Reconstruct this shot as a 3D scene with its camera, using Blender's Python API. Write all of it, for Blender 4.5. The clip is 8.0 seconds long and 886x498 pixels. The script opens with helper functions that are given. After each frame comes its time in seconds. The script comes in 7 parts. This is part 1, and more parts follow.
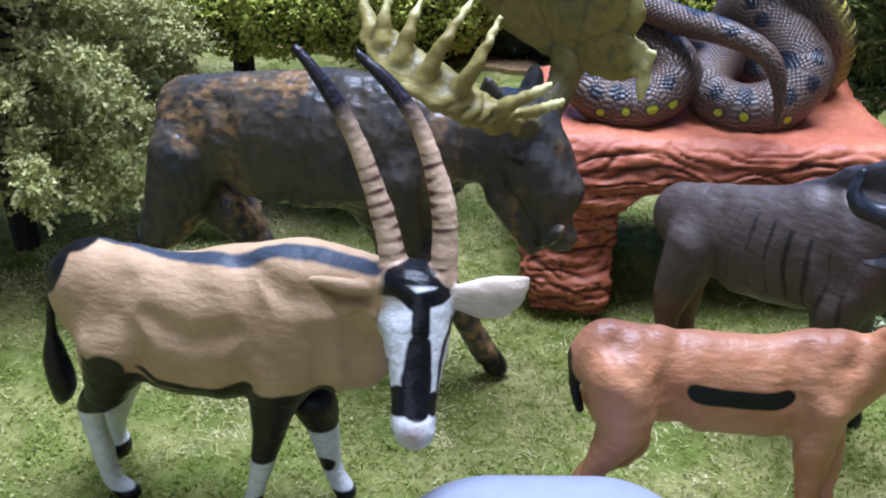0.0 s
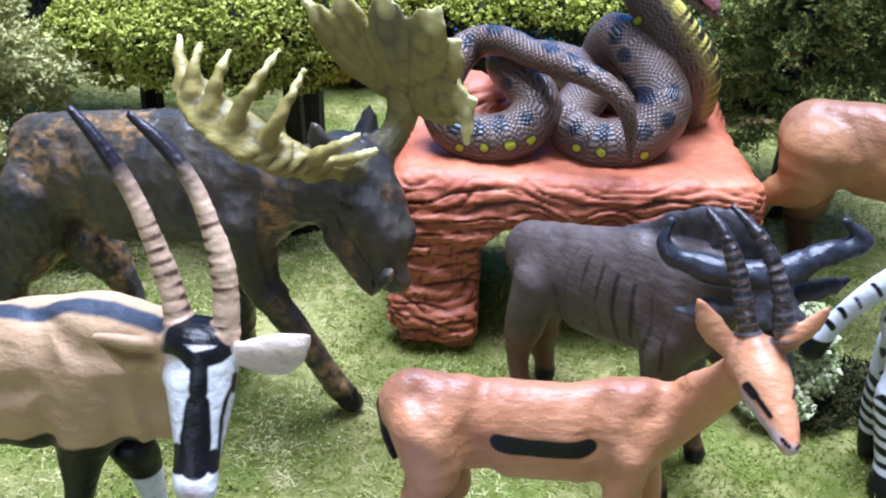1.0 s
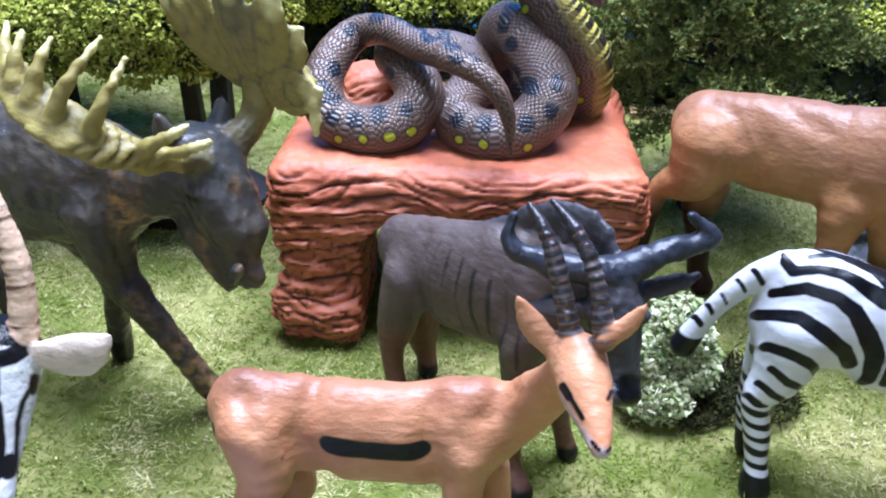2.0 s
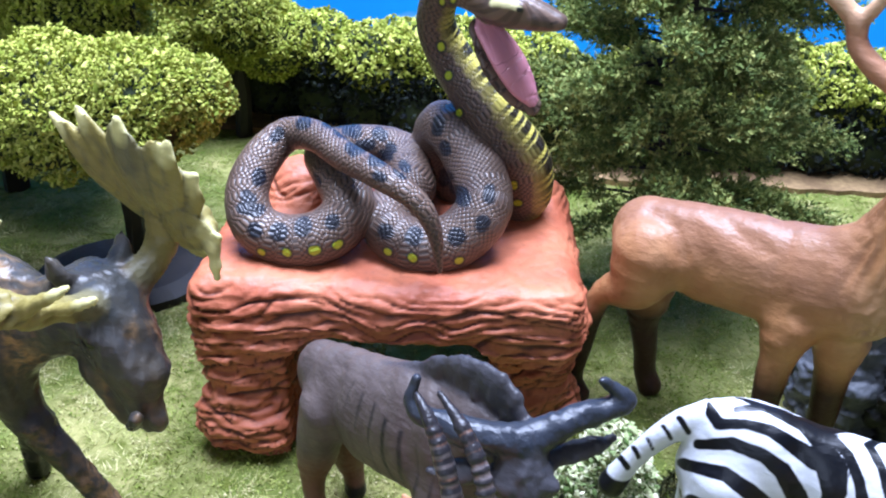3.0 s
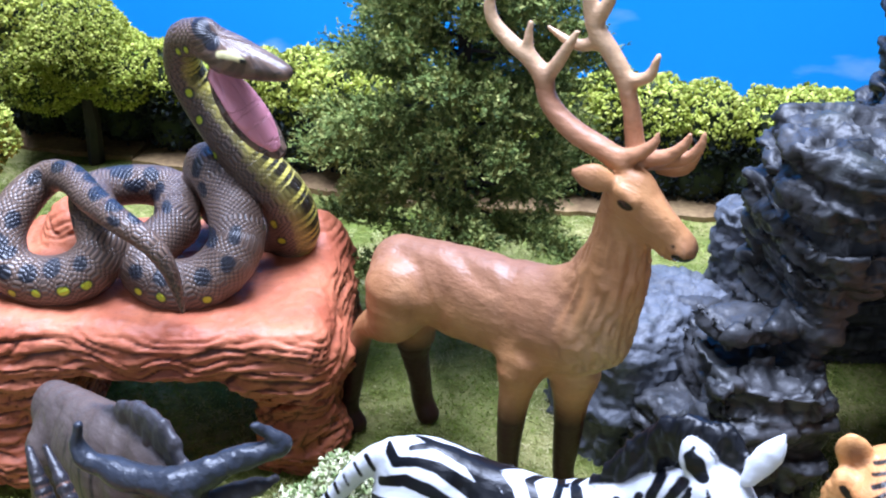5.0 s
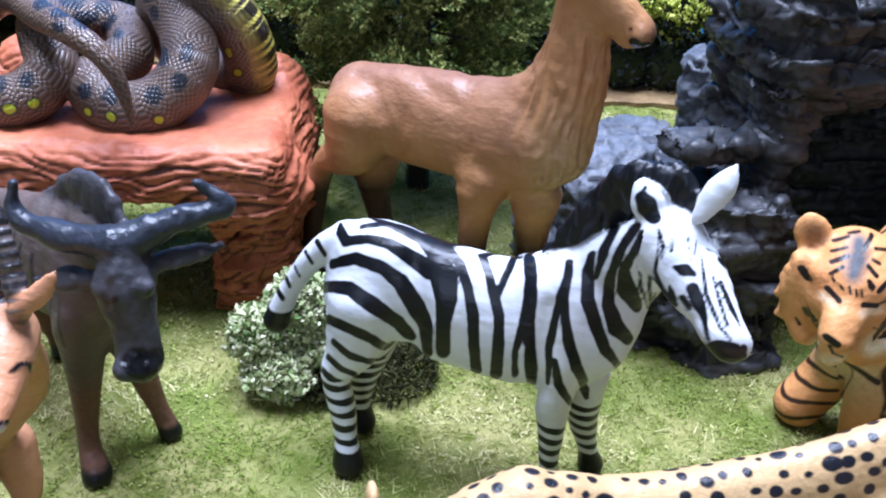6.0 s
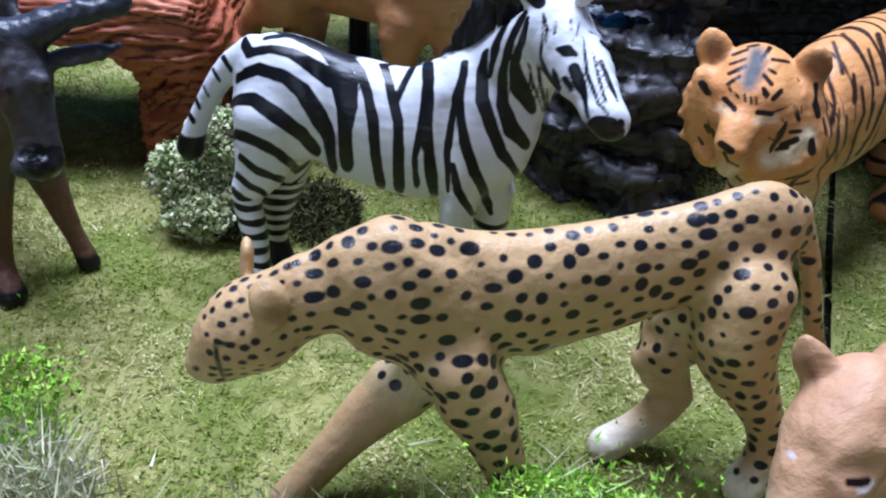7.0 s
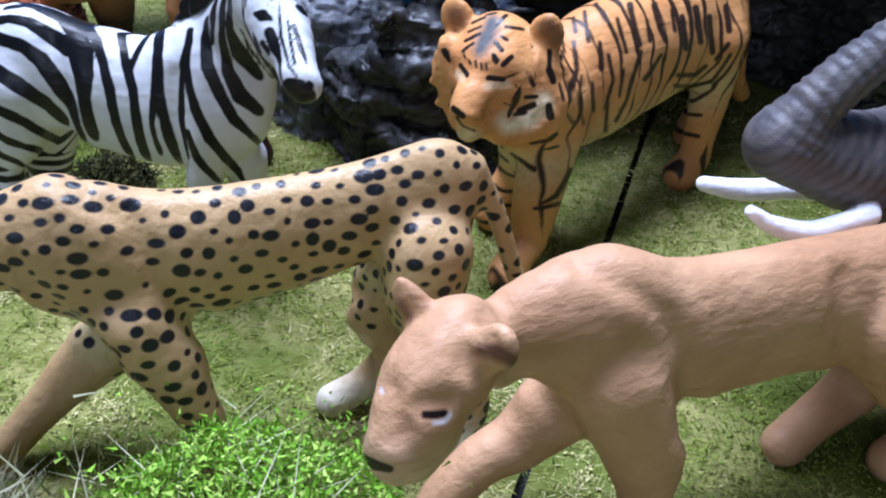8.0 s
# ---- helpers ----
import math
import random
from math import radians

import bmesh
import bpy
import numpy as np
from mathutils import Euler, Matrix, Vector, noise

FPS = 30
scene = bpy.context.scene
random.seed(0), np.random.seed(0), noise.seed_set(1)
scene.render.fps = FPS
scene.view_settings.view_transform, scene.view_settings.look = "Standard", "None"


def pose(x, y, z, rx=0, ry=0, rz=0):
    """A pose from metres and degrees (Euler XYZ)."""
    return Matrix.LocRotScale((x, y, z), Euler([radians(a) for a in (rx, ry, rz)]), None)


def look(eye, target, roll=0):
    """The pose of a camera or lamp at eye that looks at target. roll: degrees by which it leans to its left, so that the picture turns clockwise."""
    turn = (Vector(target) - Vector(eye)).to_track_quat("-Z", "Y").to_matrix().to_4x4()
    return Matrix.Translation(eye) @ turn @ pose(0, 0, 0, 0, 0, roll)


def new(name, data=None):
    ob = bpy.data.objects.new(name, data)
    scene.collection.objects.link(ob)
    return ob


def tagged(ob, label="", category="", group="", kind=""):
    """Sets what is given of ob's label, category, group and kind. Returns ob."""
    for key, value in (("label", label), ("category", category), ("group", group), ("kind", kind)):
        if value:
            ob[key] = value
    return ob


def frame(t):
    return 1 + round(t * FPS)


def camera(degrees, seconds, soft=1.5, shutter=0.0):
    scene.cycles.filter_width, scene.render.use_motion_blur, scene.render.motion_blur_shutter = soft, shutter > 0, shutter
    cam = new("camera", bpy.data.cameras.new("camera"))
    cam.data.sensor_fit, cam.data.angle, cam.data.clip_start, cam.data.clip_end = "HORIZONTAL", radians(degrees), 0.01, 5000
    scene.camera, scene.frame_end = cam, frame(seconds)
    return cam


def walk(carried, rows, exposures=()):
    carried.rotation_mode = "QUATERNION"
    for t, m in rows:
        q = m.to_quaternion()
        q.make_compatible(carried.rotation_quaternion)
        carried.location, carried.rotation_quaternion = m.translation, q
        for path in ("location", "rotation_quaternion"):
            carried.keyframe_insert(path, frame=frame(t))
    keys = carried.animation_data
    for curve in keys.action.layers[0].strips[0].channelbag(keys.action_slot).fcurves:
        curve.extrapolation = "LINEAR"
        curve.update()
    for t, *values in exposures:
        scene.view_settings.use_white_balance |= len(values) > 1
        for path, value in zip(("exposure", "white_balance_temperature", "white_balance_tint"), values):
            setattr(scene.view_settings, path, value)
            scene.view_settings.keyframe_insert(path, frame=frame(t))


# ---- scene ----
# the camera, held by hand over the table, and its way along the animals
cam = camera(52.6, 8.0, soft=2.1)
PATH = [
    (0.0, 0.0000, 0.0000, 0.1960, -0.40, -29.50, 0.80),
    (0.5, 0.0217, 0.0054, 0.2036, -0.74, -29.42, 1.02),
    (1.0, 0.0473, 0.0050, 0.2095, -1.47, -29.58, 1.22),
    (1.5, 0.0695, 0.0051, 0.2069, -2.23, -29.88, 1.40),
    (1.7, 0.0773, 0.0058, 0.2069, -2.35, -30.06, 1.55),
    (2.8, 0.1093, 0.0380, 0.2256, -2.39, -30.13, 1.79),
    (3.0, 0.1129, 0.0427, 0.2368, -2.55, -29.95, 1.86),
    (3.5, 0.1206, 0.0522, 0.2596, -2.67, -29.68, 1.95),
    (4.0, 0.1377, 0.0499, 0.2755, -2.98, -29.34, 2.04),
    (4.2, 0.1511, 0.0484, 0.2781, -3.27, -29.33, 2.18),
    (5.3, 0.2001, 0.0270, 0.2407, -5.17, -29.61, 2.66),
    (5.5, 0.2010, 0.0221, 0.2302, -5.35, -29.83, 2.77),
    (6.0, 0.2035, 0.0099, 0.2022, -5.99, -30.59, 2.92),
    (6.5, 0.2187, -0.0043, 0.1829, -6.33, -31.68, 3.12),
    (7.0, 0.2278, -0.0177, 0.1685, -6.86, -32.92, 3.39),
    (7.5, 0.2548, -0.0305, 0.1649, -7.55, -33.33, 3.77),
    (8.0, 0.2907, -0.0339, 0.1692, -9.51, -33.43, 4.04),
]
walk(cam, [(t, pose(x, y, z, 90 + pitch, 0, yaw) @ pose(0, 0, 0, 0, 0, roll)) for t, x, y, z, yaw, pitch, roll in PATH],
     exposures=((0.0, -0.28), (0.5, 0.12), (1.0, 0.2), (3.5, 0.32), (5.5, 0.32), (6.1, 0.15), (6.6, -0.18), (7.2, -0.3), (8.0, -0.18)))

# light: a bright unseen ceiling lamp over the table and a weak front fill, in a closed grey room
world = bpy.data.worlds.new("room_air")
world.use_nodes = True
world.node_tree.nodes["Background"].inputs[0].default_value = (0.75, 0.83, 1.0, 1)
world.node_tree.nodes["Background"].inputs[1].default_value = 0.01
scene.world = world


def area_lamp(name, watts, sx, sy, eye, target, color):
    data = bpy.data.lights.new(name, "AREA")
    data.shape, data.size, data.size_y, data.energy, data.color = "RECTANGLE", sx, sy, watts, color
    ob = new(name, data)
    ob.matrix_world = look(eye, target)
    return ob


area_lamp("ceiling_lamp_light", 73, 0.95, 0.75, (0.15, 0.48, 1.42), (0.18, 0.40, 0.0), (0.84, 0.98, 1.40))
# added fill from the front; the room has no window there
area_lamp("window_light", 7, 1.0, 0.9, (-0.5, -1.3, 0.85), (0.15, 0.3, 0.05), (0.80, 0.95, 1.32))


# ---------------------------------------------------------------- materials


def srgb(r, g, b):
    """Linear colour from 0..255 display values."""
    lin = [(c / 255 / 12.92) if c <= 10 else ((c / 255 + 0.055) / 1.055) ** 2.4 for c in (r, g, b)]
    return tuple(lin) + (1.0,)


class Nodes:
    """A short way to wire a material."""

    def __init__(self, name, rough=0.6, spec=0.5):
        self.mat = bpy.data.materials.new(name)
        self.mat.use_nodes = True
        self.tree = self.mat.node_tree
        self.bsdf = self.tree.nodes["Principled BSDF"]
        self.bsdf.inputs["Roughness"].default_value = rough
        self.bsdf.inputs["Specular IOR Level"].default_value = spec
        self.where = self.add("ShaderNodeTexCoord").outputs["Object"]

    def add(self, kind, **values):
        node = self.tree.nodes.new(kind)
        for key, value in values.items():
            setattr(node, key, value)
        return node

    def put(self, socket, value):
        if isinstance(value, bpy.types.NodeSocket):
            self.tree.links.new(value, socket)
        else:
            socket.default_value = value

    def noise(self, scale, detail=4.0, rough=0.55, stretch=(1, 1, 1), kind="fac"):
        m = self.add("ShaderNodeMapping")
        self.put(m.inputs["Vector"], self.where)
        m.inputs["Scale"].default_value = stretch
        n = self.add("ShaderNodeTexNoise")
        self.put(n.inputs["Vector"], m.outputs[0])
        n.inputs["Scale"].default_value, n.inputs["Detail"].default_value, n.inputs["Roughness"].default_value = scale, detail, rough
        return n.outputs["Fac" if kind == "fac" else "Color"]

    def math(self, op, a, b=0.0, c=0.0):
        n = self.add("ShaderNodeMath", operation=op)
        for s, v in zip(n.inputs, (a, b, c)):
            self.put(s, v)
        return n.outputs[0]

    def span(self, value, lo, hi, to_lo=0.0, to_hi=1.0):
        n = self.add("ShaderNodeMapRange")
        for s, v in zip(n.inputs, (value, lo, hi, to_lo, to_hi)):
            self.put(s, v)
        return n.outputs[0]

    def mix(self, fac, a, b):
        n = self.add("ShaderNodeMix", data_type="RGBA")
        self.put(n.inputs[0], fac), self.put(n.inputs[6], a), self.put(n.inputs[7], b)
        return n.outputs[2]

    def attr(self, name):
        return self.add("ShaderNodeAttribute", attribute_name=name).outputs["Fac"]

    def bump(self, height, strength=0.4, dist=0.0004, normal=None):
        n = self.add("ShaderNodeBump")
        n.inputs["Strength"].default_value, n.inputs["Distance"].default_value = strength, dist
        self.put(n.inputs["Height"], height)
        if normal is not None:
            self.put(n.inputs["Normal"], normal)
        return n.outputs[0]

    def done(self, color, rough=None, normal=None):
        self.put(self.bsdf.inputs["Base Color"], color)
        if rough is not None:
            self.put(self.bsdf.inputs["Roughness"], rough)
        if normal is not None:
            self.put(self.bsdf.inputs["Normal"], normal)
        return self.mat


def shade(c, k):
    return (c[0] * k, c[1] * k, c[2] * k, 1.0)


def mottled(name, a, b, scale, rough=0.7, spec=0.3, fine=0.0, bump=0.3, dist=0.0005):
    """Two colours in soft patches, with a finer grain and relief."""
    n = Nodes(name, rough, spec)
    big, small = n.noise(scale, 5), n.noise(scale * 9, 3)
    fac = n.span(n.math("ADD", big, n.math("MULTIPLY", n.math("SUBTRACT", small, 0.5), fine)), 0.35, 0.65)
    return n.done(n.mix(fac, a, b), None, n.bump(small, bump, dist))


def leafy(name, a, b, c, rough=0.75, key=None):
    """Small pieces, each of its own tint between three colours."""
    n = Nodes(name, rough, 0.15)
    isle = n.add("ShaderNodeNewGeometry").outputs["Random Per Island"]
    ramp = n.add("ShaderNodeValToRGB")
    ramp.color_ramp.elements[0].color, ramp.color_ramp.elements[1].color = a, c
    mid = ramp.color_ramp.elements.new(0.5)
    mid.color = b
    n.put(ramp.inputs[0], n.math("ADD", n.math("MULTIPLY", n.attr(key), 0.75), n.math("MULTIPLY", isle, 0.25)) if key else isle)
    patch = n.span(n.noise(14, 3), 0.35, 0.7, 0.75, 1.15)
    hsv = n.add("ShaderNodeHueSaturation")
    n.put(hsv.inputs["Value"], patch), n.put(hsv.inputs["Color"], ramp.outputs[0])
    return n.done(hsv.outputs[0])


# ---------------------------------------------------------------- mesh helpers


def part(name, verts, faces, material, parent=None, label="", smooth=False):
    """One mesh object, under a thing if parent is given."""
    me = bpy.data.meshes.new(name)
    me.from_pydata(verts, [], faces)
    me.materials.append(material)
    if smooth:
        me.polygons.foreach_set("use_smooth", [True] * len(me.polygons))
    me.update()
    ob = new(name, me)
    if parent is not None:
        ob.parent = parent
    if label:
        ob["label"] = label
    return ob


LATTICE = np.random.RandomState(5).rand(32, 32, 32).astype(np.float32)


def vnoise(p, scale, octaves=1):
    """Smooth value noise in -1..1 at the points p."""
    total, amp, norm = 0.0, 1.0, 0.0
    for o in range(octaves):
        q = p * (scale * 2.0**o) + 7.3 * o + 100.0
        i = np.floor(q).astype(np.int64)
        f = (q - i).astype(np.float32)
        f = f * f * (3 - 2 * f)
        x0, y0, z0 = (i[..., n] % 32 for n in range(3))
        x1, y1, z1 = (x0 + 1) % 32, (y0 + 1) % 32, (z0 + 1) % 32
        fx, fy, fz = f[..., 0], f[..., 1], f[..., 2]
        a = LATTICE[x0, y0, z0] * (1 - fx) + LATTICE[x1, y0, z0] * fx
        b = LATTICE[x0, y1, z0] * (1 - fx) + LATTICE[x1, y1, z0] * fx
        c = LATTICE[x0, y0, z1] * (1 - fx) + LATTICE[x1, y0, z1] * fx
        d = LATTICE[x0, y1, z1] * (1 - fx) + LATTICE[x1, y1, z1] * fx
        total = total + amp * ((a * (1 - fy) + b * fy) * (1 - fz) + (c * (1 - fy) + d * fy) * fz)
        norm += amp
        amp *= 0.5
    return total / norm * 2 - 1


def smin(a, b, k):
    h = np.maximum(k - np.abs(a - b), 0.0) / k
    return np.minimum(a, b) - h * h * k * 0.25


def skin(field, lo, step):
    """The surface where the field is zero, as points and four-sided faces (surface nets)."""
    inside = field < 0
    nx, ny, nz = field.shape
    total = np.zeros((nx - 1, ny - 1, nz - 1, 3), np.float32)
    count = np.zeros((nx - 1, ny - 1, nz - 1), np.float32)
    corner = lambda a, x, y, z: a[x:nx - 1 + x, y:ny - 1 + y, z:nz - 1 + z]
    for axis in range(3):
        for u in (0, 1):
            for v in (0, 1):
                o = [u, v]
                o.insert(axis, 0)
                e = list(o)
                e[axis] = 1
                a, b = corner(field, *o), corner(field, *e)
                cut = corner(inside, *o) != corner(inside, *e)
                f = np.where(cut, a / np.where(cut, a - b, 1.0), 0.0)
                count += cut
                for n in range(3):
                    total[..., n] += cut * ((f if n == axis else 0.0) + (0 if n == axis else o[n]))
    live = count > 0
    index = np.full(live.shape, -1, np.int64)
    index[live] = np.arange(live.sum())
    cells = np.argwhere(live).astype(np.float32)
    verts = (cells + total[live] / count[live][:, None]) * step + np.array(lo, np.float32)
    faces = []
    for axis in range(3):
        a = np.moveaxis(inside, axis, 0)
        idx = np.moveaxis(index, axis, 0)
        s, e = a[:-1, 1:-1, 1:-1], a[1:, 1:-1, 1:-1]
        where = np.argwhere(s != e)
        if not len(where):
            continue
        i, j, k = where.T
        quad = np.stack([idx[i, j, k], idx[i, j + 1, k], idx[i, j + 1, k + 1], idx[i, j, k + 1]], 1)
        flip = s[i, j, k] == (axis != 1)
        quad[~flip] = quad[~flip][:, ::-1]
        faces.append(quad)
    return verts, np.concatenate(faces)


def raw_mesh(name, verts, faces, attrs, material, loc=None):
    """A smooth mesh from arrays, with named numbers on its points."""
    me = bpy.data.meshes.new(name)
    n, m = len(verts), len(faces)
    me.vertices.add(n)
    me.vertices.foreach_set("co", np.ascontiguousarray(verts, np.float32).ravel())
    me.loops.add(m * 4)
    me.loops.foreach_set("vertex_index", np.ascontiguousarray(faces, np.int32).ravel())
    me.polygons.add(m)
    me.polygons.foreach_set("loop_start", np.arange(m, dtype=np.int32) * 4)
    me.polygons.foreach_set("use_smooth", np.ones(m, bool))
    me.update(calc_edges=True)
    for key, value in attrs.items():
        me.attributes.new(key, "FLOAT", "POINT").data.foreach_set("value", np.ascontiguousarray(value, np.float32))
    me.materials.append(material)
    ob = new(name, me)
    if loc is not None:
        ob.matrix_basis = loc
    return ob


def spline(nodes, cuts=3):
    """Points on a smooth curve through the nodes."""
    p = np.array(nodes, float)
    if len(p) < 3:
        cuts = 1
    q = np.vstack([2 * p[0] - p[1], p, 2 * p[-1] - p[-2]])
    out = []
    for i in range(len(p) - 1):
        a, b, c, d = q[i:i + 4]
        for t in np.arange(cuts) / cuts:
            out.append(0.5 * (2 * b + (c - a) * t + (2 * a - 5 * b + 4 * c - d) * t**2 + (3 * b - a - 3 * c + d) * t**3))
    out.append(p[-1])
    out = np.array(out)
    out[:, 3] = np.maximum(out[:, 3], 0.4)
    return out


class Body:
    """A figure cast in one piece: tapering limbs, blended into one another. Millimetres: along, left, up, radius."""

    def __init__(self):
        self.limbs = []

    def limb(self, tag, *nodes, w=1.0, k=None, rings=None, flat=None, cuts=3):
        blend = {"body": 7.0, "leg": 4.5, "head": 5.0, "ear": 1.5, "horn": 1.2, "antler": 1.2, "tip": 0.4, "tail": 2.5, "mane": 2.0}
        axis, ratio = ((0.0, 1.0, 0.0), w) if flat is None else (flat[:3], flat[3])
        self.limbs.append((tag, spline(nodes, cuts), (np.array(axis) / np.linalg.norm(axis)).astype(np.float32), ratio, k or blend.get(tag, 2.0), rings))

    def near(self, limb, p, only=None):
        """Distance from the points p to one limb, or to one stretch of it."""
        p = p.astype(np.float32)
        tag, c, axis, ratio, k, rings = limb
        best = np.full(p.shape[:-1], 1e3, np.float32)
        steps = np.r_[0, np.cumsum(np.linalg.norm(np.diff(c[:, :3], axis=0), axis=1))]
        for n in range(len(c) - 1) if only is None else (only,):
            a, ba = c[n, :3].astype(np.float32), (c[n + 1, :3] - c[n, :3]).astype(np.float32)
            h = np.clip(((p - a) @ ba) / (ba @ ba + 1e-9), 0, 1)
            q = p - a - h[..., None] * ba
            off = q @ axis
            r = c[n, 3] + h * (c[n + 1, 3] - c[n, 3])
            if rings:
                u = (steps[n] + h * (steps[n + 1] - steps[n])) / steps[-1]
                r = r * (1 + rings[1] * np.sin(u * rings[0] * 2 * np.pi) * (u < 0.8))
            best = np.minimum(best, np.sqrt((q * q).sum(-1) + off * off * (1 / ratio**2 - 1)) - r)
        return best

    def tag(self, names, p):
        """Distance from the points p to all limbs of those names."""
        return np.min([self.near(l, p) for l in self.limbs if l[0] in names.split()], axis=0)

    def run(self, name, p):
        """How far along the nearest limb of that name the points p lie, in mm."""
        best, out = np.full(len(p), 1e9), np.zeros(len(p))
        for limb in self.limbs:
            if limb[0] != name:
                continue
            c, gone = limb[1], 0.0
            for n in range(len(c) - 1):
                a, ba = c[n, :3], c[n + 1, :3] - c[n, :3]
                size = np.linalg.norm(ba)
                h = np.clip((p - a) @ ba / (size * size + 1e-9), 0, 1)
                d = np.linalg.norm(p - a - h[:, None] * ba, axis=1)
                hit = d < best
                best[hit], out[hit] = d[hit], (gone + h * size)[hit]
                gone += size
        return out

    def solid(self, step=0.8, cut=None):
        every = np.vstack([l[1] for l in self.limbs])
        lo = (every[:, :3] - every[:, 3:]).min(0) - 4 * step
        hi = (every[:, :3] + every[:, 3:]).max(0) + 4 * step
        axes = [np.arange(lo[n], hi[n], step, dtype=np.float32) for n in range(3)]
        d = np.full([len(a) for a in axes], 50.0, np.float32)
        for l in self.limbs:
            c, k = l[1], l[4]
            pad = k + 2.5 * step
            lo_n = [max(np.searchsorted(axes[n], (c[:, n] - c[:, 3]).min() - pad) - 1, 0) for n in range(3)]
            hi_n = [np.searchsorted(axes[n], (c[:, n] + c[:, 3]).max() + pad) + 1 for n in range(3)]
            whole = tuple(slice(p, q) for p, q in zip(lo_n, hi_n))
            own = np.full(d[whole].shape, 50.0, np.float32)
            for i in range(len(c) - 1):
                seg = c[i:i + 2]
                cut_n = []
                for n in range(3):
                    p = max(np.searchsorted(axes[n], (seg[:, n] - seg[:, 3]).min() - pad) - 1, lo_n[n])
                    q = min(np.searchsorted(axes[n], (seg[:, n] + seg[:, 3]).max() + pad) + 1, hi_n[n])
                    cut_n.append((p, q))
                grid = np.stack(np.meshgrid(*[axes[n][p:q] for n, (p, q) in enumerate(cut_n)], indexing="ij"), -1)
                here = tuple(slice(p - z, q - z) for (p, q), z in zip(cut_n, lo_n))
                own[here] = np.minimum(own[here], self.near(l, grid, i))
            d[whole] = smin(d[whole], own, k)
        if cut is not None:
            d = cut(d, np.stack(np.meshgrid(*axes, indexing="ij"), -1))
        return skin(d, lo, step)


def settle(verts, faces, rounds=2):
    """Evens out the stair-steps of the grid."""
    for _ in range(rounds):
        total, count = np.zeros_like(verts), np.zeros(len(verts), np.float32)
        for a, b in ((0, 1), (1, 2), (2, 3), (3, 0)):
            for i, j in ((faces[:, a], faces[:, b]), (faces[:, b], faces[:, a])):
                for n in range(3):
                    total[:, n] += np.bincount(i, verts[j, n], len(verts))
                count += np.bincount(i, minlength=len(verts))
        verts = verts * 0.5 + 0.5 * total / count[:, None]
    return verts


def painted(name, base, wash, layers, rough=0.5, grain=520.0, stretch=(0.35, 1, 1), relief=0.8, dist=0.0009, streak=None):
    """Paint on a cast figure: a base coat with a darker wash, then layers (attribute, colour, softness, wander in mm, roughness)."""
    n = Nodes(name, rough, 0.32)
    big, fur = n.noise(38, 4), n.noise(grain, 4, 0.6, stretch)
    color = n.mix(n.span(n.math("ADD", n.math("MULTIPLY", big, 0.6), n.math("MULTIPLY", n.noise(110, 4), 0.4)), 0.34, 0.66), base, wash)
    color = n.mix(n.span(fur, 0.42, 0.8, 0.0, 0.14), color, shade(wash, 0.6))
    if streak:
        color = n.mix(n.math("MULTIPLY", n.span(n.noise(34, 4, 0.6, (1, 1, 0.35)), 0.52, 0.66), n.span(fur, 0.4, 0.6)), color, streak)
    r = n.span(big, 0.3, 0.7, rough - 0.08, rough + 0.1)
    wander = n.noise(260, 3)
    for key, coat, soft, drift, shine in layers:
        d = n.math("ADD", n.attr(key), n.math("MULTIPLY", n.math("SUBTRACT", wander, 0.5), drift))
        fac = n.span(d, -soft, soft, 1.0, 0.0)
        tint = n.mix(n.span(fur, 0.4, 0.75), coat, shade(coat, 0.72))
        color = n.mix(fac, color, tint)
        r = n.math("ADD", n.math("MULTIPLY", r, n.math("SUBTRACT", 1.0, fac)), n.math("MULTIPLY", fac, shine))
    high = n.math("ADD", n.math("MULTIPLY", fur, 0.5), n.math("MULTIPLY", n.noise(150, 5), 1.0))
    return n.done(color, r, n.bump(high, relief, dist))


def normals(v, f):
    n = np.cross(v[f[:, 2]] - v[f[:, 0]], v[f[:, 3]] - v[f[:, 1]])
    total = np.stack([sum(np.bincount(f[:, c], n[:, a], len(v)) for c in range(4)) for a in range(3)], 1)
    return total / (np.linalg.norm(total, axis=1)[:, None] + 1e-9)


def flesh(v, swell=0.55, fur=0.07, lay=(0.35, 1.0, 1.0)):
    """Modelled muscle and hair: how far the surface stands out, in mm."""
    return swell * vnoise(v, 0.06, 2) + fur * (1 - 2.2 * np.abs(vnoise(v * np.array(lay), 0.42))) + 0.5 * fur * vnoise(v * np.array(lay), 0.8)


def figure(name, body, place, coat, attrs, label, step=0.8, cut=None, rounds=2, relief=flesh, folds=None, deep=1.1, wide=2.4):
    """Casts a body, models its surface, paints it and stands it at its place (metres)."""
    v, f = body.solid(step, cut)
    v = settle(v, f, rounds)
    values = attrs(v) if attrs else {}
    if relief:
        rise = relief(v)
        if folds:
            rise = rise - deep * np.exp(-((np.maximum(folds(v), 0) / wide) ** 2)) + 0.35 * deep * np.exp(-(((folds(v) - 2.5 * wide) / (1.2 * wide)) ** 2))
        v = v + normals(v, f) * rise[:, None]
    ob = raw_mesh(name, v * 0.001, f, values, coat, place)
    return tagged(ob, label, "toy animal")


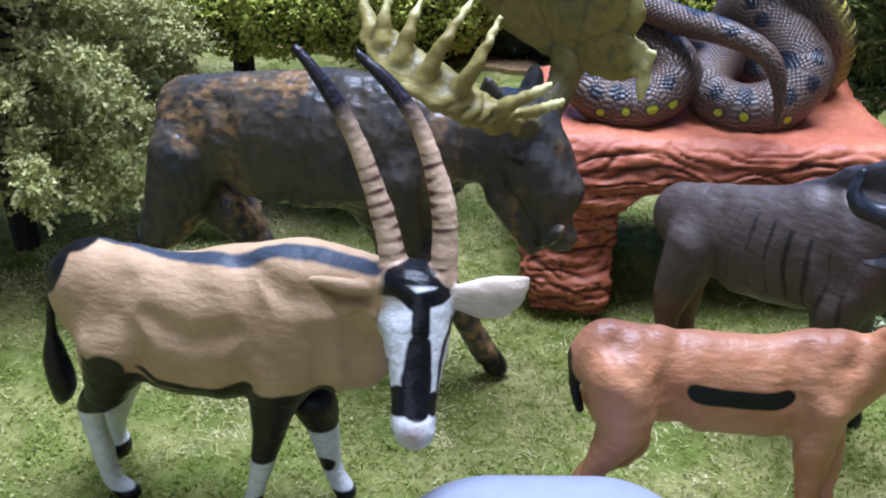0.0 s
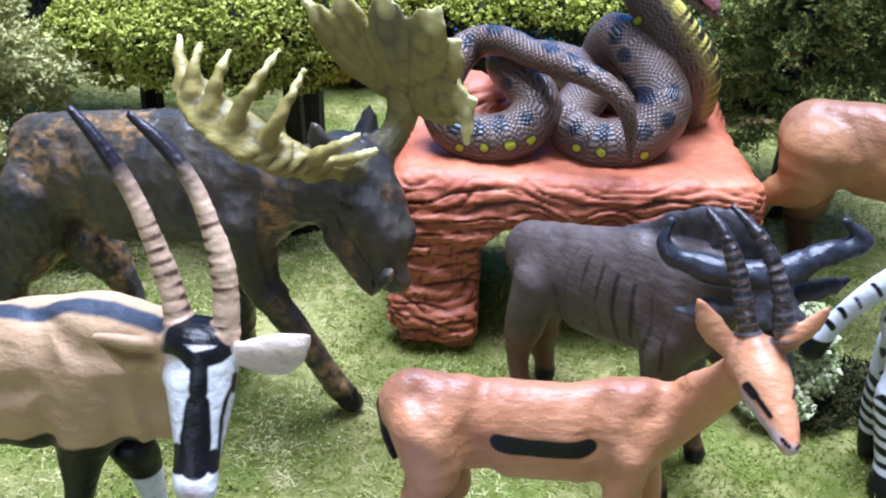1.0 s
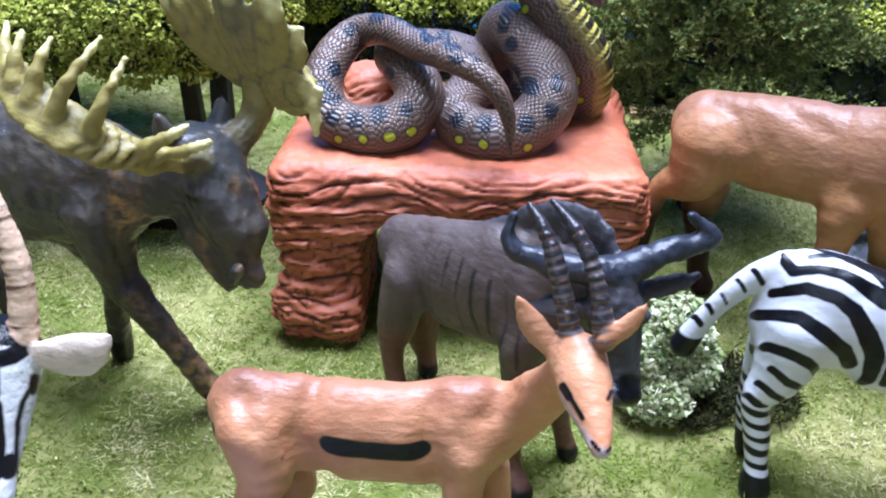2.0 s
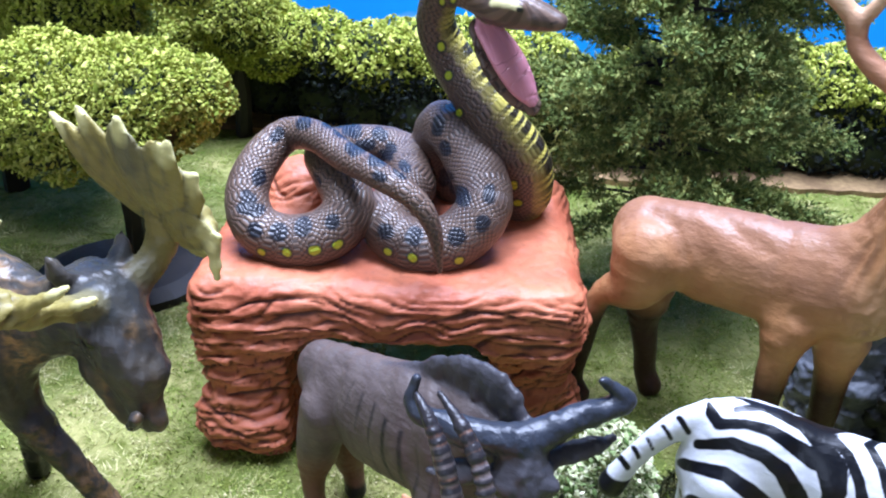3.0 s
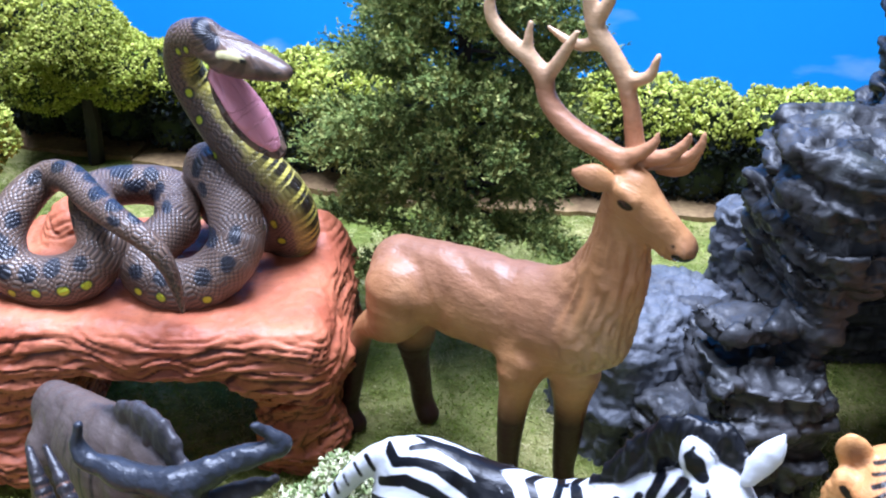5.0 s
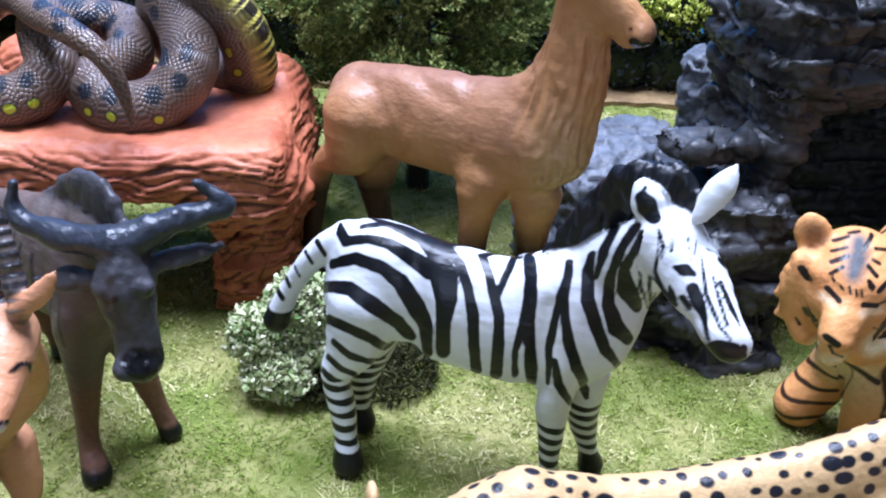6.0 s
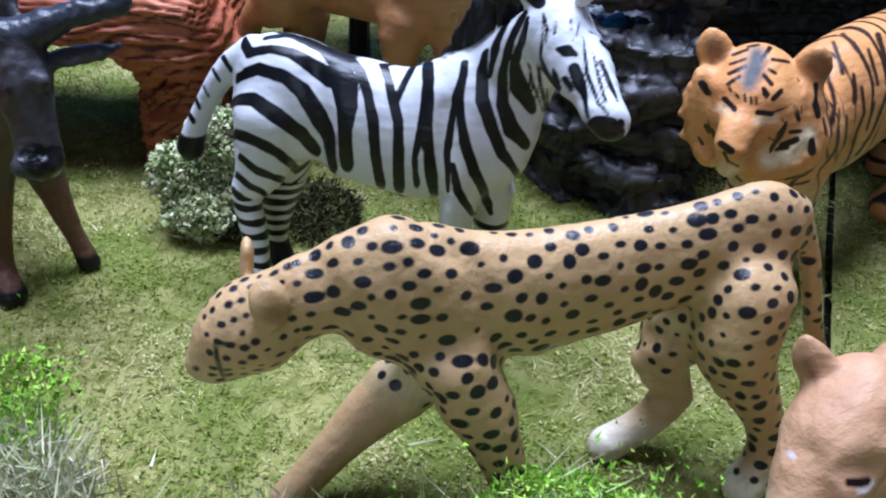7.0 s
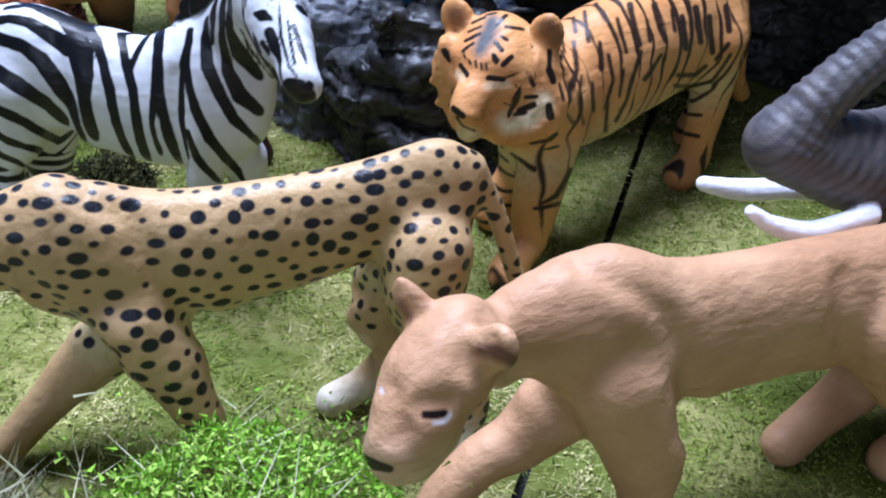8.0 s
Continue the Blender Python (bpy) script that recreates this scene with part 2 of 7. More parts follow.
def stroke(v, r, *pts):
    """Distance to a painted line through the points; r: its half width, or one for each point."""
    p = np.array(pts, float)
    w = np.full(len(p), r) if np.isscalar(r) else np.array(r, float)
    best = np.full(len(v), 99.0)
    for i in range(max(len(p) - 1, 1)):
        a, b = p[i], p[min(i + 1, len(p) - 1)]
        ba = b - a
        h = np.clip((v - a) @ ba / (ba @ ba + 1e-9), 0, 1)
        best = np.minimum(best, np.linalg.norm(v - a - h[:, None] * ba, axis=1) - (w[i] + h * (w[min(i + 1, len(p) - 1)] - w[i])))
    return best


def drawn(v, way, r, *pts):
    """Distance to a painted line, measured across the way that the brush came from."""
    w = np.array(way, float)
    flat = lambda p: p - np.outer(p @ w, w)
    return stroke(flat(v), r, *flat(np.array(pts, float)))


def fan(v, base, axis, count):
    """Grooves that spread from a base over a flat blade, -1..1."""
    n = np.array(axis, float) / np.linalg.norm(axis)
    e = np.cross(n, (0.0, 0.0, 1.0))
    e /= np.linalg.norm(e)
    q = v - np.array(base, float)
    return np.sin(count * np.arctan2(q @ np.cross(n, e), q @ e) + 2.5 * vnoise(v, 0.09))


def ball(v, x, y, z, r, rx=1.0, ry=1.0, rz=1.0):
    """Distance to an egg, for a painted patch."""
    return (np.sqrt(((v[:, 0] - x) / rx) ** 2 + ((v[:, 1] - y) / ry) ** 2 + ((v[:, 2] - z) / rz) ** 2) - r) * min(rx, ry, rz)


def dots(v, spacing, size, seed, keep=None, jitter=0.35):
    """Distance to round spots scattered evenly over the surface."""
    rng = np.random.RandomState(seed)
    pick = rng.permutation(len(v))
    pick = (pick if keep is None else pick[keep[pick]])[:9000]
    out, cells = [], {}
    for i in pick:
        p = v[i]
        c = tuple((p // spacing).astype(int))
        close = [q for a in (-1, 0, 1) for b in (-1, 0, 1) for e in (-1, 0, 1) for q in cells.get((c[0] + a, c[1] + b, c[2] + e), ())]
        if all(((p - q) ** 2).sum() > spacing * spacing for q in close):
            cells.setdefault(c, []).append(p)
            out.append(p)
    best = np.full(len(v), 9.0, np.float32)
    for q in out:
        r = size * (1 - jitter + 2 * jitter * rng.rand())
        s = np.array([0.8, 1.0, 1.05]) + 0.35 * (rng.rand(3) - 0.5)
        near = np.abs(v - q).max(1) < 3 * size + 1
        d = np.sqrt((((v[near] - q) * s) ** 2).sum(1)) - r
        best[near] = np.minimum(best[near], d)
    return best


# ---------------------------------------------------------------- the setting
GROUND = -0.005


def seam_x(y):
    """The gap between the two grass mats."""
    return 0.345 + (y - 0.127) * 0.49


def lie(x, y):
    """Height of the grass mat."""
    p = np.stack([x, y, 0 * x], -1)
    return GROUND + 0.0018 * vnoise(p, 16.0, 2) + 0.0007 * vnoise(p, 70.0)


grass_base = Nodes("grass_mat_base", 0.95, 0.1)
_n = grass_base
_c = _n.mix(_n.span(_n.noise(22, 5), 0.38, 0.62), srgb(96, 106, 50), srgb(146, 140, 88))
_c = _n.mix(_n.span(_n.noise(160, 4), 0.45, 0.7), _c, srgb(84, 90, 36))
GRASS_BASE = _n.done(_c, None, _n.bump(_n.noise(700, 3), 0.8, 0.001))
_g = Nodes("grass_fibre", 0.8, 0.15)
_r = _g.add("ShaderNodeValToRGB")
_g.put(_r.inputs[0], _g.attr("tone"))
_r.color_ramp.elements[0].color, _r.color_ramp.elements[1].color = srgb(62, 80, 24), srgb(220, 204, 158)
for _at, _col in ((0.25, srgb(114, 132, 52)), (0.5, srgb(150, 156, 82)), (0.75, srgb(188, 182, 126))):
    _r.color_ramp.elements.new(_at).color = _col
GRASS_BLADE = _g.done(_r.outputs[0])
BLACK = mottled("black_table", srgb(18, 18, 18), srgb(30, 29, 28), 20, 0.6)


def mat_sheet(name, left, label):
    nx, ny = 90, 130
    u, v = np.meshgrid(np.linspace(0, 1, nx), np.linspace(-0.32, 0.86, ny), indexing="ij")
    x = -0.75 + u * (seam_x(v) - 0.0014 + 0.75) if left else seam_x(v) + 0.0014 + u * (1.15 - seam_x(v))
    z = lie(x, v)
    verts = np.stack([x, v, z], -1).reshape(-1, 3)
    i = np.arange(nx * ny).reshape(nx, ny)
    faces = np.stack([i[:-1, :-1], i[1:, :-1], i[1:, 1:], i[:-1, 1:]], -1).reshape(-1, 4)
    ob = raw_mesh(name, verts, faces, {}, GRASS_BASE)
    return tagged(ob, label, "ground", kind="structure")


mat_sheet("ground", True, "yellow-green flocked model grass mat on the table")
mat_sheet("ground", False, "dull green flocked model grass mat beside a black gap")


def box(name, lo, hi, material, label, category, kind="structure"):
    (a, b, c), (d, e, f) = lo, hi
    verts = [(a, b, c), (d, b, c), (d, e, c), (a, e, c), (a, b, f), (d, b, f), (d, e, f), (a, e, f)]
    faces = [(3, 2, 1, 0), (4, 5, 6, 7), (0, 1, 5, 4), (1, 2, 6, 5), (2, 3, 7, 6), (3, 0, 4, 7)]
    return tagged(part(name, verts, faces, material), label, category, kind=kind)


box("table_top", (-0.8, -0.35, -0.045), (1.2, 0.9, -0.013), BLACK, "black table top under the grass mats", "table")
# room shell, assumed and out of view; its grey controls the bounced light
PLASTER = mottled("pale_wall", srgb(122, 123, 125), srgb(112, 113, 115), 3, 0.9, 0.2, bump=0.05)
FLOOR = mottled("room_floor", srgb(76, 70, 64), srgb(62, 58, 54), 4, 0.6)
box("wall_back", (-1.4, 1.3, -0.78), (1.8, 1.4, 1.5), PLASTER, "plain grey room wall", "wall")
box("wall_front", (-1.4, -1.8, -0.78), (1.8, -1.7, 1.5), PLASTER, "plain grey room wall", "wall")
box("wall_left", (-1.5, -1.8, -0.78), (-1.4, 1.4, 1.5), PLASTER, "plain grey room wall", "wall")
box("wall_right", (1.8, -1.8, -0.78), (1.9, 1.4, 1.5), PLASTER, "plain grey room wall", "wall")
box("ceiling", (-1.5, -1.8, 1.5), (1.9, 1.4, 1.6), PLASTER, "plain grey room ceiling", "ceiling")
box("floor", (-1.5, -1.8, -0.88), (1.9, 1.4, -0.78), FLOOR, "brown room floor", "floor")

# the sky: a blue painted sheet, slightly creased, with faint white clouds
_n = Nodes("sky_sheet", 0.7, 0.25)
_m = _n.add("ShaderNodeMapping")
_n.put(_m.inputs["Vector"], _n.where)
_m.inputs["Scale"].default_value = (1.0, 1.0, 2.2)
_t = _n.add("ShaderNodeTexNoise")
_n.put(_t.inputs["Vector"], _m.outputs[0])
_t.inputs["Scale"].default_value, _t.inputs["Detail"].default_value = 7.0, 5.0
_c = _n.mix(_n.noise(3, 2), srgb(8, 150, 246), srgb(20, 164, 252))
_c = _n.mix(_n.span(_t.outputs[0], 0.62, 0.78, 0.0, 0.7), _c, srgb(190, 218, 240))
SKY = _n.done(_c)


def sky_sheet():
    xs = np.linspace(-0.9, 1.3, 120)
    zs = np.linspace(-0.02, 0.55, 16)
    x, z = np.meshgrid(xs, zs, indexing="ij")
    y = 0.74 - 0.12 * (x - 0.1) + 0.0015 * np.sin(x * 9) + 0.002 * np.exp(-((x - 0.095) / 0.003) ** 2)
    verts = np.stack([x, y, z], -1).reshape(-1, 3)
    back = verts + np.array([0.0, 0.003, 0.0])
    i = np.arange(x.size).reshape(x.shape)
    front = np.stack([i[:-1, :-1], i[1:, :-1], i[1:, 1:], i[:-1, 1:]], -1).reshape(-1, 4)
    ob = raw_mesh("backdrop", np.vstack([verts, back]), np.vstack([front, front[:, ::-1] + x.size]), {}, SKY)
    tagged(ob, "bright blue sky sheet with faint clouds standing behind the hedges", "backdrop", kind="structure")


sky_sheet()


# ---------------------------------------------------------------- rocks


def rock(name, field, lo, hi, step, coat, label, rounds=1, carve=None):
    """A cast rock from a distance field in millimetres."""
    axes = [np.arange(a, b, step, dtype=np.float32) for a, b in zip(lo, hi)]
    grid = np.stack(np.meshgrid(*axes, indexing="ij"), -1)
    v, f = skin(field(grid), lo, step)
    v = settle(v, f, rounds)
    attrs = {}
    if carve:
        n = normals(v, f)
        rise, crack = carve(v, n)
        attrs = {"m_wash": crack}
        v = v + n * rise[:, None]
    return tagged(raw_mesh(name, v * 0.001, f, attrs, coat), label, "model rock")


def seams(p, pitch, wander, scale=0.03, seed=0.0):
    """How deep the points lie in the wavering gaps between layers, 0..1."""
    u = (p[:, 2] + wander * vnoise(p + seed, scale, 2)) / pitch
    gap = np.abs(u - np.round(u)) * pitch
    return np.exp(-((gap / 0.6) ** 2)) * np.clip(0.75 + 1.3 * vnoise(p * np.array((1, 1, 0.4)) + 31 + seed, 0.06), 0, 1)


def chips(p, size, flat=1.0, seed=0):
    """Broken pieces: a number for the nearest piece, and how far its edge lies."""
    q = p / np.array((size, size, size * flat))
    base = np.floor(q).astype(np.int64)
    d1, d2, who = np.full(len(p), 9.0), np.full(len(p), 9.0), np.zeros(len(p))
    for a in (-1, 0, 1):
        for b in (-1, 0, 1):
            for c in (-1, 0, 1):
                i = base + (a, b, c)
                x, y, z = ((i[:, n] + seed) % 32 for n in range(3))
                at = i + 0.5 + 0.75 * (np.stack([LATTICE[x, y, z], LATTICE[y, z, x], LATTICE[z, x, y]], 1) - 0.5)
                d = np.linalg.norm(q - at, axis=1)
                near = d < d1
                d2 = np.where(near, d1, np.minimum(d2, d))
                who = np.where(near, LATTICE[(x + 7) % 32, y, (z + 3) % 32], who)
                d1 = np.minimum(d1, d)
    return who, (d2 - d1) * size


def slab(p, c, half, r, turn=0.0):
    """Rounded block."""
    q = p - np.array(c, np.float32)
    if turn:
        s, co = math.sin(radians(turn)), math.cos(radians(turn))
        q = np.stack([q[..., 0] * co + q[..., 1] * s, q[..., 1] * co - q[..., 0] * s, q[..., 2]], -1)
    e = np.abs(q) - (np.array(half, np.float32) - r)
    return np.linalg.norm(np.maximum(e, 0), axis=-1) + np.minimum(e.max(-1), 0) - r


def strata(p, pitch, wander, seed=0.0):
    """Uneven layers, -1..1, that run along the sides."""
    bend = vnoise(p + seed, 0.028, 2) * wander
    u = (p[..., 2] + bend + seed) / pitch
    saw = u - np.floor(u)
    return np.minimum(saw / 0.75, (1 - saw) / 0.25) * 2 - 1


def clay(name, a, b, dark):
    n = Nodes(name, 0.55, 0.4)
    layer = n.noise(60, 5, 0.6, (1, 1, 7))
    c = n.mix(n.span(n.noise(45, 5), 0.35, 0.65), a, b)
    c = n.mix(n.span(layer, 0.58, 0.74, 0.0, 0.4), c, dark)
    c = n.mix(n.span(n.noise(420, 3), 0.55, 0.75, 0.0, 0.3), c, dark)
    # carved cracks coloured dark: a paint wash that also stands in for their shade
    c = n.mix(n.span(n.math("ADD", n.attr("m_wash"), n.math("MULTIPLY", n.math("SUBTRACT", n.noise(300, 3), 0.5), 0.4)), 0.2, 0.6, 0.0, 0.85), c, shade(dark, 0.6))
    high = n.math("ADD", n.math("MULTIPLY", layer, -0.5), n.math("MULTIPLY", n.noise(260, 4), 0.6))
    return n.done(c, None, n.bump(high, 0.6, 0.0012))


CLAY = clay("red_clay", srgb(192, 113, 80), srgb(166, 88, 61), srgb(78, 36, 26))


def blocks(p, dz, dx, wander):
    """Broken layers: each piece stands out by its own amount, -1..1."""
    bend = vnoise(p, 0.02, 2) * wander
    i = np.floor((p[..., 2] + bend) / dz).astype(np.int64)
    j = np.floor((p[..., 0] + 0.7 * p[..., 1] + i * 9.7 + vnoise(p, 0.05) * wander * 0.6) / dx).astype(np.int64)
    return LATTICE[i % 32, j % 32, (i * 7 + j * 3) % 32] * 2 - 1


def arch_field(p):
    top = slab(p, (108, 349, 53), (71, 47, 16), 9, -4)
    left = slab(p, (55, 347, 22), (18, 43, 36), 12, 3)
    right = slab(p, (163, 354, 22), (18, 46, 36), 12, -8)
    d = smin(smin(top, left, 10), right, 10)
    for x, y, z, r in ((70, 378, 70, 15), (166, 380, 66, 12), (44, 309, 10, 11), (60, 306, 6, 10), (172, 326, 6, 11), (158, 313, 10, 10), (174, 334, 36, 10), (46, 312, 34, 9)):
        d = smin(d, np.linalg.norm(p - np.array((x, y, z), np.float32), axis=-1) - r, 9)
    flat = np.clip((p[..., 2] - 56) / 8, 0, 1)
    fold = 0.8 * strata(p, 9.0, 12.0) + 1.2 * vnoise(p * np.array((1, 1, 2.2), np.float32), 0.12, 2)
    d = d - (1 - flat) * fold - 1.7 * vnoise(p, 0.05, 2) - 0.35 * vnoise(p, 0.35, 2)
    tunnel = np.maximum(slab(p, (108, 318, 12), (38, 62, 36), 15, -4), -9.0)
    return np.maximum(d, -tunnel)


def arch_carve(v, n):
    side = np.clip(1.25 - np.abs(n[:, 2]) * 1.3, 0.12, 1)
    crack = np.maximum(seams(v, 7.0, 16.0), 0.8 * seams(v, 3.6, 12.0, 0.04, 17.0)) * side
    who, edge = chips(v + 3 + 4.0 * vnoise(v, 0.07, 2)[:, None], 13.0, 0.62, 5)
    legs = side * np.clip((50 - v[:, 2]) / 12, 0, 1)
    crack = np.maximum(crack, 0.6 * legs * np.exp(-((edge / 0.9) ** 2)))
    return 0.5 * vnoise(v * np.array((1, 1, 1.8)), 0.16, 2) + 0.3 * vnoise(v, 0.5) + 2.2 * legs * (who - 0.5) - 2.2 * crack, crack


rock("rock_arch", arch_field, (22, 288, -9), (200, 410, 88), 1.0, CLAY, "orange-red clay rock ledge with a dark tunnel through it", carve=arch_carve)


def stone(name, a, b, moss, rough):
    n = Nodes(name, rough, 0.35)
    layer = n.noise(50, 5, 0.6, (1, 1, 6))
    c = n.mix(n.span(n.noise(40, 5), 0.35, 0.68), a, b)
    c = n.mix(n.span(layer, 0.58, 0.74, 0.0, 0.8), c, shade(a, 0.25))
    c = n.mix(n.span(n.noise(26, 4), 0.6, 0.75, 0.0, 0.5), c, moss)
    # darkens the carved cracks, putting their shade into the stone's colour
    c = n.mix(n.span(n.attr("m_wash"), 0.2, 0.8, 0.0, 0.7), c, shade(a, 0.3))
    high = n.math("ADD", n.math("MULTIPLY", layer, -0.8), n.math("MULTIPLY", n.noise(220, 4), 0.6))
    return n.done(c, None, n.bump(high, 0.6, 0.0012))


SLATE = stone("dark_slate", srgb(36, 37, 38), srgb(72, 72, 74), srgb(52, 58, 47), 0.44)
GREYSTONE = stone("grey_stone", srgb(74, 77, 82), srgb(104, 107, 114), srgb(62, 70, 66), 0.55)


def cave_field(p):
    d = slab(p, (350, 318, 22), (34, 44, 36), 12, 10)
    d = smin(d, slab(p, (377, 326, 90), (33, 34, 46), 10, 6), 7)
    d = smin(d, slab(p, (372, 328, 126), (30, 26, 12), 6, -6), 5)
    d = smin(d, slab(p, (476, 334, 146), (82, 50, 46), 14, -4), 8)
    d = smin(d, slab(p, (520, 350, 60), (40, 50, 70), 14, 0), 16)
    d = smin(d, slab(p, (478, 398, 60), (66, 16, 75), 8, 0), 10)
    d = smin(d, slab(p, (434, 398, 40), (48, 16, 48), 6, 0), 6)
    d = smin(d, slab(p, (318, 300, 16), (22, 20, 24), 8, 20), 8)
    d = smin(d, slab(p, (332, 286, 34), (18, 14, 12), 6, 30), 7)
    d = smin(d, slab(p, (330, 304, 70), (18, 14, 8), 4, 16), 4)
    d = smin(d, slab(p, (336, 290, 52), (19, 15, 8), 4, -12), 4)
    steps = 2.2 * strata(p, 16.0, 5.0) + 3.4 * blocks(p, 16.0, 34.0, 5.0)
    d = d - steps - 3.0 * vnoise(p, 0.02, 2)
    hole = slab(p, (444, 302, 28), (84, 78, 64), 20, 0)
    return np.maximum(d, -hole)


def cave_carve(v, n):
    who, edge = chips(v, 26.0, 0.34)
    bit, rim = chips(v + 5, 8.0, 0.4, 11)
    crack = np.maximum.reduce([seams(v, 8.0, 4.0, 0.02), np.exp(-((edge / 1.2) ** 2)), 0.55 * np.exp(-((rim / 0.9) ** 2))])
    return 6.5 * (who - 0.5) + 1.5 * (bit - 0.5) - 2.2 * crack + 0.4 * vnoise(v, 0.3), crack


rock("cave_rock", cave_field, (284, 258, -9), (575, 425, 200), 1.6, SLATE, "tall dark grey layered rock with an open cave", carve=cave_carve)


def boulder_field(p):
    d = slab(p, (312, 350, 16), (38, 26, 38), 12, 24)
    d = smin(d, slab(p, (360, 384, 50), (13, 13, 30), 8, -20), 4)
    d = smin(d, slab(p, (300, 332, 4), (26, 16, 20), 8, 30), 8)
    return d - 3.5 * vnoise(p, 0.035, 2)


def boulder_carve(v, n):
    who, edge = chips(v, 9.0, 0.8, 3)
    bit, rim = chips(v + 5, 4.2, 0.8, 19)
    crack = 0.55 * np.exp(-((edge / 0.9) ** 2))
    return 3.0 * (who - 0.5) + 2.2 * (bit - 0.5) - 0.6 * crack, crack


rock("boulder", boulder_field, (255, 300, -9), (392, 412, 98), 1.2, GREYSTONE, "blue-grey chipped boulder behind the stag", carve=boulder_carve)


# ---------------------------------------------------------------- the toy animals, each cast in one piece
INK = srgb(17, 17, 20)
WHITE = srgb(218, 218, 216)
low = np.minimum.reduce
both = np.maximum.reduce


def oryx():
    b = Body()
    b.limb("body", (-31.2, 0.0, 64.5, 16.0), (-8.1, 0.0, 57.4, 21.2), (19.9, 0.0, 63.5, 21.7), (33.8, 0.0, 61.6, 17.7), w=0.66)
    b.limb("body", (29.8, 0.0, 72.9, 14.4), (44.6, -4.0, 76.6, 11.2), (57.3, -12.0, 81.9, 6.9), w=0.7)
    b.limb("head", (58.4, -9.0, 81.7, 8.8), (59.7, -15.0, 73.8, 7.7), (61.1, -22.0, 64.4, 5.5), (62.2, -28.0, 57.8, 5.0), w=0.95)
    b.limb("horn", (53.0, -8.0, 86.6, 3.2), (48.7, -4.0, 101.3, 2.9), (40.9, -0.0, 118.7, 2.2), (32.6, 2.0, 130.7, 1.8), (27.5, 3.0, 135.9, 1.1), rings=(26, 0.07))
    b.limb("horn", (64.7, -8.0, 87.8, 3.2), (63.5, -4.0, 103.1, 2.8), (57.2, -0.0, 120.2, 2.2), (49.7, 2.0, 129.5, 1.8), (42.0, 3.0, 135.7, 1.1), rings=(26, 0.07))
    b.limb("ear", (48.5, -10.0, 80.9, 3.5), (41.8, -13.0, 81.3, 5.3), (34.7, -14.0, 85.3, 1.6), w=0.4)
    b.limb("ear", (69.0, -10.0, 83.7, 3.4), (76.7, -8.0, 83.3, 5.8), (83.2, -6.0, 87.6, 1.8), w=0.4)
    b.limb("leg", (-27.1, -6.3, 54.1, 9.6), (-30.7, -7.8, 37.9, 6.0), (-37.2, -8.3, 30.8, 3.5), (-36.4, -8.0, 15.5, 3.1), (-35.7, -7.6, 3.1, 3.0), (-30.9, -7.3, -2.3, 3.4), k=5)
    b.limb("leg", (-35.7, 7.0, 37.4, 8.5), (-43.4, 9.4, 12.0, 4.2), (-45.4, 10.8, 3.2, 3.6), (-45.0, 11.2, -1.8, 4.0))
    b.limb("leg", (20.9, -6.3, 52.8, 8.6), (17.9, -8.7, 36.7, 5.2), (14.0, -10.3, 19.3, 3.1), (10.3, -11.0, 5.1, 2.7), (10.1, -11.6, -2.1, 3.6))
    b.limb("leg", (24.4, 6.3, 34.0, 6.8), (26.4, 7.5, 20.2, 4.6), (28.1, 7.8, 6.8, 3.0), (32.2, 7.1, -2.1, 3.6))
    b.limb("tail", (-45.9, -0.0, 71.0, 1.5), (-50.2, 0.0, 51.9, 1.3), (-51.5, 0.0, 39.9, 3.3), (-51.2, 0.0, 29.7, 3.7), (-53.5, -0.0, 22.5, 0.8))

    SIDE = (0.416, -0.719, 0.556)

    def folds(v):
        return low([
            drawn(v, SIDE, 0.44, (9.8, 1.2, 77.9), (13.0, -4.7, 66.5), (13.7, -14.1, 50.0)),
            drawn(v, SIDE, 0.44, (8.4, 1.0, 78.1), (20.8, -0.9, 70.4), (43.9, 2.7, 68.4)),
            drawn(v, SIDE, 0.44, (-13.0, -16.1, 56.0), (-19.3, -11.6, 66.1), (-18.9, -7.1, 73.7)),
            drawn(v, SIDE, 0.44, (28.4, -4.4, 61.6), (34.3, -10.5, 49.0)),
            drawn(v, SIDE, 0.29, (37.1, -0.4, 65.5), (41.2, -8.3, 50.3)),
            drawn(v, SIDE, 0.44, (-12.9, -10.3, 66.2), (-2.3, -10.9, 61.2), (10.4, -7.5, 62.6)),
        ])

    SEEN = (0.388, -0.691, 0.610)

    def marks(v):
        x, y, z = v.T
        head, legs = b.tag("head", v), b.tag("leg", v)
        p = v
        top = low([
            stroke(p, (1.4, 2.6, 2.3, 1.8), (-31.3, 3.1, 79.8), (-15.7, 2.6, 78.5), (4.3, -3.5, 81.9), (13.6, -4.8, 83.5)),
            stroke(p, 2.4, (9.0, -4.4, 83.0), (19.0, -3.6, 85.6)),
            stroke(p, (2.0, 2.4, 2.5, 2.3, 2.1), (17.5, -3.8, 85.0), (22.6, -3.1, 86.4), (33.2, -3.9, 87.1), (44.1, -6.8, 87.2), (49.4, -9.7, 88.2))])
        p = v
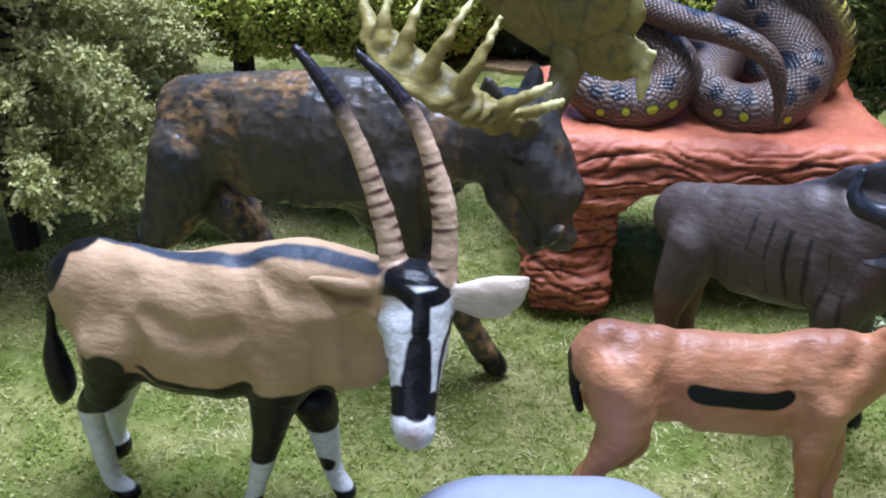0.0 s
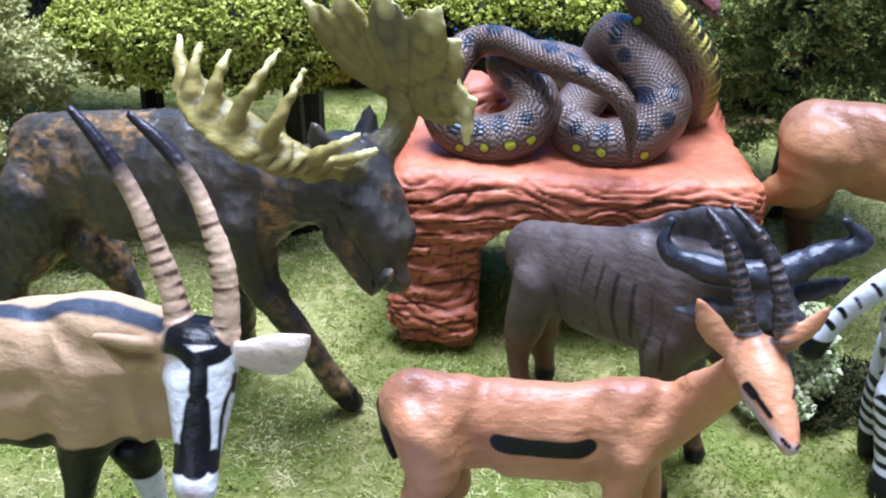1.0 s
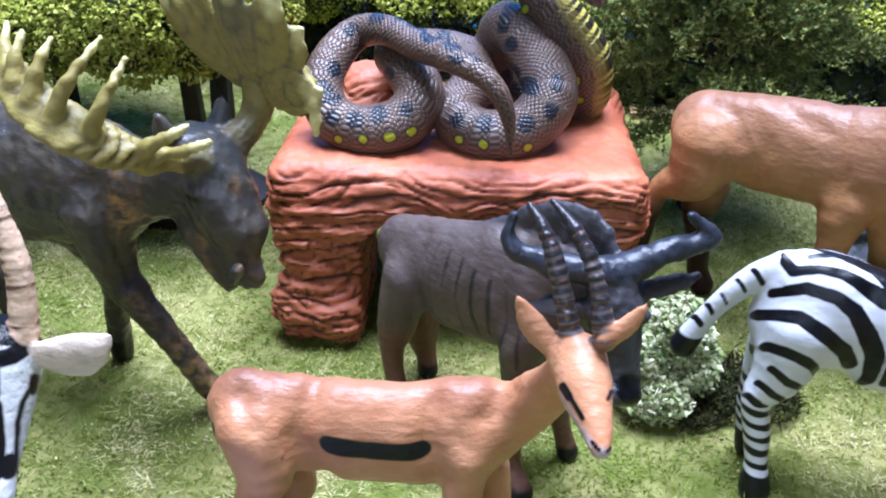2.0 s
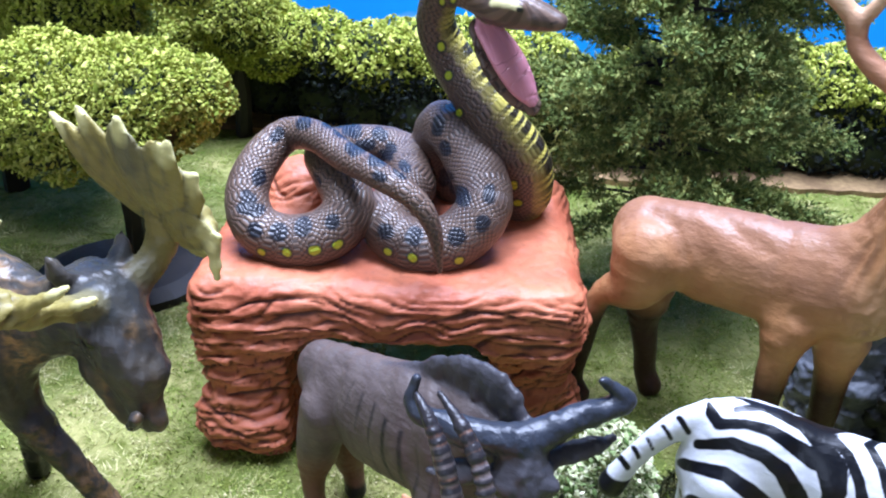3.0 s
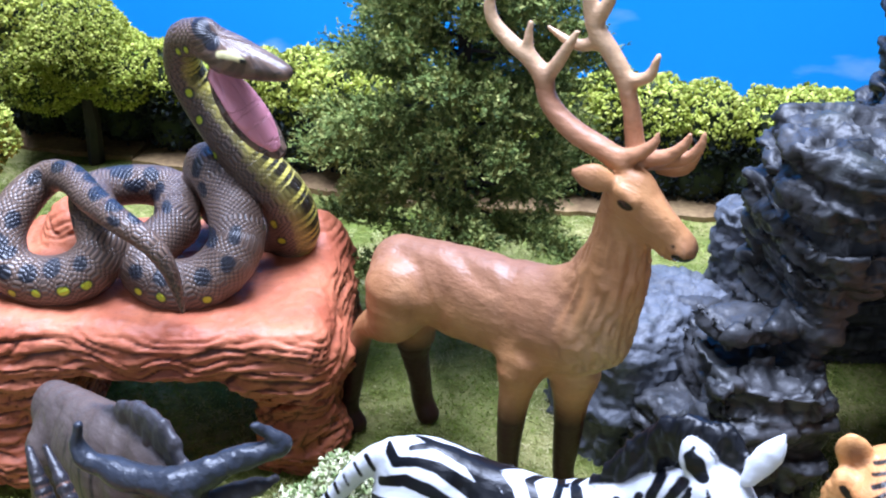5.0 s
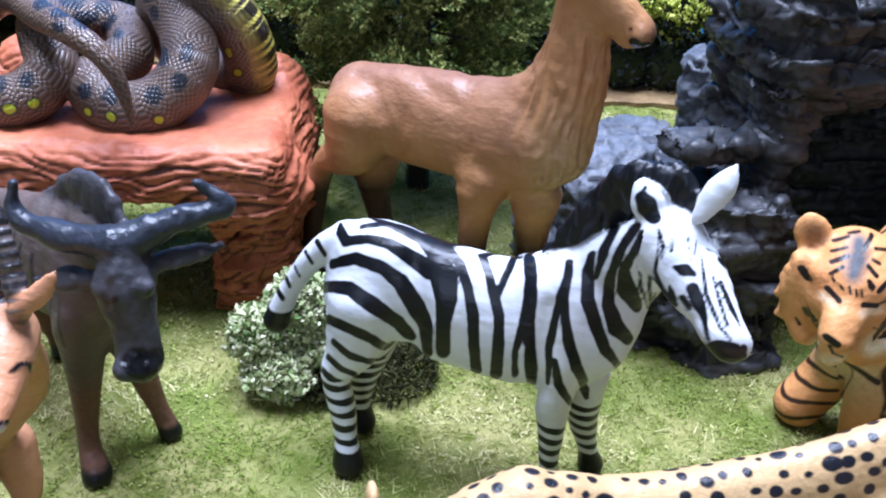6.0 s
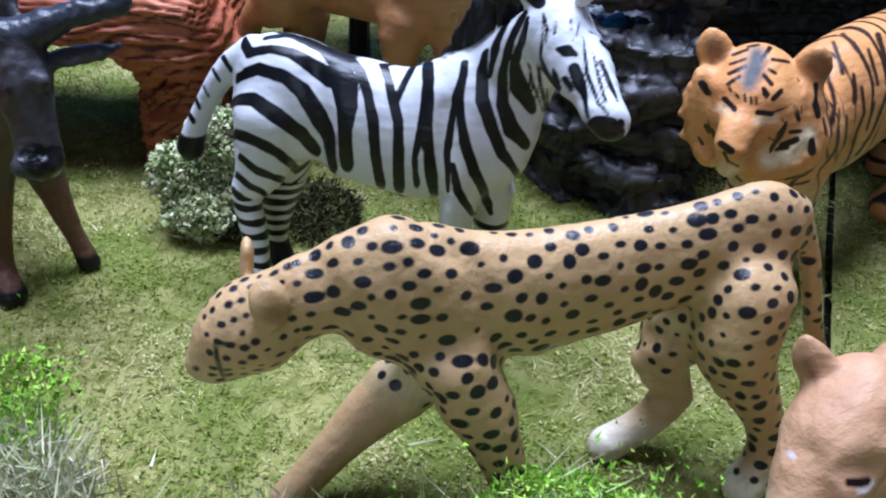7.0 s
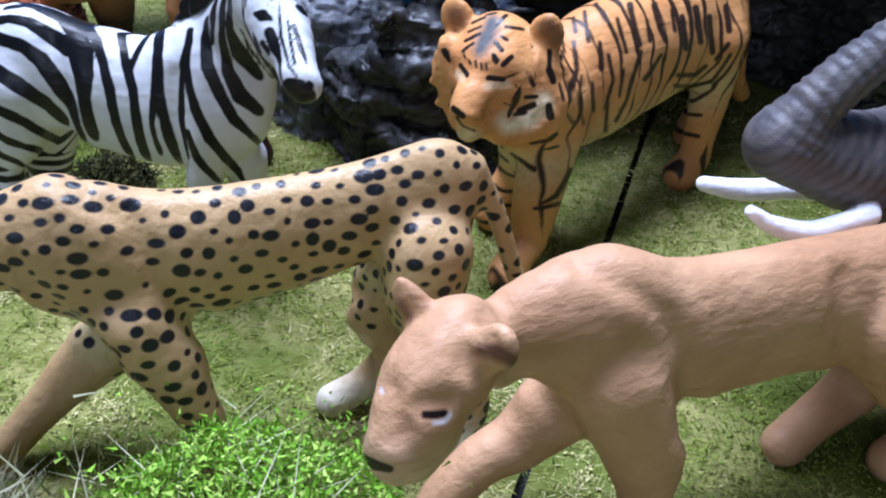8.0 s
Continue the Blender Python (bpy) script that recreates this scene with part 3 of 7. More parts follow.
        black = low([ball(v, -44, 0, 74, 10), b.tag("tail", v) - 1.2, both([z - np.interp(x, (-31.2, -8.1, 19.9, 33.8), (53.9, 43.4, 49.2, 49.9)), np.abs(x - 2) - 34]),
                     both([z - 47, legs - 2.5, -(x + 20) * 0 - 50]), 
            stroke(p, (1.2, 1.6, 1.6), (23.6, 0.3, 30.9), (29.6, 2.9, 28.5), (30.7, 8.5, 27.9)),
            stroke(p, (0.9, 1.8, 2.0, 2.0, 1.7), (-18.0, -11.4, 50.7), (-11.3, -12.1, 46.7), (-2.4, -11.1, 44.6), (5.8, -11.4, 46.0), (13.5, -12.8, 49.0)),
            stroke(p, (0.7, 1.0, 1.1), (25.5, -0.3, 34.2), (30.9, 6.8, 27.5), (56.1, -24.1, 65.0)),
            stroke(p, 4.1, (-38.9, -0.4, 78.5), (-34.6, -0.1, 80.1)),
            stroke(p, (3.0, 5.2, 3.5), (-30.1, -15.0, 49.3), (-25.2, -15.1, 50.2), (-30.2, -13.7, 37.6)),
            stroke(p, (4.3, 3.1), (18.4, -14.0, 44.0), (18.8, -13.4, 32.7)),
            99.0 + 0 * v[:, 0]])
        white = low([both([z - np.where(x < 0, 31, 24), legs - 2.0]), head - 1.2])
        spot = low([ball(v, 14, -13, 8, 3.0), ball(v, 27, 5, 10, 3.0)])
        face = low([
            both([low([
            drawn(v, SEEN, 2.3, (50.0, -11.5, 86.8), (66.0, -8.3, 87.0)),
            drawn(v, SEEN, 2.6, (49.6, -10.5, 88.4), (66.0, -7.5, 88.8)),
            drawn(v, SEEN, 4.0, (53.0, -7.5, 91.0), (63.0, -6.0, 91.0)),
            drawn(v, SEEN, 1.9, (48.4, -12.5, 85.2), (53.0, -12.0, 84.1), (57.3, -12.8, 81.4), (63.0, -10.9, 82.9), (65.7, -9.1, 85.0)),
            drawn(v, SEEN, 2.0, (58.8, -12.4, 81.7), (59.6, -15.9, 75.3)),
            drawn(v, SEEN, (2.7, 3.4, 3.3), (59.7, -17.3, 72.9), (60.2, -20.8, 66.7), (60.7, -24.1, 60.7)),
            drawn(v, SEEN, 1.72, (56.4, -23.2, 63.7), (57.1, -25.0, 60.3)),
            drawn(v, SEEN, 1.59, (64.9, -22.2, 62.7), (64.9, -23.5, 60.4)),
            drawn(v, SEEN, 0.53, (67.3, -13.4, 77.2), (66.0, -15.3, 74.3), (65.5, -17.7, 70.3), (65.9, -21.7, 63.3)),
            drawn(v, SEEN, 0.66, (48.6, -17.7, 75.7), (51.1, -18.5, 73.4), (53.3, -20.1, 70.0), (54.3, -23.3, 64.3)),
            drawn(v, SEEN, 1.33, (48.5, -15.5, 79.5), (49.3, -16.9, 76.9)),
            drawn(v, SEEN, 0.80, (67.4, -12.3, 79.0), (67.4, -14.0, 76.1)),
            ]), b.tag("head", v) - 1.6]),
            both([z - 0.5, legs - 3]), spot])
        run = b.run("horn", v)
        rings = np.sin(2 * np.pi * run / 3.0) * 0.8 + 0.8 + 1.5 * vnoise(v, 0.2)
        horn = b.tag("horn", v)
        # m_cup: brown inside the left ear, part colour and part painted shadow
        return {"m_black": black, "m_white": white, "m_face": face, "m_horn": horn - 0.4, "m_tip": both([horn - 6, 0.64 * run.max() - run]), "m_ring": both([rings, horn - 0.4, z - 116]), "m_spine": top, "m_ear": both([b.tag("ear", v) - 0.6, 60 - x]), "m_cup": both([drawn(v, SEEN, (0.8, 1.4, 1.2), (35.2, -14.0, 83.4), (40.0, -13.6, 80.6), (47.0, -12.0, 79.6)), b.tag("ear", v) - 1.0]), "m_nose": low([
            stroke(p, 2.6, (63.2, -32.4, 58.7), (63.2, -32.4, 58.7))])}

    coat = painted("oryx_paint", srgb(196, 164, 128), srgb(172, 136, 102),
                   [("m_spine", srgb(60, 68, 80), 0.6, 0.8, 0.5), ("m_black", INK, 0.5, 0.8, 0.4), ("m_white", WHITE, 0.4, 0.5, 0.5), ("m_face", INK, 0.3, 0.5, 0.35), ("m_nose", srgb(190, 168, 168), 2.0, 0.5, 0.4), ("m_ear", srgb(212, 192, 172), 0.6, 0.3, 0.5), ("m_cup", srgb(126, 92, 66), 0.8, 0.3, 0.5),
                    ("m_horn", srgb(212, 178, 148), 0.3, 0.0, 0.45), ("m_ring", srgb(92, 62, 54), 0.35, 0.6, 0.5), ("m_tip", srgb(34, 28, 36), 5.0, 2.0, 0.35)], 0.6)
    figure("toy_oryx", b, pose(-0.06, 0.20, 0, 0, 0, -12), coat, marks, "tan oryx figurine with black and white face and long ringed horns", 0.75, folds=folds)


def moose():
    b = Body()
    b.limb("body", (-70.7, -0.0, 76.6, 17.0), (-43.2, -0.0, 75.1, 23.3), (-8.8, -0.0, 80.2, 23.4), (10.9, 0.0, 81.4, 18.1), w=0.66)
    b.limb("body", (6.8, -0.0, 82.7, 17.6), (23.7, -0.0, 83.9, 13.1), (39.2, -0.0, 88.8, 10.3), w=0.62)
    b.limb("head", (40.5, 1.6, 90.3, 9.7), (52.4, -1.2, 84.0, 10.5), (60.7, -3.1, 68.7, 7.1), (63.9, -3.8, 61.5, 6.1), w=0.6)
    b.limb("head", (34.4, 3.0, 84.6, 7.2), (45.1, 0.5, 69.6, 6.2), (54.9, -1.7, 55.0, 3.7), w=0.6)
    b.limb("leg", (11.8, -5.6, 73.0, 10.8), (15.4, -4.4, 48.4, 6.5), (30.2, -1.8, 24.6, 4.2), (37.8, 1.3, 8.5, 4.3), (43.1, 4.4, -1.7, 4.1))
    b.limb("leg", (-6.9, 7.0, 58.1, 10.1), (-1.8, 10.5, 39.7, 5.8), (-5.4, 13.3, 21.7, 4.1), (-8.5, 15.0, -1.5, 4.4))
    b.limb("leg", (-73.0, -6.3, 67.2, 13.5), (-80.8, -9.2, 43.0, 10.5), (-91.0, -11.4, 29.1, 6.0), (-92.7, -12.6, 8.6, 4.4), (-94.7, -13.8, 3.8, 4.6), (-96.6, -15.0, -1.0, 5.0))
    b.limb("leg", (-81.9, 6.3, 55.1, 13.6), (-64.6, 8.1, 36.6, 9.1), (-55.4, 9.0, 22.2, 5.3), (-51.2, 8.9, 8.7, 4.0), (-48.0, 8.9, -1.4, 4.5))
    PALM = (0.18, -0.55, 0.8, 0.22)
    b.limb("antler", (51.9, 0.5, 94.7, 4.2), (49.5, -13.0, 100.0, 3.8), (46.4, -22.0, 104.0, 4.2))
    b.limb("antler", (46.4, -21.5, 104.0, 4.4), (43.0, -30.0, 110.0, 6.4), (35.0, -35.5, 116.5, 7.0), (24.0, -34.5, 121.5, 6.6), (15.0, -29.5, 126.0, 5.0), flat=PALM)
    for base, middle, end in (((14.0, -29.5, 126.0), (9.0, -24.5, 131.5), (6.0, -19.3, 135.7)), ((18.0, -32.5, 125.0), (17.4, -30.0, 131.0), (17.2, -25.6, 136.5)), ((24.5, -35.0, 122.0), (26.0, -32.0, 130.0), (26.5, -26.0, 136.0)),
                              ((32.0, -36.5, 118.5), (37.0, -34.0, 128.5), (40.7, -24.0, 137.4)), ((40.0, -34.0, 114.5), (46.0, -33.5, 124.0), (48.9, -25.4, 133.6)), ((46.0, -25.0, 106.5), (55.0, -25.5, 111.5), (63.0, -23.0, 116.8)), ((47.5, -21.0, 104.0), (57.0, -20.0, 106.6), (65.4, -17.2, 110.3))):
        b.limb("antler", (*base, 2.8), (*middle, 1.9), (*end, 0.8))
        b.limb("tip", (*(0.3 * m + 0.7 * e for m, e in zip(middle, end)), 1.15), (*end, 0.8))
    b.limb("antler", (51.8, 8.0, 95.0, 5.2), (54.7, 16.7, 99.0, 4.8), (55.4, 22.9, 104.0, 5.2), (55.8, 24.7, 110.0, 6.0), flat=(0.30, 0.93, 0.22, 0.80))
    b.limb("head", (41.4, 7.0, 93.0, 9.5), (47.9, 4.3, 93.0, 9.0), (55.3, 1.9, 86.0, 8.5), (63.1, -1.5, 76.0, 7.0), k=5.0)
    b.limb("antler", (55.1, 24.8, 110.5, 4.5), (45.0, 24.9, 117.0, 7.6), (33.6, 25.6, 124.5, 9.0), (27.0, 27.4, 129.5, 6.8), flat=(0.30, 0.93, 0.22, 0.17))
    b.limb("antler", (31.0, 26.3, 126.5, 4.2), (24.4, 28.3, 131.6, 2.6), (21.0, 29.1, 134.1, 1.5), flat=(0.30, 0.93, 0.22, 0.55))
    b.limb("tip", (25.1, 28.2, 131.1, 2.4), (21.0, 29.1, 134.1, 1.6), flat=(0.30, 0.93, 0.22, 0.60))
    b.limb("antler", (55.1, 24.7, 110.5, 4.5), (45.0, 23.9, 117.8, 6.8), (33.6, 23.5, 126.3, 8.0), (26.9, 24.6, 131.9, 6.0), flat=(0.30, 0.93, 0.22, 0.17))
    b.limb("antler", (30.9, 23.9, 128.5, 4.2), (24.3, 25.2, 134.2, 2.6), (20.9, 25.7, 137.0, 1.5), flat=(0.30, 0.93, 0.22, 0.55))
    b.limb("tip", (25.0, 25.2, 133.7, 2.4), (20.9, 25.7, 137.0, 1.6), flat=(0.30, 0.93, 0.22, 0.60))
    b.limb("antler", (55.4, 24.7, 110.6, 4.5), (48.9, 22.9, 119.3, 7.6), (41.7, 21.4, 129.4, 9.0), (37.7, 21.9, 136.0, 6.8), flat=(0.30, 0.93, 0.22, 0.17))
    b.limb("antler", (40.1, 21.6, 132.0, 4.2), (36.1, 22.3, 138.7, 2.6), (34.1, 22.4, 142.0, 1.5), flat=(0.30, 0.93, 0.22, 0.55))
    b.limb("tip", (36.6, 22.3, 138.1, 2.4), (34.1, 22.4, 142.0, 1.6), flat=(0.30, 0.93, 0.22, 0.60))
    b.limb("antler", (55.8, 24.5, 110.7, 4.5), (55.3, 20.0, 120.5, 7.6), (54.9, 15.4, 131.9, 9.0), (55.1, 13.9, 139.3, 6.8), flat=(0.30, 0.93, 0.22, 0.17))
    b.limb("antler", (55.0, 14.8, 134.8, 4.2), (55.2, 13.5, 142.3, 2.6), (55.3, 12.6, 146.0, 1.5), flat=(0.30, 0.93, 0.22, 0.55))
    b.limb("tip", (55.2, 13.7, 141.6, 2.4), (55.3, 12.6, 146.0, 1.6), flat=(0.30, 0.93, 0.22, 0.60))
    b.limb("antler", (56.2, 24.4, 110.7, 4.5), (60.7, 18.8, 119.9, 7.6), (66.0, 13.0, 130.6, 9.0), (69.8, 10.7, 137.7, 6.8), flat=(0.30, 0.93, 0.22, 0.17))
    b.limb("antler", (67.5, 12.1, 133.4, 4.2), (71.4, 10.0, 140.5, 2.6), (73.2, 8.8, 144.0, 1.5), flat=(0.30, 0.93, 0.22, 0.55))
    b.limb("tip", (71.0, 10.3, 139.8, 2.4), (73.2, 8.8, 144.0, 1.6), flat=(0.30, 0.93, 0.22, 0.60))
    b.limb("antler", (56.3, 24.5, 110.5, 4.5), (62.2, 19.8, 117.0, 7.6), (69.2, 14.9, 124.6, 9.0), (74.1, 13.3, 129.7, 6.8), flat=(0.30, 0.93, 0.22, 0.17))
    b.limb("antler", (71.2, 14.3, 126.7, 4.2), (76.1, 12.9, 131.8, 2.6), (78.4, 12.0, 134.3, 1.5), flat=(0.30, 0.93, 0.22, 0.55))
    b.limb("tip", (75.6, 13.1, 131.3, 2.4), (78.4, 12.0, 134.3, 1.6), flat=(0.30, 0.93, 0.22, 0.60))
    b.limb("antler", (56.4, 24.4, 110.2, 4.5), (63.8, 19.6, 112.1, 6.8), (72.5, 14.5, 114.5, 8.0), (78.4, 12.8, 116.3, 6.0), flat=(0.30, 0.93, 0.22, 0.17))
    b.limb("antler", (74.8, 13.8, 115.2, 4.2), (80.8, 12.2, 117.1, 2.6), (83.7, 11.3, 118.0, 1.5), flat=(0.30, 0.93, 0.22, 0.55))
    b.limb("tip", (80.2, 12.5, 117.0, 2.4), (83.7, 11.3, 118.0, 1.6), flat=(0.30, 0.93, 0.22, 0.60))
    b.limb("antler", (59.3, 24.0, 116.0, 5.0), (73.3, 18.8, 118.0, 5.0), (81.7, 11.4, 113.0, 2.6), (81.7, 11.4, 105.0, 1.5), flat=(0.30, 0.93, 0.22, 0.60))
    b.limb("tip", (81.7, 11.4, 110.0, 2.2), (81.7, 11.4, 105.0, 1.6), flat=(0.30, 0.93, 0.22, 0.70))
    FAR_ROOT, FAR_FACE = (55.8, 24.7, 102.0), (0.30, 0.93, 0.22)
    b.limb("head", (46.1, -3.9, 86.9, 3.5), (51.5, -5.2, 87.2, 3.1), k=2)
    b.limb("head", (66.2, -11.1, 67.2, 2.2), (62.3, -10.2, 62.0, 1.8), k=2)
    b.limb("head", (48.3, -0.2, 63.3, 2.2), (51.0, -0.8, 56.8, 1.5), k=3)
    b.limb("ear", (41.8, 0.7, 99.0, 3.2), (39.5, -2.9, 104.0, 3.8), (38.9, -4.2, 108.0, 1.6), flat=(0.26, 0.97, 0.00, 0.50))
    b.limb("ear", (47.1, 11.5, 98.0, 3.4), (47.6, 14.4, 104.0, 3.6), (47.8, 15.9, 109.5, 0.9), flat=(0.03, 0.98, 0.00, 0.50))

    SIDE = (0.542, -0.713, 0.446)

    def folds(v):
        return low([
            drawn(v, SIDE, 0.73, (-17.5, -2.8, 97.6), (-14.8, -11.5, 81.6), (-19.3, -22.0, 67.1)),
            drawn(v, SIDE, 0.55, (-48.5, -16.8, 93.8), (-40.7, -23.5, 77.9), (-42.6, -33.0, 63.4)),
            drawn(v, SIDE, 0.55, (10.0, -1.9, 82.1), (20.1, -6.8, 67.9), (24.6, -12.8, 55.2)),
            drawn(v, SIDE, 0.55, (31.6, 8.4, 85.8), (36.5, 1.5, 71.4)),
            drawn(v, SIDE, 0.37, (46.4, 11.2, 81.3), (56.6, 10.7, 74.2)),
            drawn(v, SIDE, 0.55, (38.8, 10.2, 84.3), (46.6, 10.7, 80.5)),
        ])

    def marks(v):
        x, y, z = v.T
        p = v
        a = b.tag("antler", v)
        return {"m_antler": a - 0.5, "m_tip": b.tag("tip", v) - 1.5, "m_stem": both([a - 0.5, np.hypot(x - 54, y - np.where(y > 2, 4.0, 0.0)) - 10]), "m_hoof": both([z - 6, b.tag("leg", v) - 3]), "m_eye": low([
            stroke(p, 1.2, (49.5, -8.4, 86.4), (51.9, -8.7, 85.9)),
            stroke(p, 0.9, (57.0, -4.0, 58.4), (57.7, -4.0, 56.8))])}

    def rise(v):
        a = b.tag("antler", v)
        comb = np.where(v[:, 1] < 2, fan(v, (58, 2, 92), (0.18, -0.4, 0.9), 46), fan(v, FAR_ROOT, FAR_FACE, 40))
        hair = flesh(v, 0.5, 0.4, (0.8, 1.0, 0.45))
        return np.where(a < 0.6, 0.22 * comb, hair)

    coat = painted("moose_paint", srgb(46, 51, 58), srgb(80, 71, 57),
                   [("m_antler", srgb(146, 132, 74), 0.6, 0.5, 0.45), ("m_stem", srgb(74, 78, 76), 5.0, 2.0, 0.4), ("m_tip", srgb(214, 204, 140), 1.2, 1.0, 0.4), ("m_hoof", INK, 2.0, 1.0, 0.3), ("m_eye", INK, 0.4, 0.2, 0.15)], 0.3, grain=330, relief=0.9, streak=srgb(172, 132, 86))
    figure("toy_moose", b, pose(-0.02, 0.275, 0, 0, 0, -22), coat, marks, "dark bronze-brown moose figurine with olive palmed antlers", 0.9, relief=rise, folds=folds)


def gazelle():
    b = Body()
    b.limb("body", (-34.5, -0.0, 54.8, 9.8), (-14.9, -0.0, 47.6, 14.1), (9.6, -0.0, 45.3, 15.1), (23.4, 0.0, 46.7, 13.0), w=0.66)
    b.limb("body", (21.6, -0.0, 50.6, 11.4), (34.9, -0.0, 53.8, 9.1), (43.0, -6.0, 66.3, 6.6), (46.8, -14.0, 80.3, 5.4), w=0.7)
    b.limb("head", (47.4, -16.0, 84.2, 5.8), (48.1, -22.0, 80.6, 6.3), (49.6, -31.0, 77.2, 3.9), (50.3, -36.0, 74.7, 2.4), w=0.85)
    b.limb("horn", (45.6, -14.0, 86.8, 2.7), (41.7, -8.0, 101.7, 2.2), (38.2, -3.0, 110.1, 1.7), (35.0, 2.0, 113.4, 0.9), rings=(15, 0.2))
    b.limb("horn", (51.9, -18.0, 90.1, 2.6), (49.0, -12.0, 104.3, 2.2), (44.7, -6.0, 111.9, 1.7), (39.8, -0.0, 115.7, 0.9), rings=(15, 0.2))
    b.limb("ear", (42.3, -14.0, 83.5, 2.4), (36.5, -11.0, 89.4, 3.2), (32.7, -10.0, 96.1, 0.9), w=0.4)
    b.limb("ear", (52.1, -20.0, 91.2, 2.3), (56.7, -18.0, 94.6, 2.6), (60.2, -17.0, 99.5, 0.8), w=0.4)
    b.limb("leg", (-32.1, -5.6, 52.0, 9.3), (-29.6, -8.5, 37.6, 7.2), (-35.2, -10.8, 26.5, 3.7), (-38.6, -12.2, 17.1, 2.3), (-36.8, -13.6, 3.0, 2.2), (-35.3, -15.0, -2.7, 2.9))
    b.limb("leg", (-31.4, 5.6, 38.3, 8.1), (-25.2, 4.8, 21.7, 6.6), (-33.4, 2.6, 13.0, 3.3), (-38.2, -0.2, 8.8, 2.3), (-34.8, -2.9, 3.0, 2.3), (-31.5, -5.6, -2.7, 2.8))
    b.limb("leg", (22.2, -5.6, 43.8, 7.5), (22.5, -8.8, 27.1, 4.6), (22.6, -11.5, 11.5, 2.5), (23.3, -13.2, 4.4, 2.3), (23.9, -15.0, -2.6, 2.9))
    b.limb("leg", (29.4, 5.6, 29.4, 6.8), (32.3, 2.5, 17.0, 4.3), (31.7, -2.5, 8.8, 2.5), (32.0, -7.8, 3.0, 2.3), (32.4, -13.0, -2.8, 2.7))
    b.limb("tail", (-43.2, -0.0, 54.5, 1.4), (-42.4, -0.0, 43.8, 1.5), (-40.1, -0.0, 35.4, 1.1))

    SIDE = (-0.108, -0.746, 0.657)

    def folds(v):
        return low([
            drawn(v, SIDE, 0.45, (-16.5, -1.9, 61.0), (-19.6, -7.8, 50.6), (-14.9, -12.2, 42.9)),
            drawn(v, SIDE, 0.45, (14.4, -3.1, 58.4), (12.8, -7.9, 49.9), (16.8, -13.0, 40.9)),
            drawn(v, SIDE, 0.45, (33.3, -0.9, 61.9), (27.6, -4.7, 55.4)),
            drawn(v, SIDE, 0.30, (-33.6, -3.0, 59.4), (-28.9, -7.3, 51.7)),
        ])

    SEEN = (-0.338, -0.739, 0.583)

    def marks(v):
        x, y, z = v.T
        p = v
        bar = np.sqrt((np.maximum(np.abs(x + 0.4) - 11.5, 0)) ** 2 + (z - 48.0 - 0.0075 * x * x + 0.05 * x) ** 2) - 2.7
        return {"m_back": both([60.5 - z, np.abs(y) - 11, x - 30]), "m_bar": both([bar, 4 - np.abs(y)]), "m_tail": b.tag("tail", v) - 1.0,
                "m_horn": b.tag("horn", v) - 0.4, "m_ring": both([0.3 - np.sin(2 * np.pi * b.run("horn", v) / 2.15), b.tag("horn", v) - 0.4, z - 107]), "m_pale": both([z - 37, b.tag("body", v) - 1, np.abs(y) - 9]), "m_hoof": both([z - 1, b.tag("leg", v) - 3]),
                "m_eye": both([low([
            drawn(v, SEEN, 1.10, (42.9, -24.1, 81.7), (44.6, -25.1, 79.9)),
            drawn(v, SEEN, 0.65, (45.3, -25.4, 79.4), (48.4, -27.3, 75.9)),
            drawn(v, SEEN, 0.39, (54.1, -24.3, 81.2), (53.7, -25.2, 79.5)),
            drawn(v, SEEN, 0.52, (51.1, -29.8, 71.6), (52.7, -30.5, 70.2)),
            drawn(v, SEEN, 0.39, (54.4, -30.7, 69.9), (55.3, -30.2, 70.7)),
            ]), b.tag("head", v) - 1.5]), "m_muzzle": both([low([
            drawn(v, SEEN, (1.0, 1.4, 1.2), (41.6, -25.1, 79.9), (45.7, -28.1, 74.5), (50.1, -30.0, 71.2)),
            drawn(v, SEEN, 1.43, (53.1, -31.0, 69.3), (54.4, -31.1, 69.1)),
            ]), b.tag("head", v) - 1.5])}

    coat = painted("gazelle_paint", srgb(200, 144, 108), srgb(180, 118, 82),
                   [("m_back", srgb(132, 86, 66), 4.0, 2.0, 0.4), ("m_pale", srgb(206, 156, 116), 3.0, 1.0, 0.45), ("m_bar", INK, 0.3, 0.5, 0.5), ("m_tail", INK, 0.4, 0.3, 0.5),
                    ("m_horn", srgb(44, 41, 43), 0.4, 0.0, 0.3), ("m_ring", srgb(104, 94, 92), 0.5, 0.2, 0.3), ("m_hoof", INK, 0.5, 0.3, 0.4), ("m_muzzle", srgb(206, 186, 186), 0.8, 0.5, 0.4), ("m_eye", INK, 0.25, 0.0, 0.2)], 0.42)
    figure("toy_gazelle", b, pose(0.08, 0.193, 0, 0, 0, -2), coat, marks, "orange-brown gazelle figurine with a black flank bar and ringed horns", 0.7, folds=folds)


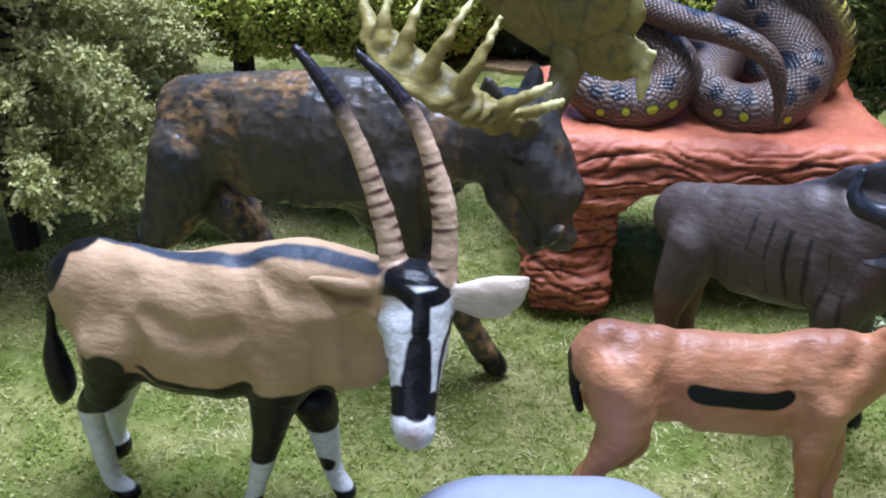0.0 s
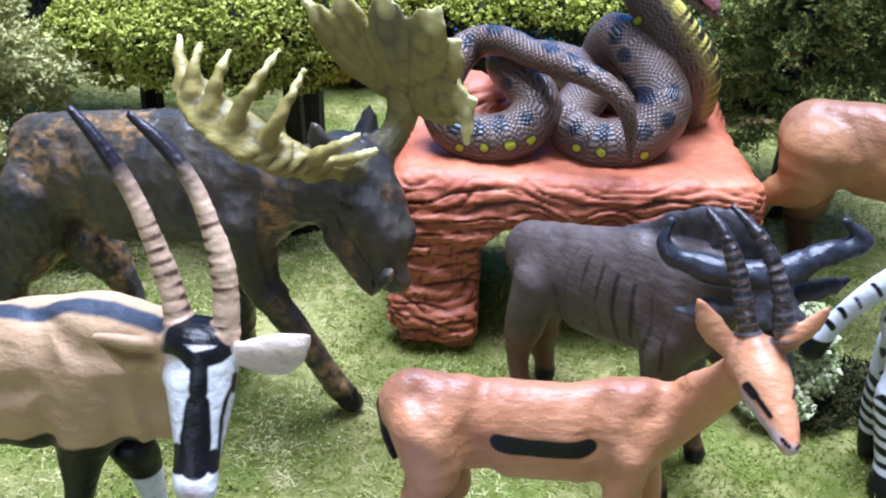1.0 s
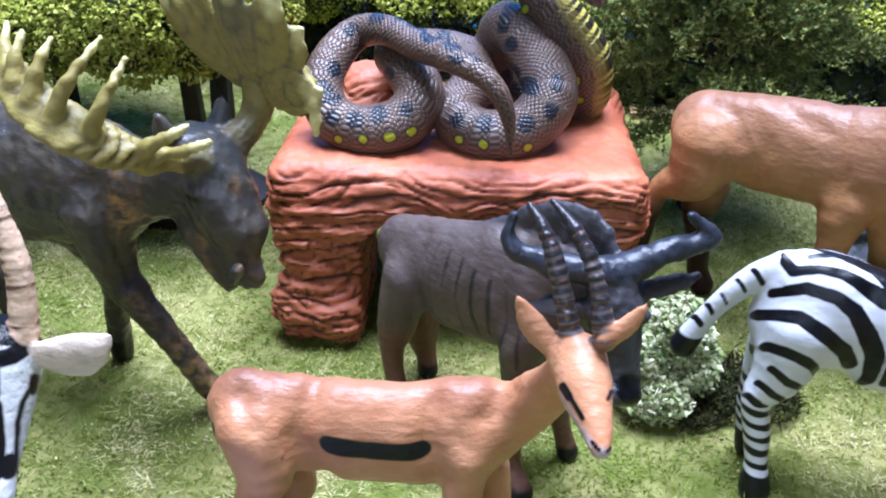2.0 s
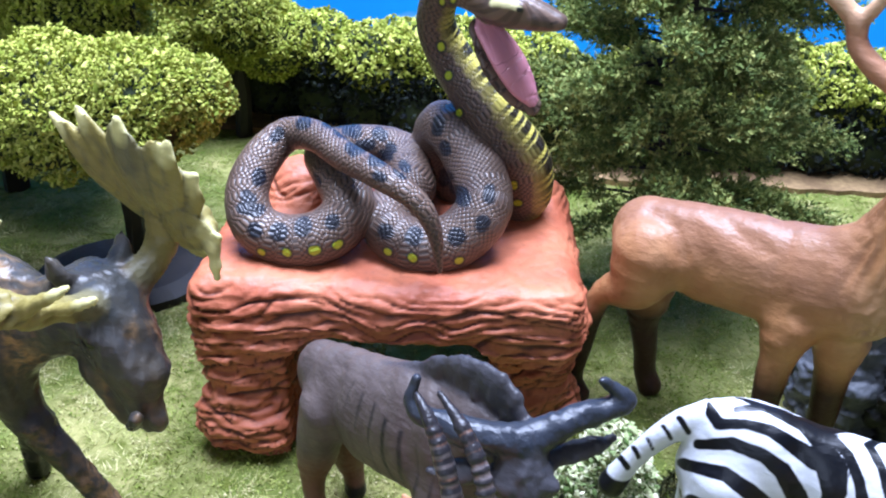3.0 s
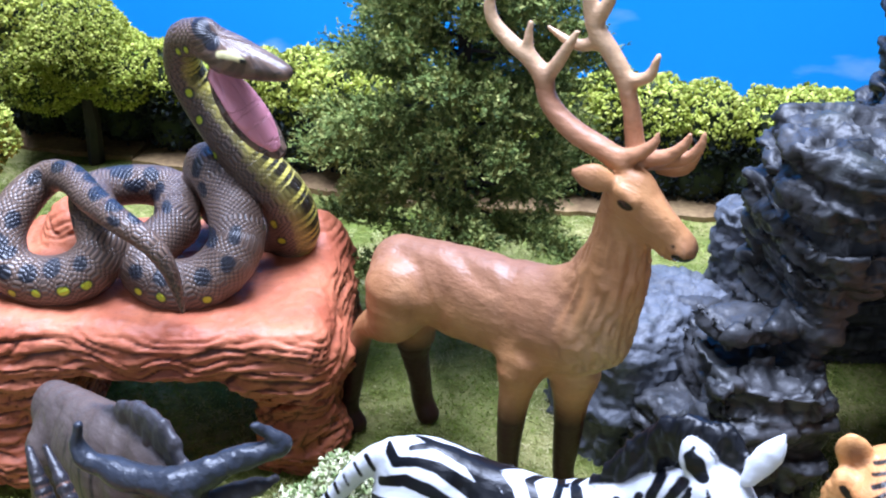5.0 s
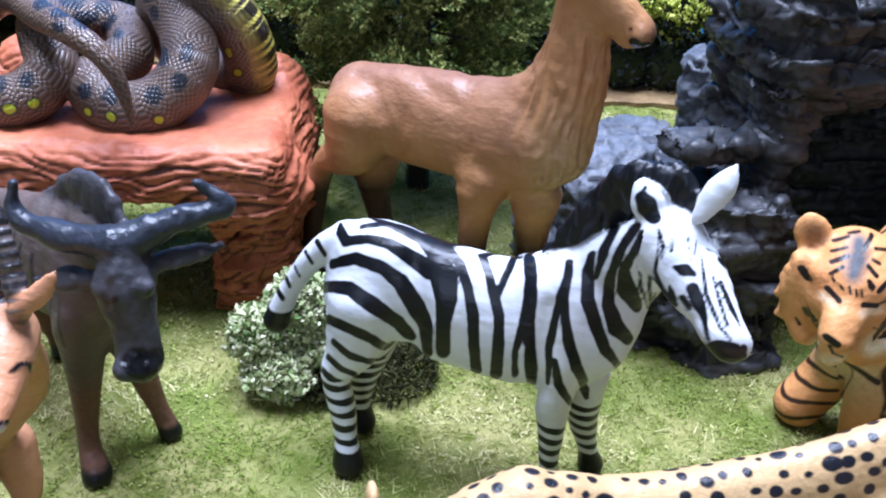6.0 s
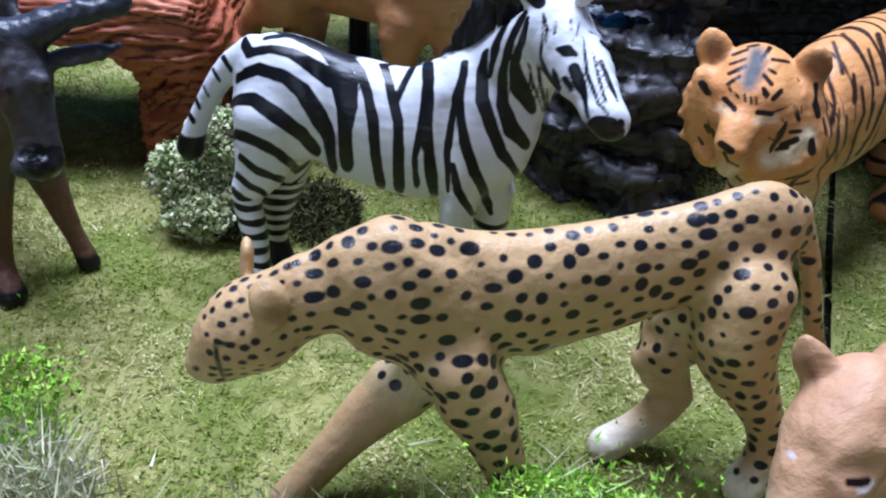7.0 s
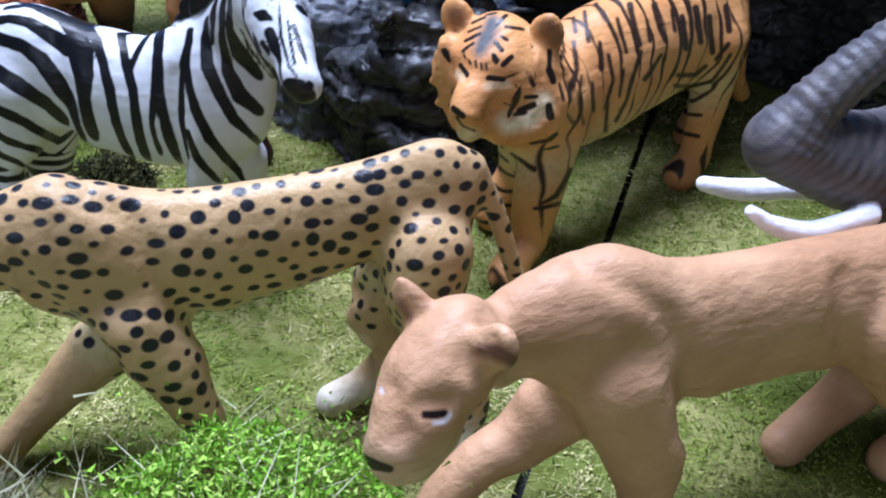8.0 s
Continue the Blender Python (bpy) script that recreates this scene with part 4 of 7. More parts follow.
def wildebeest():
    b = Body()
    b.limb("body", (-37.1, 0.0, 52.4, 13.0), (-13.0, 0.0, 53.3, 18.8), (10.4, -0.0, 59.8, 19.8), (22.5, 0.0, 60.3, 16.3), w=0.66)
    b.limb("body", (14.0, 0.0, 66.6, 15.9), (28.0, -0.0, 72.9, 13.0), (40.2, -0.5, 75.0, 8.4), w=0.6)
    b.limb("leg", (-29.2, -6.3, 48.5, 9.4), (-32.5, -9.4, 29.0, 6.8), (-32.0, -12.0, 17.7, 4.0), (-27.0, -13.5, 3.6, 3.5), (-23.7, -15.0, -1.7, 4.1))
    b.limb("leg", (-36.5, 6.3, 33.1, 8.7), (-38.0, 7.9, 12.3, 5.6), (-36.4, 8.5, 5.3, 3.9), (-34.9, 8.2, -1.7, 4.1))
    b.limb("leg", (22.4, -5.6, 51.5, 8.7), (23.5, -8.8, 26.9, 4.8), (24.9, -11.7, 7.8, 3.3), (31.1, -13.5, -1.5, 4.4))
    b.limb("leg", (21.9, 5.6, 43.8, 7.6), (24.9, 8.7, 21.9, 4.5), (26.9, 11.3, 7.7, 3.2), (29.0, 13.0, -1.9, 3.9))
    b.limb("head", (49.0, -3.0, 81.0, 5.6), (51.0, -4.6, 73.0, 7.6), (54.0, -5.2, 62.0, 6.2), (56.4, -6.0, 53.5, 6.0))
    b.limb("horn", (48.0, -4.5, 84.5, 4.6), (39.0, -10.0, 84.0, 3.8), (29.0, -15.0, 85.0, 3.4), (22.5, -18.0, 89.0, 2.7), (23.2, -16.5, 96.0, 1.3))
    b.limb("horn", (50.0, 0.0, 84.5, 4.6), (54.5, 8.0, 88.5, 3.7), (58.5, 16.0, 90.0, 3.3), (61.0, 21.0, 91.8, 2.7), (57.0, 15.5, 98.4, 1.3))
    b.limb("ear", (53.5, 4.0, 77.5, 2.6), (57.0, 11.0, 78.6, 3.4), (60.2, 18.6, 80.1, 1.4), flat=(0.5, -0.3, 0.8, 0.6))
    b.limb("ear", (43.5, -9.5, 73.5, 2.6), (37.0, -14.0, 72.6, 3.5), (31.0, -18.5, 71.6, 1.6), flat=(0.5, -0.3, 0.8, 0.6))
    b.limb("mane", (-3.7, 0.0, 70.9, 3.7), (13.0, -0.0, 80.8, 6.6), (25.9, -0.0, 87.7, 7.5), (37.0, -0.0, 89.9, 6.7), (42.2, -0.0, 86.7, 4.6), w=0.3)
    b.limb("head", (46.6, -9.6, 74.8, 2.0), (48.6, -10.4, 74.6, 2.0), k=2)
    b.limb("head", (57.0, -3.4, 75.4, 2.0), (58.4, -2.0, 75.0, 2.0), k=2)
    b.limb("head", (58.8, -12.0, 54.0, 3.0), (61.6, -8.0, 53.4, 3.0), k=3)
    b.limb("mane", (28.6, -0.0, 55.1, 5.1), (37.4, -0.0, 51.5, 5.7), (42.4, 0.0, 45.9, 3.4), w=0.3)

    SIDE = (0.481, -0.707, 0.518)

    def folds(v):
        return low([
            drawn(v, SIDE, 0.54, (3.0, 6.7, 74.0), (5.9, -0.5, 61.6), (15.0, -3.7, 46.1)),
            drawn(v, SIDE, 0.54, (-17.1, -14.9, 73.5), (-14.8, -22.8, 61.0), (-7.6, -25.5, 48.6)),
            drawn(v, SIDE, 0.36, (8.5, 11.4, 72.6), (17.0, 6.3, 55.6)),
        ])

    SEEN = (0.818, -0.339, 0.465)

    def marks(v):
        x, y, z = v.T
        p = v
        head = b.tag("head", v)
        wig = 3.2 * vnoise(v, 0.05, 2)
        lines = np.abs((x + wig) / 6.2 - np.round((x + wig) / 6.2)) * 6.2 - 0.35 - 0.9 * vnoise(v + 20, 0.07)
        return {"m_line": both([lines, 44 - z, np.abs(x - 6) - 24, z - 70 - 4 * vnoise(v, 0.1)]), "m_leg": both([z - 30, b.tag("leg", v) - 9]), "m_head": low([head - 3.0, b.tag("mane ear", v) - 2]),
                "m_horn": b.tag("horn", v) - 0.5, "m_hoof": both([z - 2, b.tag("leg", v) - 3]), "m_eye": both([low([
            drawn(v, SEEN, 1.33, (54.2, 0.2, 70.0), (55.2, 2.2, 71.3)),
            drawn(v, SEEN, 0.88, (46.7, -7.9, 68.2), (47.5, -6.6, 69.0)),
            drawn(v, SEEN, 3.98, (58.5, -8.3, 55.1), (61.2, -7.3, 53.4), (62.5, -4.8, 55.0)),
            ]), b.tag("head", v) - 1.5])}

    coat = painted("wildebeest_paint", srgb(94, 83, 78), srgb(70, 60, 57),
                   [("m_line", srgb(34, 32, 34), 0.5, 0.6, 0.5), ("m_leg", srgb(104, 72, 56), 5.0, 2.0, 0.5), ("m_head", srgb(62, 61, 65), 2.5, 1.0, 0.42),
                    ("m_horn", srgb(46, 50, 58), 0.4, 0.0, 0.3), ("m_hoof", INK, 1.0, 0.5, 0.35), ("m_eye", srgb(14, 14, 16), 0.6, 0.3, 0.2)], 0.45)
    figure("toy_wildebeest", b, pose(0.112, 0.25, 0, 0, 0, -48), coat, marks, "dark grey-brown wildebeest figurine with curved black horns", 0.8, relief=lambda v: flesh(v, 0.5, 0.08) + 0.8 * np.clip((v[:, 0] - 36) / 8, 0, 1) * np.clip((v[:, 2] - 56) / 8, 0, 1) * vnoise(v * np.array((1, 1, 0.5)), 0.35, 2) + 0.9 * (b.tag("mane", v) < 1.0) * vnoise(v * np.array((1.0, 0.8, 0.35)), 0.4, 2), folds=folds, deep=0.8)


def stag():
    b = Body()
    b.limb("body", (-36.7, 0.0, 73.5, 15.9), (-18.2, 0.0, 73.5, 18.6), (5.4, 0.0, 75.1, 19.4), (21.9, 0.0, 75.1, 20.6), (37.5, -0.0, 78.3, 18.2), w=0.7)
    b.limb("body", (36.9, -0.0, 82.6, 18.4), (45.3, -1.0, 100.4, 14.0), (47.8, -2.0, 116.3, 10.8), (48.3, -3.0, 129.9, 8.6), w=0.72)
    b.limb("head", (50.4, -5.5, 136.4, 8.2), (57.8, -6.5, 131.8, 6.9), (64.6, -7.0, 127.3, 5.4), (69.2, -7.2, 124.4, 4.5), w=0.8)
    b.limb("head", (54.8, -5.0, 126.4, 4.8), (64.9, -7.0, 121.0, 3.2), w=0.8, k=4)
    b.limb("head", (48.5, -11.0, 138.6, 2.2), (53.0, -11.6, 136.6, 2.0), k=2)
    b.limb("head", (70.5, -9.6, 123.6, 2.6), (72.0, -5.0, 123.4, 2.4), k=3)
    b.limb("ear", (44.7, -10.0, 139.7, 2.5), (39.8, -12.0, 141.0, 4.4), (34.1, -13.0, 141.4, 1.8), flat=(0.3, -0.9, 0.2, 0.5))
    b.limb("ear", (53.6, 9.0, 140.7, 2.5), (59.4, 10.0, 143.0, 4.0), (64.1, 11.0, 147.8, 1.5), flat=(0.3, -0.9, 0.2, 0.5))
    b.limb("leg", (-34.4, -7.0, 70.9, 14.6), (-37.4, -9.0, 57.2, 10.2), (-48.6, -10.0, 49.6, 5.4), (-52.6, -11.0, 38.4, 4.6), (-54.6, -12.0, 21.3, 4.1), (-56.5, -13.0, 6.0, 4.2), (-53.0, -13.4, -1.0, 5.0))
    b.limb("leg", (-37.2, 7.0, 47.9, 10.8), (-37.6, 8.0, 31.6, 6.2), (-35.2, 9.0, 17.7, 4.8), (-34.2, 10.0, 6.2, 4.6), (-31.0, 10.0, -1.0, 5.2))
    b.limb("leg", (19.3, -6.0, 61.6, 10.4), (18.7, -8.0, 47.7, 6.6), (18.3, -9.0, 35.3, 5.6), (18.8, -10.0, 18.0, 4.4), (20.0, -10.5, 6.0, 4.0), (23.0, -11.0, -1.0, 4.8))
    b.limb("leg", (35.7, 5.0, 54.6, 9.8), (36.2, 4.0, 40.4, 6.6), (37.0, 3.0, 24.8, 5.4), (37.6, 2.0, 8.0, 4.2), (41.0, 1.6, -1.0, 4.8))
    b.limb("antler", (45.5, -5.0, 145.0, 3.7), (38.6, -5.0, 147.9, 3.7), (30.0, -4.4, 150.2, 3.7), (22.6, -3.6, 154.0, 3.3), (17.0, -3.0, 159.1, 3.1), (15.1, -3.0, 165.3, 3.1), (9.6, -3.0, 170.5, 2.8), (3.5, -3.0, 173.8, 2.6), (-3.9, -3.0, 179.5, 2.2), (-5.9, -3.0, 185.5, 1.9), (-4.5, -3.0, 190.9, 1.0))
    b.limb("antler", (15.1, -3.0, 165.3, 2.6), (18.6, -3.0, 169.5, 2.3), (22.3, -3.0, 176.6, 1.9), (24.9, -3.0, 181.7, 1.0))
    b.limb("antler", (9.6, -3.0, 170.5, 2.2), (8.7, -3.0, 175.0, 1.8), (9.1, -3.0, 182.0, 0.9))
    b.limb("antler", (48.5, 2.0, 144.0, 3.6), (45.9, 3.0, 148.8, 3.4), (43.3, 3.0, 158.7, 3.0), (39.2, 3.0, 168.9, 2.9), (33.3, 3.0, 176.5, 2.9), (27.8, 3.0, 182.4, 2.7), (25.1, 3.0, 190.7, 2.4), (23.6, 3.0, 197.3, 2.0), (18.7, 3.0, 203.1, 1.2))
    b.limb("antler", (27.6, 3.0, 183.3, 2.4), (31.5, 3.0, 191.2, 2.0), (32.7, 3.0, 198.3, 1.0))
    b.limb("antler", (30.4, 3.0, 178.5, 2.2), (22.5, 3.0, 175.7, 1.9), (12.3, 3.0, 179.5, 0.9))
    b.limb("antler", (40.7, 3.0, 168.3, 2.2), (46.9, 3.0, 170.6, 2.0), (48.9, 3.0, 177.3, 1.2))
    b.limb("antler", (42.6, -5.0, 145.6, 3.2), (50.5, -5.0, 149.5, 2.4), (54.4, -5.0, 153.8, 1.8), (55.2, -5.0, 156.8, 1.0))
    b.limb("antler", (48.9, 0.0, 145.3, 3.2), (57.7, 0.0, 148.7, 2.5), (62.2, 0.0, 153.6, 1.9), (63.4, 0.0, 157.2, 1.0))
    b.limb("antler", (52.2, 4.0, 144.0, 2.8), (61.8, 4.0, 147.3, 2.2), (65.9, 4.0, 152.5, 1.8), (66.4, 4.0, 156.9, 1.0))

    SEEN = (0.444, -0.759, 0.477)

    def folds(v):
        return low([
            drawn(v, SEEN, 0.62, (-18.0, -12.4, 87.4), (-10.4, -14.8, 77.0), (-11.6, -23.5, 65.2)),
            drawn(v, SEEN, 0.62, (6.0, 4.4, 91.3), (7.3, -5.0, 76.0), (14.8, -11.1, 60.1)),
            drawn(v, SEEN, 0.62, (21.3, 14.6, 93.0), (21.8, 7.7, 82.2), (32.6, 6.0, 70.1), (43.6, 5.7, 59.8)),
            drawn(v, SEEN, 0.62, (17.8, -6.9, 63.9), (30.0, -3.5, 58.2)),
            drawn(v, SEEN, 0.41, (-30.2, -16.4, 92.3), (-22.6, -14.7, 88.1), (-17.3, -16.8, 80.2)),
            drawn(v, SEEN, 0.41, (-12.0, -5.0, 93.2), (-4.4, -5.0, 86.3), (6.2, -2.1, 81.4)),
            drawn(v, SEEN, 0.41, (34.4, 35.5, 112.6), (45.2, 38.0, 106.8)),
            drawn(v, SEEN, 0.41, (50.5, 35.9, 99.0), (57.8, 41.6, 101.1)),
        ])

    def marks(v):
        x, y, z = v.T
        p = v
        legs = b.tag("leg", v)
        return {"m_back": both([82 - z, x - 30, np.abs(y) - 12]), "m_leg": both([z - np.where(x < 0, 44, 41), legs - 12]), "m_chest": ball(v, 50, 0, 72, 15, 0.8, 1, 1.4),
                "m_antler": both([b.tag("antler", v) - 0.5, 146 - z]), "m_tip": both([b.tag("antler", v) - 0.5, 172 - z]),
                "m_nose": ball(v, 72, -7, 123, 4.0), "m_eye": low([
            ball(v, 50.8, -12.6, 134.9, 2.4, 1.2, 1.0, 0.8),
            stroke(p, (2.5, 1.9), (69.7, -10.5, 121.5), (72.0, -9.7, 121.1)),
            stroke(p, 0.7, (67.4, -11.0, 125.5), (68.2, -10.9, 124.9)),
            stroke(p, 0.3, (56.8, -2.5, 114.7), (65.8, -8.9, 119.6))])}

    coat = painted("stag_paint", srgb(188, 136, 90), srgb(158, 106, 68),
                   [("m_back", srgb(138, 98, 80), 11.0, 0.5, 0.4), ("m_leg", srgb(56, 32, 26), 7.0, 2.0, 0.45), ("m_chest", srgb(178, 146, 104), 7.0, 2.0, 0.5),
                    ("m_antler", srgb(186, 132, 100), 1.5, 0.0, 0.35), ("m_tip", srgb(222, 190, 150), 10.0, 2.0, 0.35), ("m_nose", srgb(62, 44, 42), 3.0, 0.5, 0.25), ("m_eye", INK, 0.3, 0.0, 0.15)], 0.42)
    figure("toy_stag", b, pose(0.235, 0.315, 0, 0, 0, -36), coat, marks, "reddish-brown stag figurine with pale branching antlers", 0.9, relief=lambda v: flesh(v, 0.3, 0.05)
           - 3.0 * np.clip((v[:, 0] - 30) / 10, 0, 1) * np.clip((126 - v[:, 2]) / 10, 0, 1) * np.clip((v[:, 2] - 58) / 10, 0, 1) * np.abs(vnoise((v + 3.0 * vnoise(v, 0.06)[:, None]) * np.array((1.0, 1.0, 0.2)), 0.36, 2)), folds=folds, deep=0.7)


def zebra():
    b = Body()
    b.limb("body", (5.4, 0.0, 65.4, 10.9), (23.0, 0.0, 57.8, 17.8), (48.7, 0.0, 54.7, 19.2), (64.8, 0.0, 58.4, 18.7), w=0.66)
    b.limb("body", (10.7, 0.0, 62.7, 15.2), (3.6, 0.0, 53.1, 11.8), w=0.7)
    b.limb("body", (65.7, 0.0, 64.3, 18.0), (75.0, 0.0, 75.8, 12.8), (82.8, -6.0, 87.9, 9.4), w=0.6)
    b.limb("head", (88.4, -10.0, 94.6, 9.1), (95.1, -16.0, 89.9, 7.8), (102.6, -24.0, 83.9, 5.3), (106.4, -28.0, 81.2, 4.7), w=0.72)
    b.limb("ear", (84.8, -9.5, 99.0, 3.0), (82.1, -9.0, 103.3, 4.6), (79.6, -8.0, 107.0, 2.4), w=0.6)
    b.limb("ear", (94.1, -12.0, 104.6, 2.1), (97.3, -10.0, 111.0, 3.7), (99.8, -8.0, 116.2, 1.0), w=0.6)
    b.limb("mane", (58.2, 0.0, 79.6, 2.2), (64.0, 0.0, 86.5, 4.4), (71.0, 0.0, 96.4, 5.8), (78.0, -2.0, 104.7, 6.2), (85.2, -5.0, 108.7, 5.4), (91.8, -8.0, 106.0, 3.5), w=0.5)
    b.limb("leg", (6.8, -5.6, 54.9, 11.0), (3.7, -8.5, 38.7, 7.8), (-0.4, -10.8, 30.1, 4.8), (2.4, -12.2, 16.4, 4.2), (3.8, -13.6, 7.7, 3.6), (5.2, -15.0, -1.0, 5.0))
    b.limb("leg", (4.1, 5.6, 39.8, 10.4), (0.7, 6.2, 17.2, 5.9), (0.1, 5.8, 5.9, 3.8), (1.9, 4.8, -1.4, 4.5))
    b.limb("leg", (64.8, -5.6, 50.3, 7.9), (65.5, -7.4, 34.4, 4.8), (66.3, -8.5, 17.5, 3.3), (67.4, -8.7, 4.4, 2.9), (69.0, -9.0, -2.0, 3.8))
    b.limb("leg", (72.3, 5.6, 38.6, 7.0), (73.0, 8.3, 20.3, 4.9), (76.0, 10.5, 6.3, 3.2), (77.7, 11.7, -1.5, 4.4))
    b.limb("tail", (-1.6, 0.0, 73.4, 3.3), (-10.8, 0.0, 63.7, 3.7), (-19.8, -0.0, 49.6, 3.1), (-25.3, 0.0, 36.5, 4.3))

    SIDE = (0.177, -0.764, 0.620)

    def folds(v):
        return low([
            drawn(v, SIDE, 0.48, (21.8, -5.6, 69.4), (26.7, -11.6, 57.1), (22.8, -18.7, 47.3)),
            drawn(v, SIDE, 0.48, (59.0, -0.4, 60.0), (60.7, -10.9, 42.0)),
            drawn(v, SIDE, 0.32, (89.2, 16.0, 72.4), (90.7, 8.0, 58.6)),
        ])

    def marks(v):
        x, y, z = v.T
        head, legs, tail = b.tag("head", v), b.tag("leg", v), b.tag("tail", v)
        p = np.stack([x, -np.abs(y), z], 1)
        body = low([
            drawn(p, SIDE, (1.6, 1.6, 1.3, 1.7, 2.2, 2.8), (-2.8, -2.0, 75.7), (1.2, -5.9, 73.8), (7.7, -5.8, 76.1), (14.5, -6.0, 76.0), (21.5, -6.8, 73.3), (26.8, -7.6, 71.2)),
            drawn(p, SIDE, (1.3, 1.6, 2.5, 4.0, 3.1, 2.2, 2.1), (14.1, -0.5, 78.5), (22.0, -1.4, 76.4), (28.1, -4.5, 74.0), (31.1, -8.1, 70.4), (33.0, -10.9, 65.1), (32.9, -12.2, 58.4), (33.0, -11.0, 47.7)),
            drawn(p, SIDE, (1.5, 1.8, 1.9, 2.2, 2.5, 2.5, 1.8), (-2.4, -6.7, 66.1), (5.5, -8.9, 70.9), (14.3, -9.9, 70.3), (19.6, -10.5, 67.2), (24.5, -12.0, 60.9), (27.6, -12.5, 55.2), (27.9, -9.7, 45.5)),
            drawn(p, SIDE, (1.7, 2.1, 2.4, 1.9, 1.5), (-4.9, -6.8, 57.7), (5.4, -13.0, 63.2), (12.5, -13.7, 59.9), (19.5, -11.6, 54.5), (22.2, -9.3, 47.7)),
            drawn(p, SIDE, (1.5, 1.5, 1.5, 1.4), (-1.2, -13.4, 51.4), (6.8, -16.5, 52.2), (12.5, -13.6, 47.8), (12.2, 1.9, 33.4)),
            drawn(p, SIDE, (1.0, 1.2, 1.0, 0.5), (1.0, -15.4, 45.3), (6.5, -16.1, 42.2), (10.5, -12.7, 38.8), (10.4, 5.3, 26.3)),
            drawn(p, SIDE, (1.0, 1.0, 0.9), (-1.6, -14.1, 38.1), (3.6, -15.7, 35.9), (4.0, -1.4, 23.4)),
            drawn(p, SIDE, (1.0, 1.2, 0.9), (-3.7, -13.6, 32.3), (0.6, -15.3, 30.5), (1.4, 0.2, 17.3)),
            drawn(p, SIDE, (0.8, 1.1, 1.4, 1.3, 0.8), (4.7, -2.8, 77.7), (10.6, -0.4, 78.8), (30.2, 2.0, 74.9), (39.3, 3.4, 73.7), (50.2, -0.0, 76.2)),
            drawn(p, SIDE, (1.1, 1.4, 1.4, 1.4, 1.7, 1.7, 1.6), (18.4, 2.9, 77.1), (29.5, -1.2, 75.2), (34.9, -5.1, 73.2), (38.3, -8.8, 68.8), (41.0, -11.5, 61.8), (41.9, -12.1, 52.9), (42.3, -8.0, 41.2)),
            drawn(p, SIDE, (1.3, 1.2, 1.4, 1.4, 1.7, 1.8), (39.4, 0.3, 74.4), (43.0, -5.2, 72.3), (45.5, -8.6, 68.5), (48.1, -11.0, 63.3), (48.9, -12.3, 54.9), (48.4, -9.0, 42.5)),
            drawn(p, SIDE, (1.1, 1.1, 0.9), (48.5, -0.9, 75.3), (47.8, -5.4, 72.6), (46.8, -8.5, 68.8)),
            drawn(p, SIDE, (1.7, 1.7, 1.8, 2.1, 1.4, 1.6, 1.0), (53.2, -2.1, 77.4), (54.9, -6.6, 75.0), (55.8, -9.7, 69.9), (55.9, -11.7, 63.9), (57.6, -12.6, 57.4), (58.3, -12.1, 49.5), (57.9, -6.5, 39.1)),
            drawn(p, SIDE, (1.4, 0.9, 1.0), (55.1, -12.1, 62.1), (53.8, -12.6, 54.5), (54.1, -10.6, 45.2)),
            drawn(p, SIDE, (1.0, 1.2, 1.8, 1.2, 1.5, 1.6, 1.3, 0.7), (64.4, -5.3, 80.8), (64.7, -7.5, 77.8), (64.3, -10.0, 72.1), (65.8, -11.4, 68.0), (67.5, -12.5, 61.9), (70.8, -12.0, 52.9), (73.2, -1.5, 37.7), (74.0, 0.2, 33.1)),
            drawn(p, SIDE, (1.1, 1.2, 1.2, 0.8), (63.7, -10.3, 71.3), (63.2, -12.1, 66.0), (62.7, -12.7, 56.9), (63.7, -13.4, 46.1)),
            drawn(p, SIDE, (0.9, 1.3, 1.0), (65.0, -13.7, 54.5), (66.7, -12.9, 46.6), (70.2, -9.6, 38.5)),
            drawn(p, SIDE, (0.9, 1.5, 1.9, 1.8, 1.6, 1.0), (69.9, -5.9, 85.0), (69.5, -6.7, 80.2), (70.9, -9.7, 73.5), (74.2, -10.0, 65.6), (77.3, -8.5, 57.9), (81.2, -5.2, 51.6)),
            drawn(p, SIDE, (0.9, 1.2, 0.7), (74.6, -3.1, 92.9), (73.0, -7.6, 88.3), (72.0, -7.8, 79.7)),
            drawn(p, SIDE, (1.0, 1.1, 1.2, 1.8, 2.4, 1.6), (79.8, -10.8, 97.9), (77.3, -10.5, 90.9), (75.6, -9.4, 81.5), (76.0, -7.5, 71.6), (79.2, -8.4, 65.8), (82.8, -5.6, 61.1)),
            drawn(p, SIDE, (0.7, 1.0, 1.3, 2.1, 1.5), (81.5, -13.5, 97.9), (80.3, -12.8, 91.2), (78.6, -10.5, 84.5), (80.0, -9.8, 79.3), (83.6, -6.0, 72.0)),
            drawn(p, SIDE, (0.3, 0.4, 0.4, 0.3), (83.1, -15.2, 97.8), (82.5, -14.0, 89.1), (83.8, -10.0, 80.3), (86.1, -3.4, 71.0)),
            drawn(p, SIDE, (1.1, 1.0), (-1.9, -15.0, 23.0), (4.4, -13.7, 23.8)),
            drawn(p, SIDE, 0.5, (-1.0, -15.1, 18.4), (5.7, -13.7, 19.3)),
            drawn(p, SIDE, 0.5, (0.3, -15.8, 15.3), (5.9, -14.4, 16.3)),
            drawn(p, SIDE, 0.7, (0.5, -15.6, 10.6), (6.4, -14.8, 11.8))])
